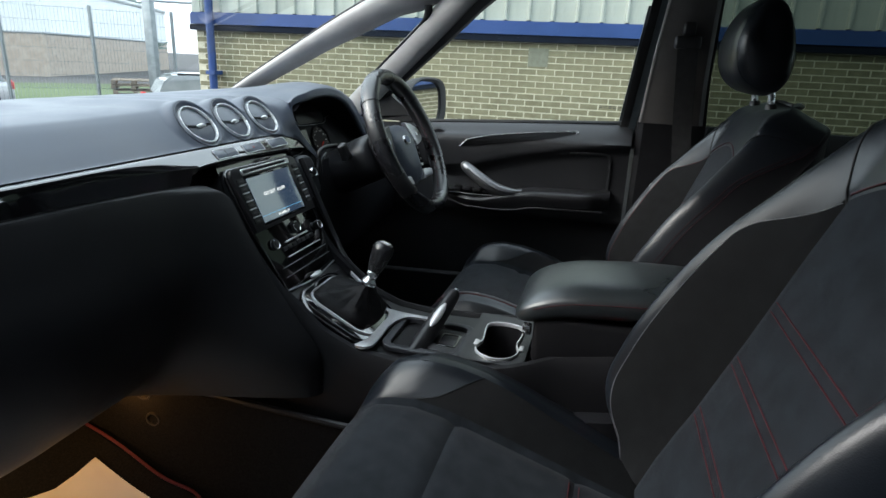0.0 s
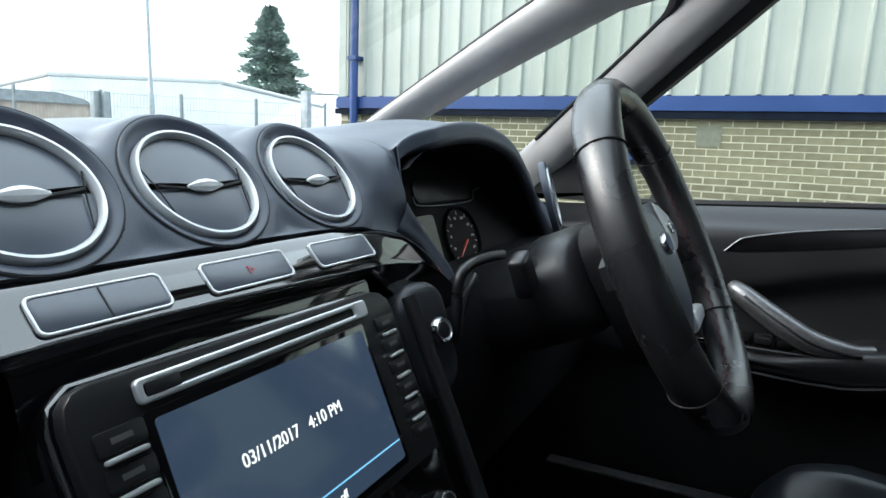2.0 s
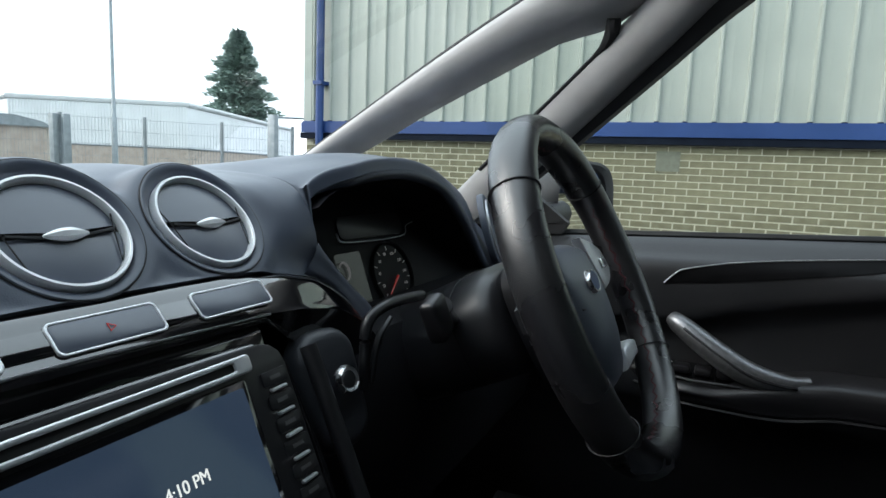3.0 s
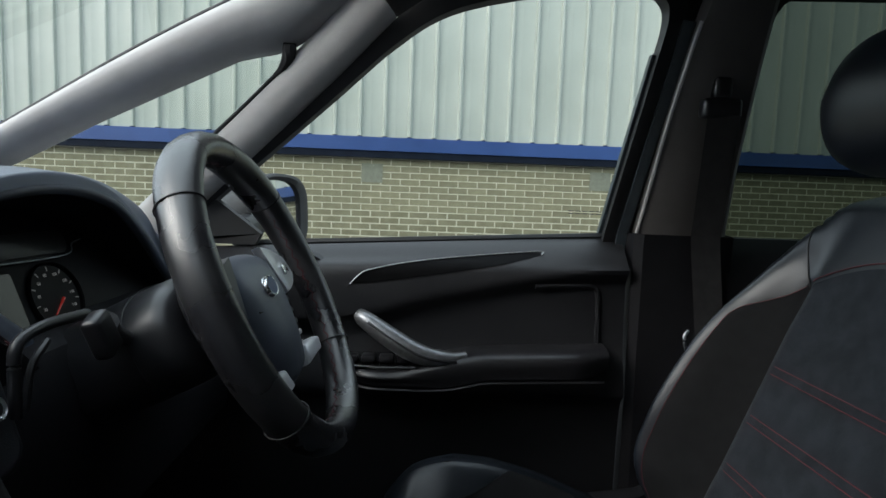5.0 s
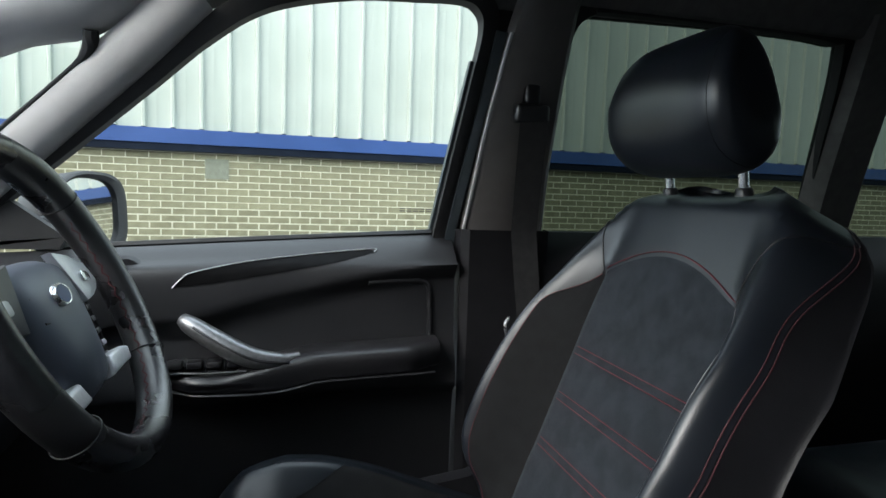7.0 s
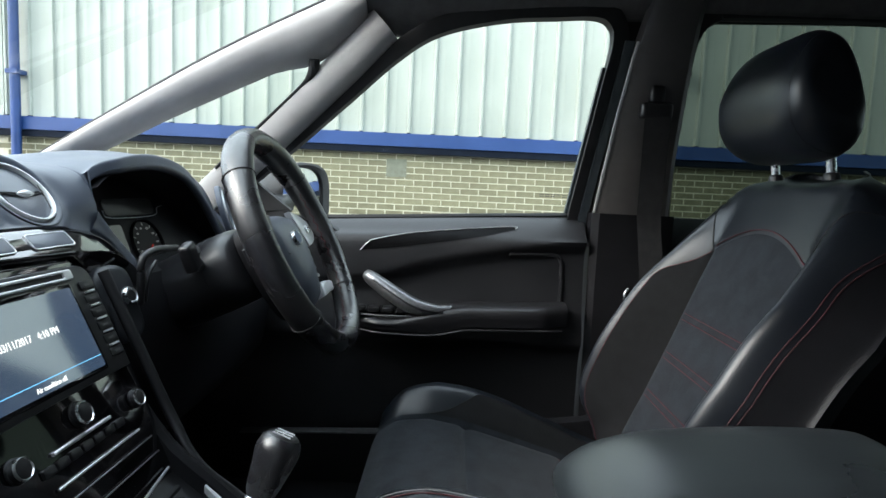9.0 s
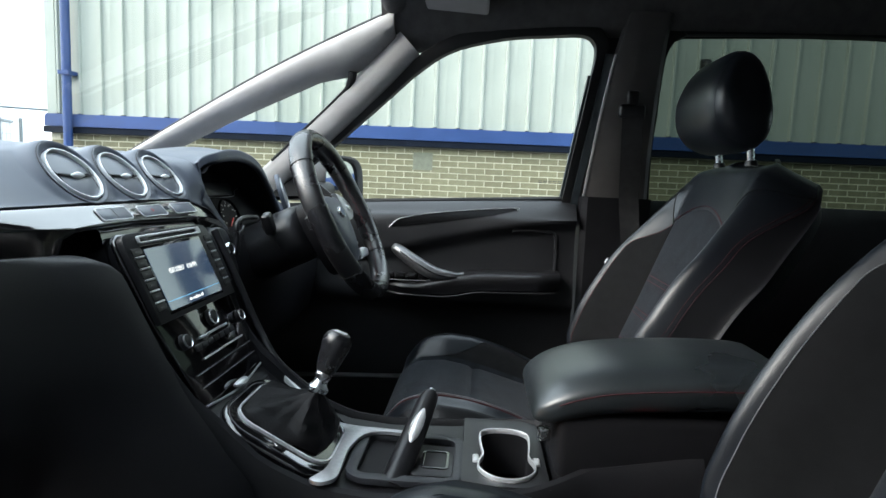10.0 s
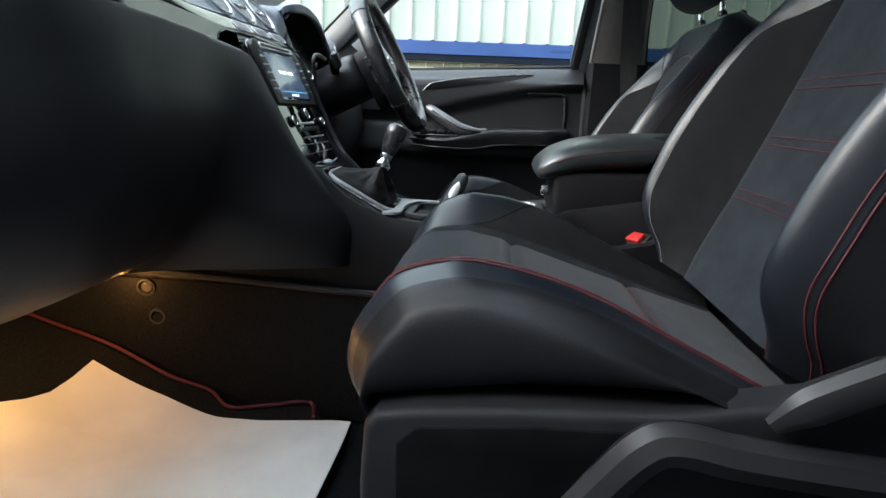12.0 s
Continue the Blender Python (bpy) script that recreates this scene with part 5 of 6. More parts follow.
part("hub_back", grid([[wm @ Vector((1.05 * q.x, q.y, h)) for q in hub_line] for h in (-0.062, -0.033)], close_v=True), PLASTIC, wheel)
rows = []
for f, h in ((1.0, -0.034), (0.985, -0.026), (0.95, -0.020), (0.85, -0.010), (0.5, -0.001), (0.0, 0.001)):
    rows.append([wm @ Vector((f * 1.07 * q.x, f * (q.y + 0.02) - 0.02, h)) for q in hub_line])
hub = part("airbag_cover", grid(rows, close_v=True), DASH, wheel, "dark rounded airbag cover")
low = [(0.052, -0.012), (0.056, -0.03), (0.043, -0.075), (0.02, -0.089), (0.0, -0.091), (-0.02, -0.089), (-0.043, -0.075), (-0.056, -0.03), (-0.052, -0.012), (-0.02, -0.018), (0.02, -0.018)]
part("cover_crease", tube(smooth_path([wm @ Vector((1.02 * x, y, -0.0065 + 0.006 * (1 - (x / 0.056) ** 2))) for x, y in low[-3:-1] + low[-1:] + low[:1]], 5), 0.0012, 6), RUBBER, hub)
part("airbag_mark", box(-0.008, 0.008, -0.002, 0.002, 0.0, 0.0006, m=wm @ Matrix.Translation((-0.046, 0.012, -0.0065))), RUBBER, hub)
bdg = wm @ Matrix.Translation((-0.006, 0.006, 0.0005)) @ Matrix.Diagonal((1, 0.66, 1, 1))
part("badge", lathe([(0.0, 0.003), (0.014, 0.003), (0.0165, 0.0035), (0.018, 0.001), (0.018, -0.003)], bdg, 32, caps=False), CHROME, hub, "oval badge")
part("badge_field", lathe([(0.0, 0.0038), (0.0145, 0.0036)], bdg, 32, caps=False), BLUE, hub, "blue oval")
for sgn in (-1, 1):
    upper = part("upper_spoke", prism([(sgn * x, y) for x, y in ((0.056, 0.030), (0.085, 0.026), (0.115, 0.020), (0.138, 0.014), (0.138, -0.006), (0.118, -0.006), (0.092, -0.010), (0.066, -0.012))][::sgn], 0.016, wm @ Matrix.Translation((0, 0, -0.034)), 0.005, 3), SATIN, wheel, "dark upper spoke with a silver face")
    part("spoke_face", prism([(sgn * x, y) for x, y in ((0.052, 0.050), (0.090, 0.042), (0.124, 0.028), (0.136, 0.004), (0.122, -0.006), (0.104, -0.011), (0.080, -0.013))][::sgn], 0.010, wm @ Matrix.Translation((0, 0, -0.0178)), 0.002), SPOKE if sgn > 0 else SATIN, upper, "silver spoke face" if sgn > 0 else "dark switch face")
    part("spoke_key", prism(rounded(0.020, 0.014, 0.004), 0.003, wm @ Matrix.Translation((sgn * 0.102, 0.014, -0.0078)), 0.001), CHROME if sgn > 0 else SILVER, upper)
    part("lower_spoke", prism([(sgn * x, y) for x, y in ((0.048, -0.074), (0.080, -0.074), (0.102, -0.077), (0.117, -0.081), (0.109, -0.097), (0.094, -0.096), (0.074, -0.096), (0.040, -0.096))][::sgn], 0.014, wm @ Matrix.Translation((0, 0, -0.022)), 0.005, 3), SPOKE, wheel, "lower spoke")
    pad_ = part("thumb_pad", prism([(sgn * x, y) for x, y in ((0.078, -0.012), (0.104, -0.012), (0.098, -0.050), (0.084, -0.076), (0.062, -0.076))][::sgn], 0.018, wm @ Matrix.Translation((0, 0, -0.036)), 0.003), PIANO, wheel, "gloss black thumb switch pad")
    for k in range(4):
        part("thumb_switch", box(-0.006, 0.006, -0.003, 0.003, 0.0, 0.003, 0.001, m=wm @ Matrix.Translation((sgn * (0.091 - 0.004 * k), -0.020 - 0.014 * k, -0.0185))), SILVER if k == 3 else SATIN, pad_)
    part("hub_trim", tube(smooth_path([wm @ Vector((sgn * x, y, h)) for x, y, h in ((0.083, 0.004, -0.022), (0.079, -0.035, -0.020), (0.067, -0.068, -0.020), (0.050, -0.096, -0.022))], 5), 0.0018, 6), SILVER, wheel, "thin bright hub edge")
col = thing("steering_column", "black steering column shroud with stalks", "steering column", (-0.05, 0.378, 0.98))
cmx = facing(WC - wn_ * 0.062, -wn_)
rows = []
for f, h in ((0.55, 0.0), (0.75, 0.001), (0.88, 0.005), (0.95, 0.012), (0.99, 0.022), (1.0, 0.05), (0.98, 0.11), (0.95, 0.17)):
    ring = []
    for j in range(40):
        b = 2 * math.pi * j / 40
        c, q = math.cos(b), math.sin(b)
        ring.append(cmx @ Vector((f * 0.098 * math.copysign(abs(c) ** 0.7, c), f * 0.056 * math.copysign(abs(q) ** 0.8, q), h)))
    rows.append(ring)
shroud = part("shroud", grid(rows, close_v=True, caps=True), SATIN, col, "black plastic column shroud")
part("shroud_split", tube(rows[5], 0.0009, 5, closed=True), RUBBER, shroud)
# indicator stalk stands up beside the shroud, the wiper stalk lies on the far side
st = part("stalk", tube(smooth_path([(-0.030, 0.300, 0.985), (-0.022, 0.262, 1.000), (-0.012, 0.236, 1.014)], 6), [0.010 + 0.002 * k / 12 for k in range(13)], 12, flat=0.8), SATIN, col, "black control stalk")
part("stalk_tip", box(-0.008, 0.008, -0.012, 0.012, -0.022, 0.014, 0.005, 3, m=pose(-0.009, 0.226, 1.010, 20, -12, 0)), SATIN, st)
base = WC - wn_ * 0.075 + Vector((0, 0.08, 0.0))
st = part("stalk", tube(smooth_path([base, base + Vector((0.01, 0.04, 0.006)), base + Vector((0.022, 0.070, 0.010))], 6), [0.008 + 0.003 * k / 12 for k in range(13)], 12, flat=0.7), SATIN, col, "black control stalk")
part("column_surround", tube(smooth_path([(-0.048, 0.186, 0.955), (-0.045, 0.182, 0.985), (-0.045, 0.183, 1.003), (-0.045, 0.194, 1.012), (-0.045, 0.224, 1.015), (-0.048, 0.278, 1.011)], 6), 0.0045, 10), SATIN, dash, "moulded edge round the steering column")
part("column_recess", tube(smooth_path([(-0.050, 0.200, 0.955), (-0.050, 0.208, 0.985), (-0.055, 0.235, 0.998)], 6), 0.003, 8), SATIN, dash)


# ---- front seats ----
SEAT_MID = ((0, 0.012), (0.08, 0.030), (0.2, 0.034), (0.31, 0.025), (0.45, 0.006), (0.6, -0.014), (0.8, -0.040), (1.0, -0.064))
SEAT_HUMP = [(p.x, p.y) for p in smooth_path([(a, b, 0) for a, b in ((0, 0.016), (0.1, 0.036), (0.22, 0.046), (0.38, 0.052), (0.5, 0.050), (0.65, 0.038), (0.86, 0.022), (1, 0.016))], 5)]


def seat(name, yc, zc, x0, label, near):
    """A front seat: cushion and backrest with raised leather bolsters, suede middle panels, red stitching and a headrest."""
    st = thing(name, label, "car seat", (0.45, yc, 0.36), group="front seats")
    x1, hw = 0.670, 0.258

    def cushion(u, v):
        """u from front to rear, v across; below zero u runs down the front face."""
        a, w = abs(v), max(0.0, -u)
        u = max(u, 0.0)
        xf = x0 + 0.006 * ease(0.40, 0.75, a) + 0.022 * ease(0.80, 1.0, a) ** 1.5
        x = xf + (x1 - xf) * u
        z = zc + lerp(SEAT_MID, u) + lerp(SEAT_HUMP, u) * ease(0.52, 0.77, a) * (1 - 0.16 * ease(0.80, 0.94, a) - 0.36 * ease(0.90, 1.02, a) ** 1.6)
        z -= 0.006 * math.exp(-(((a - 0.57) / 0.022) ** 2)) * ease(0.0, 0.1, u)
        f = max(0.0, 1 - u / 0.14)
        z -= 0.020 * (1 - math.sqrt(max(0.0, 1 - f * f)))
        if a < 0.58:  # tuck lines across the middle panel
            z -= 0.006 * math.exp(-(((u - 0.34) / 0.016) ** 2)) + 0.005 * math.exp(-(((u - 0.72) / 0.016) ** 2))
        z -= 0.085 * w
        x += -0.006 * math.sin(math.pi * min(1, w * 1.3)) + 0.026 * w * w
        return Vector((x, yc + hw * v * (0.985 + 0.02 * u - 0.02 * w * a), z))

    def flank(u, s, f):
        """The outer side of the cushion, from its edge (0) to the roll under it (1)."""
        p = cushion(u, s)
        zl = min(zc + lerp(((0.0, -0.030), (0.05, -0.027), (0.30, -0.010), (0.6, -0.001), (0.9, 0.006)), max(u, 0.0)) - 0.02 * max(0.0, -u), p.z - 0.006)
        g = lerp(((0, 0.0), (0.12, 0.005), (0.3, 0.009), (0.65, 0.008), (0.85, 0.002), (0.95, -0.005), (1.0, -0.018)), f)
        return Vector((p.x + 0.004 * f, p.y + s * g, p.z + (zl - p.z) * f))

    def thread(fn, pts, parent, mat=STITCH, r=0.0008, lift=(-0.0003, 0, 0.0007), name_="stitching"):
        part(name_, tube([p + Vector(lift) for p in smooth_path([fn(u, v) for u, v in pts], 4)], r, 5), mat, parent)

    def cap_u(w):
        """Where the leather nose of the bolster meets its matte rear panel."""
        return 0.20 + 0.20 * w ** 0.6

    us = [-1 + k / 8 for k in range(8)] + [0.12 * (1 - math.cos(math.pi * k / 20)) for k in range(10)] + [0.12 + 0.88 * k / 44 for k in range(45)]
    cu = part("cushion_panel", grid([[cushion(u, -0.59 + 1.18 * j / 40) for j in range(41)] for u in us]), SUEDE, st, "dark grey suede cushion panel")
    for u in (0.705, 0.735):
        thread(cushion, [(u, -0.52 + 1.04 * k / 12) for k in range(13)], cu)
    for s in (-1, 1):
        b = part("cushion_bolster", grid([[cushion(u, s * (0.76 + 0.155 * j / 10)) for j in range(11)] for u in us]), LEATHER, st, "black leather cushion bolster", sharp=85)
        # The side is darkened in its colour to stand for the shade on it.
        part("bolster_side", grid([[cushion(u, s * (0.915 + 0.085 * j / 6)) for j in range(7)] + [flank(u, s, f) for f in (0.06, 0.12, 0.25, 0.4, 0.55, 0.7, 0.82, 0.9, 0.95, 1.0)] for u in us]), SHADEHIDE, b, "matt black side, shade put into its colour", sharp=85)
        part("bolster_nose", grid([[cushion(-1 + i / 6, (0.59 + 0.17 * j / 10) * s) for j in range(11)] for i in range(6)] + [[cushion(cap_u(j / 10) * (1 - math.cos(math.pi * i / 32)), (0.59 + 0.17 * j / 10) * s) for j in range(11)] for i in range(17)]), LEATHER, b)
        part("bolster_inner", grid([[cushion(cap_u(j / 10) + (1 - cap_u(j / 10)) * i / 24, (0.59 + 0.17 * j / 10) * s) for j in range(11)] for i in range(25)]), CLOTH, b, "dark matte inner bolster panel")
        thread(cushion, [(cap_u(j / 8), (0.59 + 0.17 * j / 8) * s) for j in range(9)], b, RUBBER, 0.0007)
        for dv in (0.785, 0.815) if s < 0 else ():
            thread(cushion, [(k / 14, dv * s) for k in range(15)], b, GREYSTITCH if (yc > 0 and dv < 0.80) else STITCH, 0.0010)
    # base shields, levers and rails
    for s in (-1, 1):
        ys = yc + s * 0.258
        dx = x0 - 0.232
        shield = part("side_shield", prism([(0.268 + dx, 0.42), (0.260 + dx, zc - 0.10), (0.263 + dx, zc - 0.044), (0.272 + dx, zc - 0.032), (0.30 + dx, zc - 0.027), (0.375 + dx, zc - 0.020), (0.50 + dx, zc - 0.013), (0.60, zc + 0.006), (0.72, zc + 0.07), (0.78, zc + 0.03), (0.74, zc - 0.15), (0.66, 0.42)], 0.035, Matrix(((1, 0, 0, 0), (0, 0, s, ys - s * 0.020), (0, 1, 0, 0), (0, 0, 0, 1))), 0.008, 3), PLASTIC, st, "dark plastic seat side shield")
        if s == near:
            # Near-black plate, slightly proud; it stands in for the shade of a recess.
            part("recess_shade_plate", prism([(0.292, zc - 0.21), (0.290, zc - 0.055), (0.305, zc - 0.040), (0.40, zc - 0.031), (0.50, zc - 0.028), (0.47, zc - 0.06), (0.43, zc - 0.13), (0.41, zc - 0.21)], 0.004, Matrix(((1, 0, 0, 0), (0, 0, s, ys + s * 0.0135), (0, 1, 0, 0), (0, 0, 0, 1))), 0.002), INLAY, shield, "dark plate for the shade in the shield's recess")
            lev = smooth_path([(0.415, ys + s * 0.020, zc - 0.125), (0.448, ys + s * 0.026, zc - 0.070), (0.474, ys + s * 0.030, zc - 0.034), (0.496, ys + s * 0.030, zc - 0.026), (0.540, ys + s * 0.028, zc - 0.034), (0.61, ys + s * 0.024, zc - 0.042), (0.70, ys + s * 0.020, zc - 0.050)], 6)
            part("height_lever", tube(lev, 0.017, 8, flat=1.0, up=(0, 1, 0)), SATIN, shield, "dark plastic height lever")
            part("recline_lever", tube(smooth_path([(0.560, ys + s * 0.026, zc - 0.008), (0.580, ys + s * 0.032, zc + 0.012), (0.621, ys + s * 0.034, zc + 0.036), (0.70, ys + s * 0.03, zc + 0.075)], 6), [0.007 + 0.008 * min(1.0, k / 6) for k in range(19)], 8, flat=0.8, up=(0, 1, 0)), SATIN, shield, "dark plastic recline lever")
        part("rail", box(0.2, 0.8, ys - s * 0.05 - 0.02, ys - s * 0.05 + 0.02, 0.36, 0.40, 0.004), RUBBER, st)
    part("seat_base", box(0.25, 0.76, yc - 0.235, yc + 0.235, 0.40, zc - 0.085, 0.02), PLASTIC, st)

    # backrest
    hinge, lean = Vector((0.608, yc, zc - 0.005)), radians(24)
    up = Vector((math.sin(lean), 0, math.cos(lean)))
    fwd = Vector((-math.cos(lean), 0, math.sin(lean)))
    H = 0.580

    def half(u):
        return lerp(((0, 0.222), (0.07, 0.245), (0.16, 0.258), (0.4, 0.262), (0.6, 0.252), (0.8, 0.217), (0.88, 0.198), (0.93, 0.177), (0.97, 0.150), (0.99, 0.126), (1.0, 0.102)), u)

    smooth_bulge = [(p.x, p.y) for p in smooth_path([(0, 0.022, 0), (0.035, 0.040, 0), (0.08, 0.074, 0), (0.15, 0.096, 0), (0.3, 0.100, 0), (0.5, 0.080, 0), (0.68, 0.040, 0), (0.85, 0.008, 0), (1, 0.0, 0)], 5)]

    def back(u, v):
        a = abs(v)
        d = lerp(((0, -0.012), (0.2, -0.016), (0.4, -0.012), (0.6, -0.003), (0.72, 0.004), (0.8, 0.006), (1, 0.004)), u)
        bol = lerp(smooth_bulge, u)
        d += 0.95 * bol * ease(0.57, 0.82, a) - 0.007 * math.exp(-(((a - 0.585) / 0.022) ** 2)) * ease(0.76, 0.68, u)
        d -= 0.096 * ease(0.78, 1.0, a) ** 1.8
        d -= 0.075 * ease(0.88, 1.0, u) ** 2.0 * (1 - 0.85 * a * a)
        return hinge + up * (H * u - 0.018 * ease(0.6, 1.0, a) * ease(0.8, 1.0, u)) + fwd * d + Vector((0, half(u) * v, 0))

    def arch_u(v):
        """Where the leather yoke meets the suede panel: an arch across the back."""
        return 0.775 - 0.075 * (v / 0.585) ** 2

    def side_v(t):
        """The yoke's outer seam: from the end of the arch out to the shoulder."""
        return 0.585 + 0.385 * min(1.0, t / 0.72) ** 1.25

    nv = 32
    across = [-0.585 + 1.17 * j / nv for j in range(nv + 1)]
    bp = part("backrest_panel", grid([[back(arch_u(v) * i / 44, v) for v in across] for i in range(45)]), SUEDE, st, "dark grey suede backrest panel")
    rows = []
    for i in range(23):
        t = i / 22
        rows.append([back(arch_u(v) + (1 - arch_u(v)) * t, v / 0.585 * side_v(t)) for v in across])
    yoke = part("backrest_yoke", grid(rows), LEATHER, st, "broad black leather shoulder panel")
    part("yoke_stitching", tube([back(arch_u(v) + 0.012, v) + fwd * 0.0008 for v in across], 0.0010, 5), STITCH, yoke)
    for uu in (0.215, 0.235, 0.345, 0.365, 0.475, 0.495):
        part("cross_stitching", tube([back(uu, v) + fwd * 0.0007 for v in across[2:-2]], 0.0009, 5), STITCH, bp, "dark red cross stitching")

    def inner_v(u):
        return 0.585 if u <= 0.70 else side_v((u - 0.70) / 0.30)

    def edge_v(u):
        """The seam between the matte inner wall of the bolster and its leather nose."""
        return inner_v(u) + 0.180 * ease(0.73, 0.56, u)

    def rim_v(u):
        """The stitched seam where the leather nose turns into the matt side."""
        return 0.902 + 0.07 * ease(0.66, 0.95, u)

    for s in (-1, 1):
        us = [1 - (1 - k / 56) ** 1.4 for k in range(57)]
        b = part("backrest_bolster", grid([[back(u, s * (edge_v(u) + (rim_v(u) - edge_v(u)) * j / 14)) for j in range(15)] for u in us]), LEATHER, st, "black leather backrest bolster", sharp=85)
        part("backrest_side", grid([[back(u, s * (rim_v(u) + (1 - rim_v(u)) * j / 8)) for j in range(9)] for u in us]), SHADEHIDE, b, "matt black side, shade put into its colour", sharp=85)
        part("bolster_inner", grid([[back(u, s * (inner_v(u) + (edge_v(u) - inner_v(u)) * j / 12)) for j in range(13)] for u in [0.73 * k / 40 for k in range(41)]]), CLOTH, b, "dark matte inner bolster panel")
        thread(back, [(u, s * edge_v(u)) for u in [0.70 * k / 20 for k in range(21)]], b, GREYSTITCH if s * yc < 0 else STITCH, 0.0006, tuple(fwd * 0.0006))
        thread(back, [(u, s * (inner_v(u) + 0.004)) for u in [0.70 + 0.28 * k / 14 for k in range(15)]], b, RUBBER, 0.0012, tuple(fwd * 0.0002))
        for dv in (-0.008, 0.003):
            thread(back, [(u, s * (rim_v(u) + dv)) for u in [0.92 * k / 30 for k in range(31)]], b, DARKSTITCH if yc > 0 else STITCH, 0.0009, tuple(fwd * 0.0004 + Vector((0, s * 0.0006, 0))))
    # back shell
    rows = []
    for i in range(41):
        u = 1 - (1 - i / 40) ** 1.5
        e0, e1 = back(u, -1.0), back(u, 1.0)
        deep = (0.10 - 0.04 * u) * (1 - u ** 8)
        rows.append([e0.lerp(e1, k / 12) - fwd * (deep * (1 - abs(-1 + k / 6) ** 5)) for k in range(13)])
    part("back_shell", grid(rows), SHADEHIDE, st)
    # headrest
    ht = Vector((0.806, yc + 0.012, zc + 0.601))
    lean2 = radians(14)
    hu, hf = Vector((math.sin(lean2), 0, math.cos(lean2))), Vector((-math.cos(lean2), 0, math.sin(lean2)))

    def head(w, b):
        prof = max(0.0, 1 - abs(w) ** 5.0) ** (1 / 3.2)
        cz = math.copysign(abs(math.sin(b)) ** 0.72, math.sin(b))
        cx = math.copysign(abs(math.cos(b)) ** 0.85, math.cos(b))
        hgt = (0.093 if cz > 0 else 0.082) * (0.60 + 0.40 * prof) * prof ** 0.45
        thick = (0.062 if cx > 0 else 0.052) * (1 - 0.30 * max(0, cz)) * prof ** 0.6
        wide = 0.125 - 0.010 * max(0.0, cz) + 0.003 * max(0.0, -cz)
        return ht + Vector((0, wide * w, 0)) + hu * (hgt * cz) + hf * (thick * cx + 0.018 * cz)

    ws = [math.sin(radians(-89 + 178 * i / 40)) for i in range(41)]
    hr = part("headrest", grid([[head(w, 2 * math.pi * j / 48) for j in range(48)] for w in ws], close_v=True, caps=True), LEATHER, st, "rounded black leather headrest")
    for s in (-1, 1):
        part("headrest_seam", tube([head(0.83 * s, b) for b in [2 * math.pi * j / 48 for j in range(48)]], 0.0006, 5, closed=True), RUBBER, hr)
        pb = Vector((0.834, yc + s * 0.071, zc + 0.492))
        post = part("headrest_post", tube([pb, Vector((0.824, yc + s * 0.071, zc + 0.565))], 0.0065, 12), CHROME, hr, "chrome post")
        part("post_collar", lathe([(0.0, 0.010), (0.008, 0.010), (0.010, 0.008), (0.011, 0.0)], Matrix.Translation(pb) @ Matrix.Rotation(-0.13, 4, "Y"), 16, caps=False), SATIN, post)
    return st


driver_seat = seat("driver_seat", 0.418, 0.650, 0.187, "black leather and grey suede driver's seat with red stitching", 0)
passenger_seat = seat("passenger_seat", -0.418, 0.715, 0.232, "black leather and grey suede passenger seat with red stitching", -1)


# ---- centre console ----
console = thing("centre_console", "gloss black centre console with silver trims", "centre console", (0.25, 0.0, 0.36))


def console_top(x):
    return lerp(((-0.5, 0.965), (-0.06, 0.965), (-0.02, 0.878), (0.02, 0.809), (0.06, 0.777), (0.11, 0.746), (0.17, 0.728), (0.23, 0.722), (0.33, 0.726), (0.45, 0.742), (0.50, 0.755), (0.62, 0.778)), x)


def console_half(x):
    return lerp(((-0.06, 0.128), (0.05, 0.122), (0.15, 0.125), (0.3, 0.128), (0.42, 0.118), (0.50, 0.082), (0.62, 0.080)), x)


rows = []
for k in range(61):
    x = -0.50 + 1.13 * k / 60
    zt, h = console_top(x), console_half(x)
    fl_ = zt - (0.065 if 0.345 < x < 0.442 else 0.006)  # the cup holder's well
    zr = zt + lerp(((-0.06, 0.0), (0.02, 0.022), (0.06, 0.022), (0.10, 0.012), (0.17, 0.004), (0.62, 0.001)), x)  # the raised rails at either side
    half_line = ((0.01, 0.36), (0.006, zr - 0.06), (0.0, zr - 0.014), (-0.008, zr - 0.002), (-0.016, zr), (-0.022, zr - 0.006), (-0.0225, zt - 0.005), (-0.023, fl_))
    rows.append([(x, -h - dy, z) for dy, z in half_line] + [(x, h + dy, z) for dy, z in half_line[::-1]])
part("console_body", grid(rows), PLASTIC, console, "black console body")
part("tunnel_front", box(-0.55, -0.05, -0.13, 0.13, 0.36, 0.70, 0.03), CARPET, console)


def deck(outline_fn, x0, x1, off, n=20):
    rws = []
    for k in range(n + 1):
        x = x0 + (x1 - x0) * k / n
        a, b = outline_fn(x)
        rws.append([(x, a, console_top(x) + off - 0.006), (x, a, console_top(x) + off), (x, b, console_top(x) + off), (x, b, console_top(x) + off - 0.006)])
    return grid(rws, caps=True)


part("gloss_deck", deck(lambda x: (-0.100, 0.100), 0.03, 0.342, -0.003), SATIN, console, "satin black deck")
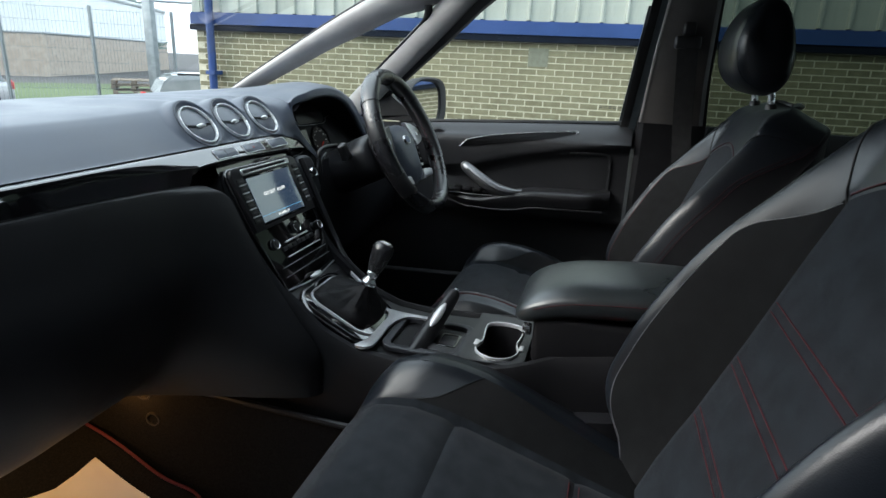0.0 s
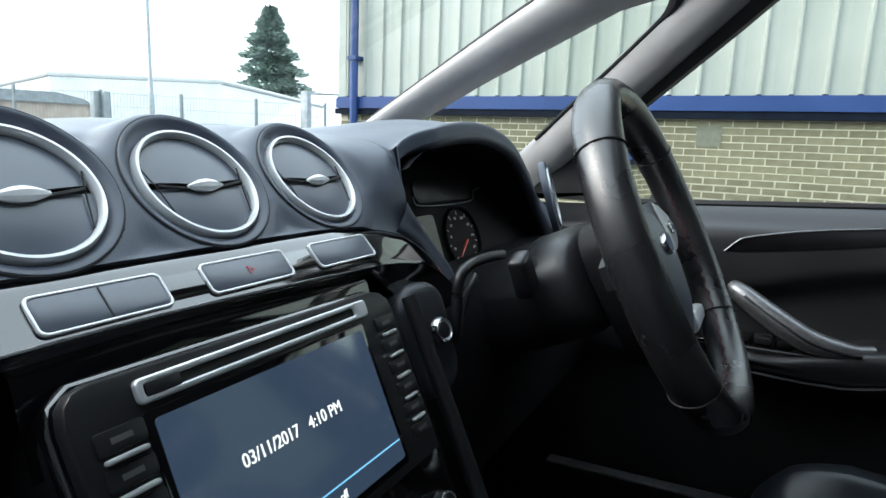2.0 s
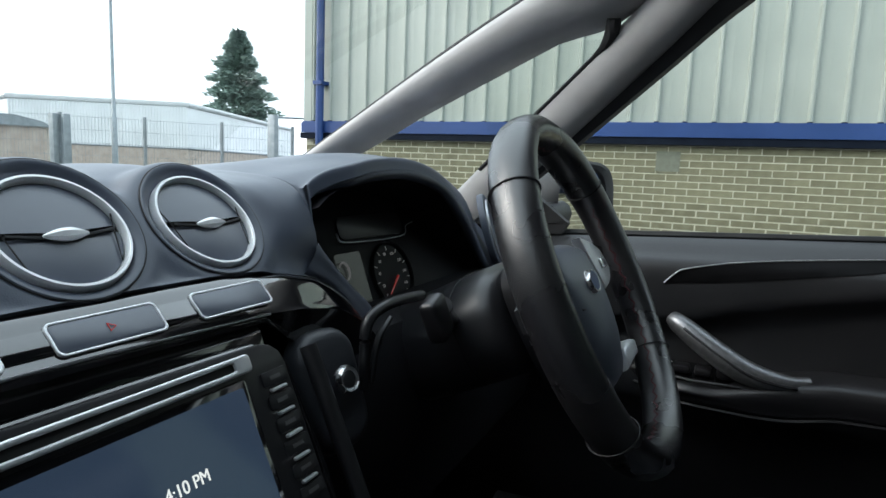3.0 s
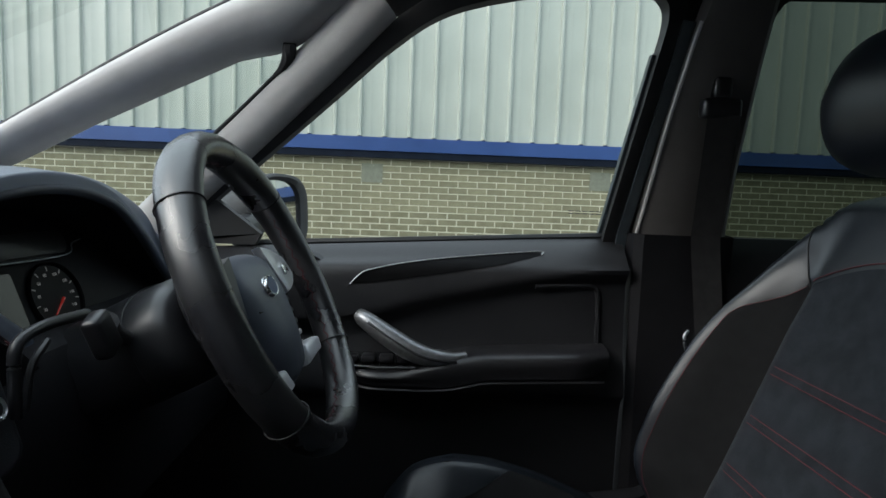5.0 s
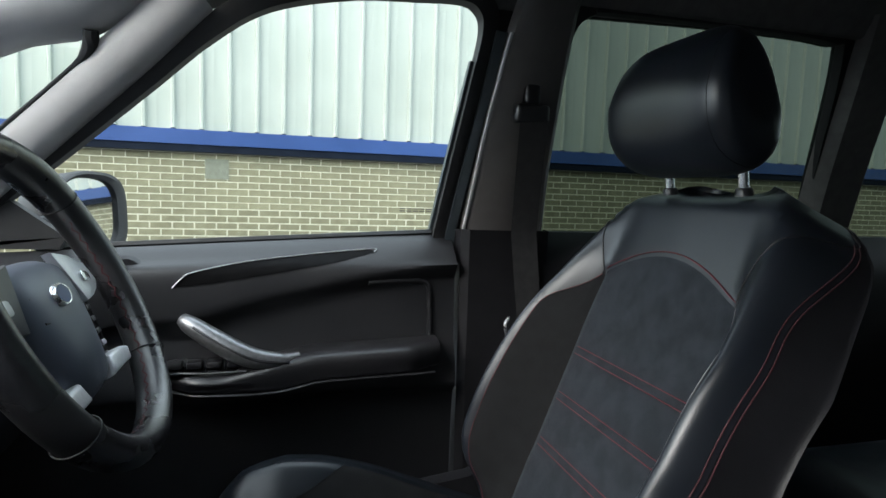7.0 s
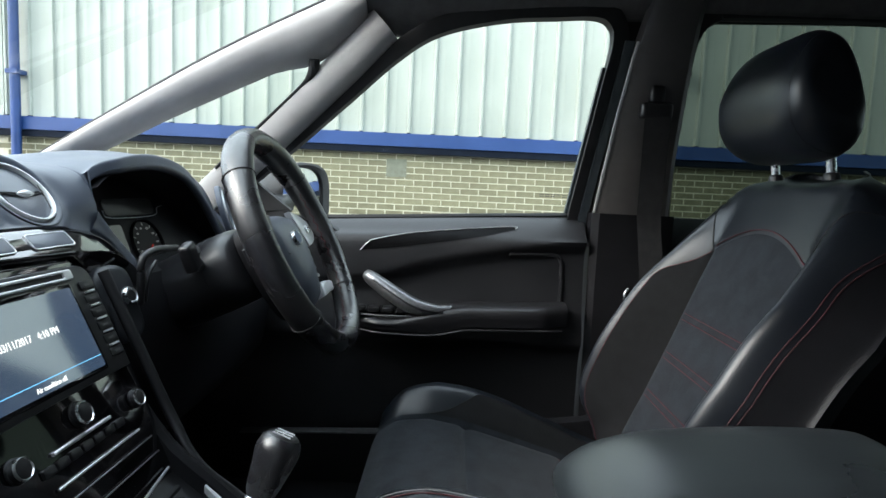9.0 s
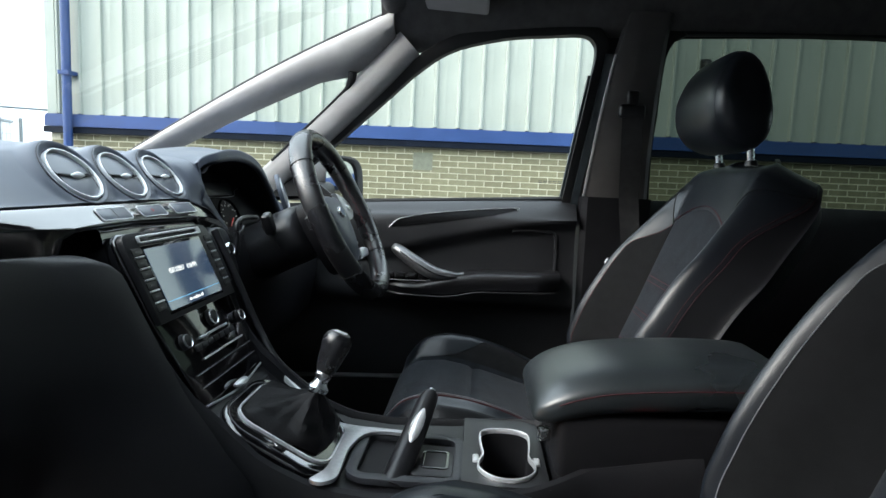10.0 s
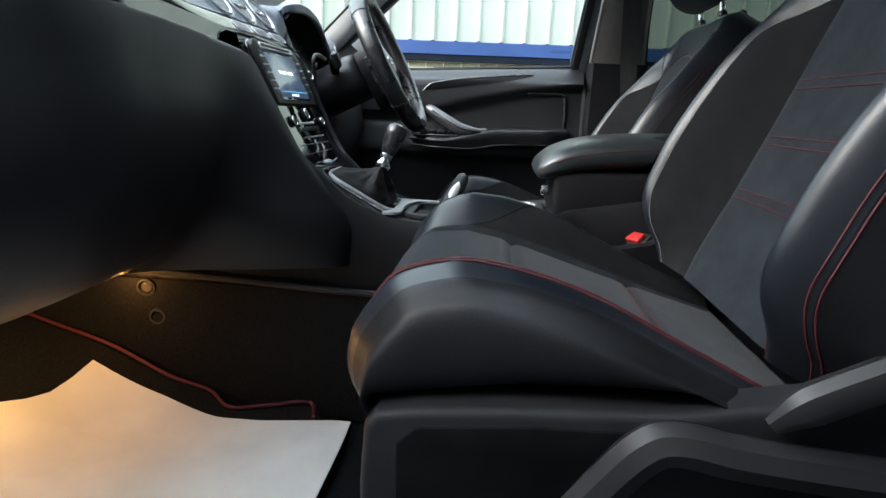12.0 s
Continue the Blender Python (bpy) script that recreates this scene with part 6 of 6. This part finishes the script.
# tray under the stack
part("tray_floor", box(-0.01, 0.045, -0.085, 0.09, 0.772, 0.790, 0.003), RUBBER, console)
part("tray_lip", tube(smooth_path([(0.030, -0.085, 0.806), (0.036, 0.0, 0.801), (0.030, 0.092, 0.806)], 6), 0.0016, 8), SILVER, console)
part("tray_catch", tube(smooth_path([(0.034, -0.012, 0.807), (0.037, 0.006, 0.807), (0.034, 0.024, 0.807)], 6), [0.002 + 0.005 * math.sin(math.pi * (k + 0.5) / 13) for k in range(13)], 8, flat=0.7), BRIGHT, console, "bright tray catch")
# gear gaiter frame
gm = facing((0.113, -0.012, 0.7585), (0.47, 0, 0.88), (-1, 0, 0))
part("gaiter_frame", prism(rounded(0.124, 0.138, 0.030), 0.005, gm @ Matrix.Translation((0, 0, 0.002)), 0.003, hole=rounded(0.117, 0.131, 0.028)), BRIGHT, console, "satin chrome gaiter frame")
part("gaiter_edge", prism(rounded(0.150, 0.158, 0.042), 0.006, gm @ Matrix.Translation((-0.004, 0, -0.002)), 0.001, hole=rounded(0.1475, 0.1555, 0.041)), DARKSILVER, console, "thin chrome line round the gear lever")
part("gaiter_skirt", prism(rounded(0.176, 0.170, 0.05), 0.012, gm @ Matrix.Translation((0, 0, -0.009)), 0.006, 3), PIANO, console, "gloss black surround of the gaiter")
# polished trim that forks round the gear lever: along the far side, across behind it, back beside the tray


def blade(line, widths, off):
    """A slim bevelled strip that lies on the console along a line of (x, y)."""
    pts = smooth_path([(x, y, 0) for x, y in line], 6)
    rws = []
    for i, p in enumerate(pts):
        d = (pts[min(len(pts) - 1, i + 1)] - pts[max(0, i - 1)]).normalized()
        sd = Vector((-d.y, d.x, 0)) * lerp(widths, i / (len(pts) - 1))
        zz = console_top(p.x) + off
        rws.append([(p.x + sd.x * f, p.y + sd.y * f, zz + h) for f, h in ((-1, -0.006), (-1, 0.0), (-0.7, 0.002), (0.7, 0.002), (1, 0.0), (1, -0.006))])
    return grid(rws, caps=True)


part("silver_trim", blade([(0.066, 0.098), (0.090, 0.090), (0.115, 0.080), (0.140, 0.069)], ((0, 0.002), (0.5, 0.004), (1, 0.006)), 0.0105), BRIGHT, console, "polished far arm of the forked trim")
fork = smooth_path([(x, y, 0) for x, y in ((0.136, 0.0765), (0.150, 0.0625), (0.1655, 0.0520), (0.182, 0.0465), (0.202, 0.0435), (0.232, 0.0420), (0.2640, 0.0370), (0.2600, 0.0300), (0.232, 0.0310), (0.214, 0.0260), (0.2032, 0.0130), (0.1965, -0.010), (0.1940, -0.0300), (0.1950, -0.065), (0.1960, -0.098), (0.1900, -0.1120), (0.1775, -0.1180), (0.1650, -0.1120), (0.1715, -0.0980), (0.1775, -0.0800), (0.1785, -0.030), (0.1775, 0.010), (0.1740, 0.0330), (0.160, 0.048), (0.140, 0.066))], 3, closed=True)
part("silver_trim", prism([(p.x, p.y) for p in fork], 0.005, Matrix.Translation((0, 0, 0.7335)), 0.0012), SILVER, console, "polished forked trim round the gear lever")
# oddments tray
tm_ = facing((0.272, -0.022, 0.7245), (0, 0, 1), (-1, 0, 0))
tray = part("oddments_tray", prism(rounded(0.138, 0.150, 0.030), 0.008, tm_, 0.003, hole=rounded(0.106, 0.118, 0.012)), PODSKIN, console, "slate oddments tray rim")
part("tray_well", box(0.208, 0.336, -0.080, 0.036, 0.716, 0.7235), PLASTIC, tray)
part("tray_lid", prism(rounded(0.086, 0.058, 0.008), 0.006, facing((0.308, -0.026, 0.7235), (0, 0, 1), (-1, 0, 0)), 0.002), SATIN, tray, "satin black raised pad")
part("tray_emboss", prism(rounded(0.050, 0.036, 0.006), 0.0015, facing((0.308, -0.026, 0.7295), (0, 0, 1), (-1, 0, 0)), 0.0006, hole=rounded(0.042, 0.028, 0.004)), PIANO, tray, "raised gloss emblem frame")
# cup holder: two lobes with a bright ring
CUP_HALF = ((-0.070, 0.0), (-0.067, 0.014), (-0.060, 0.025), (-0.048, 0.034), (-0.036, 0.037), (-0.024, 0.0355), (-0.012, 0.0315), (0.0, 0.0305), (0.015, 0.0325), (0.040, 0.0345), (0.058, 0.0345), (0.068, 0.030), (0.075, 0.020), (0.078, 0.0))
one = [(a, b) for a, b in CUP_HALF]
lobe = [(p.x, p.y) for p in smooth_path([(a, b, 0) for a, b in one + [(a, -b) for a, b in one[-2:0:-1]]], 3, closed=True)]
cmz = facing((0.399, -0.022, 0.7375), (0, 0, 1), (-1, 0, 0))
part("cup_ring", prism(lobe, 0.007, cmz, 0.002, hole=[(0.945 * x, 0.935 * y) for x, y in lobe]), BRIGHT, console, "bright cup holder ring")
part("cup_wall", grid([[cmz @ Vector((f * x, f * y, h)) for x, y in lobe] for f, h in ((0.96, 0.002), (0.94, -0.01), (0.90, -0.058))], close_v=True), PLASTIC, console, "dark cup well")
# the deck round the ring: its edge follows the ring inside and the console outside
rim_out = [(max(-0.078, min(0.118, 1.9 * x)), max(-0.050, min(0.056, 1.9 * y))) for x, y in lobe]
part("cup_deck", grid([[cmz @ Vector((x, y, h)) for x, y in line] for line, h in ((lobe, 0.002), ([(1.03 * x, 1.03 * y) for x, y in lobe], 0.0025), (rim_out, 0.0015), (rim_out, -0.02))], close_v=True), SATIN, console, "satin black deck round the cup holder")
for s in (-1, 1):
    part("cup_clip", box(-0.024, -0.004, s * 0.039 - 0.004, s * 0.039 + 0.004, 0.0, 0.005, 0.002, m=cmz), BRIGHT, console, "bright clip beside the cup ring")

# gear lever
gear = thing("gear_lever", "black leather gear lever with chrome collar and gathered gaiter", "gear lever", (0.12, 0.0, 0.75))
rows = []
base_c, top_c = Vector((0.108, 0.004, 0.765)), Vector((0.141, 0.003, 0.803))
for i in range(15):
    t = i / 14
    c = base_c.lerp(top_c, t ** 0.8)
    r = 0.056 * (1 - t) ** 1.35 + 0.012
    ring = []
    for j in range(40):
        a = 2 * math.pi * j / 40
        wr = 1 + (0.17 * math.sin(a * 5 + 2.5 * t) + 0.09 * math.sin(a * 11 + 1.0 + 4 * t)) * math.sin(math.pi * t) + 0.03 * math.sin(7 * t * math.pi)
        q = Vector((math.cos(a), math.sin(a), 0))
        sq = 1 / max(abs(q.x), abs(q.y)) ** (0.55 * (1 - t))
        ring.append(c + Vector((q.x * r * wr * sq * 0.87, q.y * r * wr * sq, -0.5 * q.x * r * wr * sq * (1 - t) * 0.87)))
    rows.append(ring)
part("gaiter", grid(rows, close_v=True), GAITER, gear, "gathered black leather gaiter")
ax = (Vector((0.165, 0.019, 0.872)) - Vector((0.141, 0.003, 0.803))).normalized()
gq = facing((0.141, 0.003, 0.800), ax, (-1, 0, 0))
part("collar", lathe([(0.010, 0.0), (0.0135, 0.002), (0.0145, 0.007), (0.0115, 0.011), (0.0095, 0.018), (0.0115, 0.021), (0.012, 0.026), (0.009, 0.03)], gq, 28, caps=True), CHROME, gear, "polished chrome collar")
kb = part("knob", lathe([(0.009, 0.026), (0.0118, 0.032), (0.0138, 0.040), (0.0160, 0.055), (0.0178, 0.066), (0.0180, 0.073), (0.0164, 0.0805), (0.0135, 0.0840), (0.0, 0.0858)], gq @ Matrix.Diagonal((1.0, 1.12, 1, 1)), 32, caps=False), RIM, gear, "black leather knob")
part("shift_plate", lathe([(0.0, 0.0866), (0.0115, 0.0856), (0.0132, 0.0840)], gq @ Matrix.Diagonal((1.0, 1.12, 1, 1)), 28, caps=False), SATIN, kb, "gloss shift pattern cap")
for sx in (-0.008, 0.0, 0.008):
    part("shift_mark", tube([gq @ Vector((sx, -0.008, 0.0865)), gq @ Vector((sx, 0.009, 0.0865))], 0.0007, 6), BRIGHT, kb)
part("shift_bar", tube([gq @ Vector((-0.008, 0, 0.0867)), gq @ Vector((0.008, 0, 0.0867))], 0.0007, 6), BRIGHT, kb)

# handbrake
hb = thing("handbrake", "black handbrake lever with silver inlay", "handbrake", (0.26, -0.085, 0.72))
b0, b1 = Vector((0.258, -0.085, 0.715)), Vector((0.292, 0.071, 0.783))
hd = (b1 - b0).normalized()
pth = [b0.lerp(b1, t) for t in (0, 0.15, 0.3, 0.45, 0.6, 0.75, 0.9, 0.97, 1.0)]
lv = part("lever", tube(smooth_path(pth, 3), [lerp(((0, 0.017), (0.3, 0.0165), (0.6, 0.015), (0.9, 0.012), (0.97, 0.010), (1, 0.004)), k / 24) for k in range(25)], 16), SATIN, hb, "black lever grip")
part("lever_inlay", tube([b0.lerp(b1, t) + Vector((0.002, -0.0135, 0.010)) for t in (0.42, 0.5, 0.6, 0.7, 0.78)], [0.002, 0.0075, 0.009, 0.007, 0.002], 12, flat=0.6), BRIGHT, lv, "satin silver inlay")
part("release_button", tube([b1 - hd * 0.002, b1 + hd * 0.007], 0.0045, 12), CHROME, lv, "chrome release button")

# armrest
arm = thing("armrest_bin", "black padded armrest bin between the front seats", "armrest bin", (0.53, 0.0, 0.74))
rows = []
ARM_TOP = [(p.x, p.y) for p in smooth_path([(a, b, 0) for a, b in ((0.424, 0.815), (0.430, 0.833), (0.450, 0.852), (0.480, 0.866), (0.520, 0.876), (0.58, 0.883), (0.65, 0.887), (0.72, 0.886), (0.735, 0.875))], 6)]
ARM_LOW = [(p.x, p.y) for p in smooth_path([(a, b, 0) for a, b in ((0.424, 0.815), (0.430, 0.803), (0.448, 0.801), (0.480, 0.809), (0.520, 0.817), (0.62, 0.826), (0.72, 0.832), (0.735, 0.845))], 6)]
for i in range(45):
    t = i / 44
    x = 0.4245 + 0.31 * t ** 1.3
    zt, zb = lerp(ARM_TOP, x), lerp(ARM_LOW, x)
    hwid = 0.099 * (0.70 + 0.30 * (1 - (1 - min(1.0, t / 0.30)) ** 2.4) ** 0.5)
    ring = []
    for j in range(40):
        a = 2 * math.pi * j / 40
        cy = math.copysign(abs(math.cos(a)) ** 0.45, math.cos(a))
        cz = math.copysign(abs(math.sin(a)) ** 0.62, math.sin(a))
        ring.append((x, 0.018 + hwid * cy, (zt + zb) / 2 + (zt - zb) / 2 * cz * (1.0 if cz < 0 else 1.0 - 0.22 * abs(cy) ** 3)))
    rows.append(ring)
pad = part("armrest_pad", grid(rows, close_v=True, caps=True), ARMHIDE, arm, "black leather padded lid")
part("armrest_stitching", tube([(x, 0.018 - 0.0985, lerp(ARM_LOW, x) + 0.60 * (lerp(ARM_TOP, x) - lerp(ARM_LOW, x))) for x in [0.455 + 0.26 * k / 20 for k in range(21)]], 0.0008, 5), STITCH, pad, "dark red seam along the pad")
part("armrest_box", box(0.456, 0.73, -0.072, 0.112, 0.735, 0.822, 0.012, 3), PLASTIC, arm, "black plastic armrest box")
part("armrest_catch", box(0.437, 0.452, -0.045, -0.030, 0.772, 0.790, 0.003), CHROME, arm)

# ---- belts and small things ----
buckle = thing("seat_belt_buckle", "black belt buckle with red release button beside the passenger seat", "seat belt buckle", (0.60, -0.115, 0.66))
bkm = facing((0.594, -0.090, 0.717), (-0.62, -0.25, 0.74), (0.3, -0.9, 0.2))
part("buckle_body", box(-0.017, 0.017, -0.030, 0.030, -0.075, -0.005, 0.005, m=bkm), RUBBER, buckle)
part("release_button", box(-0.010, 0.010, -0.022, 0.022, -0.008, 0.003, 0.003, m=bkm), RED, buckle, "red release button")
buckle2 = thing("seat_belt_buckle", "black belt buckle with red release button beside the driver's seat", "seat belt buckle", (0.62, 0.135, 0.62))
bk2 = facing((0.60, 0.142, 0.66), (-0.45, 0.2, 0.88), (0, 1, 0))
part("buckle_body", box(-0.017, 0.017, -0.030, 0.030, -0.075, -0.005, 0.005, m=bk2), RUBBER, buckle2)
part("release_button", box(-0.0135, 0.0135, -0.026, 0.026, -0.008, 0.003, 0.003, m=bk2), RED, buckle2, "red release button")

belt = thing("seat_belt", "black seat belt hanging from the middle pillar", "seat belt", (0.72, 0.74, 0.9))
part("webbing", grid([[(x - 0.022, side(x, z, 1, 0.070).y, z), (x + 0.026, side(x, z, 1, 0.078).y, z)] for x, z in [(0.700 + 0.100 * k / 20, 1.262 - 0.80 * k / 20) for k in range(21)]]), WEB, belt, "black belt webbing")
gd = side(0.700, 1.272, 1, 0.060)
guide = part("belt_guide", box(gd.x - 0.030, gd.x + 0.032, gd.y - 0.012, gd.y + 0.016, gd.z - 0.014, gd.z + 0.018, 0.008, 3), SATIN, belt, "black belt guide")
part("guide_cap", box(gd.x - 0.014, gd.x + 0.016, gd.y - 0.008, gd.y + 0.02, gd.z + 0.016, gd.z + 0.052, 0.008, 3), SATIN, guide)
tg = Vector((0.668, 0.680, 0.905))
part("belt_tongue", tube(smooth_path([tg + Vector((0, 0, 0.018)), tg + Vector((-0.008, -0.004, 0.006)), tg + Vector((-0.004, -0.006, -0.014))], 5), 0.0028, 8), CHROME, belt, "bright belt tongue")

def carpet_z(x, y):
    """The passenger footwell's carpet: rising to the bulkhead and up the side of the tunnel."""
    b = 0.385 + 0.12 * ease(-0.20, -0.60, x)
    e = lerp(((-0.6, 0.56), (-0.41, 0.505), (-0.31, 0.483), (-0.209, 0.445), (-0.1, 0.405), (0, 0.395), (0.2, 0.395)), x)
    return b + (e - b) * ease(-0.30, -0.17, y)


paper = thing("floor_mat", "white paper mat lying on the passenger footwell carpet", "paper mat", (-0.15, -0.35, 0.40))
rows = []
for i in range(29):
    a = i / 28
    right = lerp(((0, -0.215), (0.31, -0.229), (0.55, -0.249), (0.68, -0.244), (0.95, -0.220), (1, -0.221)), a)
    r = []
    for k in range(17):
        y = right + (-0.70 - right) * k / 16
        x = max(-0.50, -0.312 - 0.57 * (-0.214 - y))
        x += (0.14 - x) * a
        r.append((x, y, carpet_z(x, y) + 0.006 + 0.004 * math.sin(7 * x + 5 * y) ** 2))
    rows.append(r)
part("paper_sheet", solid(grid(rows), 0.002), PAPER, paper, "white paper sheet")
carpet_mat = thing("carpet_mat", "black carpet mat with dark red edging in the passenger footwell", "floor mat", (-0.2, -0.3, 0.37))
edge_pts = [(-0.52, -0.165), (-0.416, -0.167), (-0.299, -0.179), (-0.192, -0.190), (-0.122, -0.186), (-0.074, -0.213), (-0.018, -0.194), (0.040, -0.168), (0.062, -0.178), (0.074, -0.216)]
part("carpet", solid(grid([[(x, lerp(edge_pts, x) + (-0.71 - lerp(edge_pts, x)) * k / 12, carpet_z(x, lerp(edge_pts, x) + (-0.71 - lerp(edge_pts, x)) * k / 12) - 0.002) for k in range(13)] for x in [-0.55 + 0.69 * k / 16 for k in range(17)]]), 0.008), CARPET, carpet_mat)
part("mat_edging", tube(smooth_path([(x, y, carpet_z(x, y) + 0.003) for x, y in edge_pts], 6), 0.0032, 6), REDCORD, carpet_mat, "dark red edging")
tside = thing("tunnel_side_trim", "black carpeted tunnel side in the passenger footwell", "trim panel", (-0.1, -0.14, 0.36))
part("tunnel_trim", grid([[(x, -0.150 - 0.02 * ease(0.62, 0.40, z), z) for x in (-0.55, -0.28, -0.1, 0.1, 0.25, 0.6)] for z in (0.37, 0.45, 0.55, 0.60)]), CARPET, tside)
part("trim_lip", tube(smooth_path([(-0.284, -0.152, 0.618), (-0.11, -0.152, 0.611), (0.14, -0.152, 0.602), (0.4, -0.152, 0.60)], 6), 0.006, 8), SATIN, tside)
foot = thing("footwell_lamp", "small glowing amber footwell lamp", "lamp", (-0.245, -0.15, 0.585))
part("lamp_bezel", lathe([(0.0, -0.004), (0.011, -0.004), (0.013, 0.002), (0.016, 0.002), (0.017, -0.003)], facing((-0.245, -0.154, 0.585), (0.1, -1, -0.1)), 20, caps=False), SATIN, foot)
part("lamp_lens", lathe([(0.0, 0.003), (0.008, 0.001), (0.010, -0.003)], facing((-0.245, -0.154, 0.585), (0.1, -1, -0.1)), 16, caps=False), LENSGLOW, foot)
part("trim_grommet", lathe([(0.0, -0.003), (0.009, -0.003), (0.011, 0.001), (0.014, 0.001), (0.015, -0.003)], facing((-0.226, -0.158, 0.533), (0.1, -1, 0.0)), 20, caps=False), SATIN, tside, "dark round trim clip")
fl = new("footwell_light", bpy.data.lights.new("footwell_light", "POINT"))
fl.data.energy, fl.data.color, fl.data.shadow_soft_size = 0.36, (1.0, 0.55, 0.18), 0.02
fl.location = (-0.37, -0.42, 0.600)
bulb = new("footwell_bulb", bpy.data.lights.new("footwell_bulb", "POINT"))
bulb.data.energy, bulb.data.color, bulb.data.shadow_soft_size = 0.11, (1.0, 0.45, 0.12), 0.012
bulb.location = (-0.262, -0.190, 0.606)

# sun visor
visor = thing("sun_visor", "grey sun visor folded up against the headliner", "sun visor", (0.22, 0.40, 1.50))
part("visor_board", box(-0.07, 0.07, -0.19, 0.19, -0.008, 0.008, 0.007, 3, m=pose(0.280, 0.43, 1.475, 0, 4, 0)), PILLAR, visor)

# rear bench
rear = thing("rear_seat", "black rear seat behind the front seats", "car seat", (1.45, 0.0, 0.36))
for yy in (-0.45, 0.0, 0.45):
    part("rear_cushion", box(1.25, 1.72, yy - 0.215, yy + 0.215, 0.50, 0.66, 0.05, 4), LEATHER, rear)
    part("rear_backrest", box(-0.06, 0.06, yy - 0.215, yy + 0.215, 0.0, 0.60, 0.045, 4, m=pose(1.72, 0, 0.60, 0, 22, 0)), LEATHER, rear)

# pale edge of the driver's sill, seen past the seat
sill_trim = thing("sill_trim", "thin grey trim strip along the driver's sill", "sill trim", (0.06, 0.74, 0.56), kind="structure")
part("trim_strip", box(-0.10, 0.22, 0.735, 0.760, 0.563, 0.568, 0.002, m=pose(0, 0, 0, 0, -2.6, 0)), DARKSILVER, sill_trim)


# ---- brick courses: the nearest stretch as single bricks, the rest joined ----
def brick_mesh(w):
    bm = box(-w / 2, w / 2, -0.012, 0.012, -0.0315, 0.0315, 0.003, 1)
    me = bpy.data.meshes.new("brick")
    bm.to_mesh(me)
    bm.free()
    me.materials.append(BRICK)
    return me


full = brick_mesh(0.213)
turn = WALL.to_3x3().to_4x4()
rest_v, rest_f = [], []
count = 0
for row in range(20):
    z = BAND0 - 0.075 + 0.028 - COURSE * row
    u = U0 + (0.1125 if row % 2 else 0.0) + 0.115
    while u < U1 - 0.12:
        near_one = z > 0.86 and -1.75 < u < 2.9
        if near_one and count < 300:
            b = new("brick", full)
            b.parent = brick_wall
            b.matrix_basis = Matrix.Translation(wp(u, 0.0 + random.uniform(-0.0015, 0.0015), z)) @ turn
            count += 1
        elif z > 0.3:
            k = len(rest_v)
            for du, dz in ((-0.1065, -0.0315), (0.1065, -0.0315), (0.1065, 0.0315), (-0.1065, 0.0315)):
                rest_v += [wp(u + du, 0.0, z + dz), wp(u + du * 0.97, 0.012, z + dz * 0.93)]
            rest_f += [(k + 1, k + 3, k + 5, k + 7)] + [(k + 2 * i, k + (2 * i + 2) % 8, k + (2 * i + 3) % 8, k + 2 * i + 1) for i in range(4)]
        u += STRETCH
me = bpy.data.meshes.new("brickwork")
me.from_pydata(rest_v, [], rest_f)
me.materials.append(BRICK)
bw = new("brickwork", me)
bw.parent = brick_wall
tagged(bw, kind="stuff")
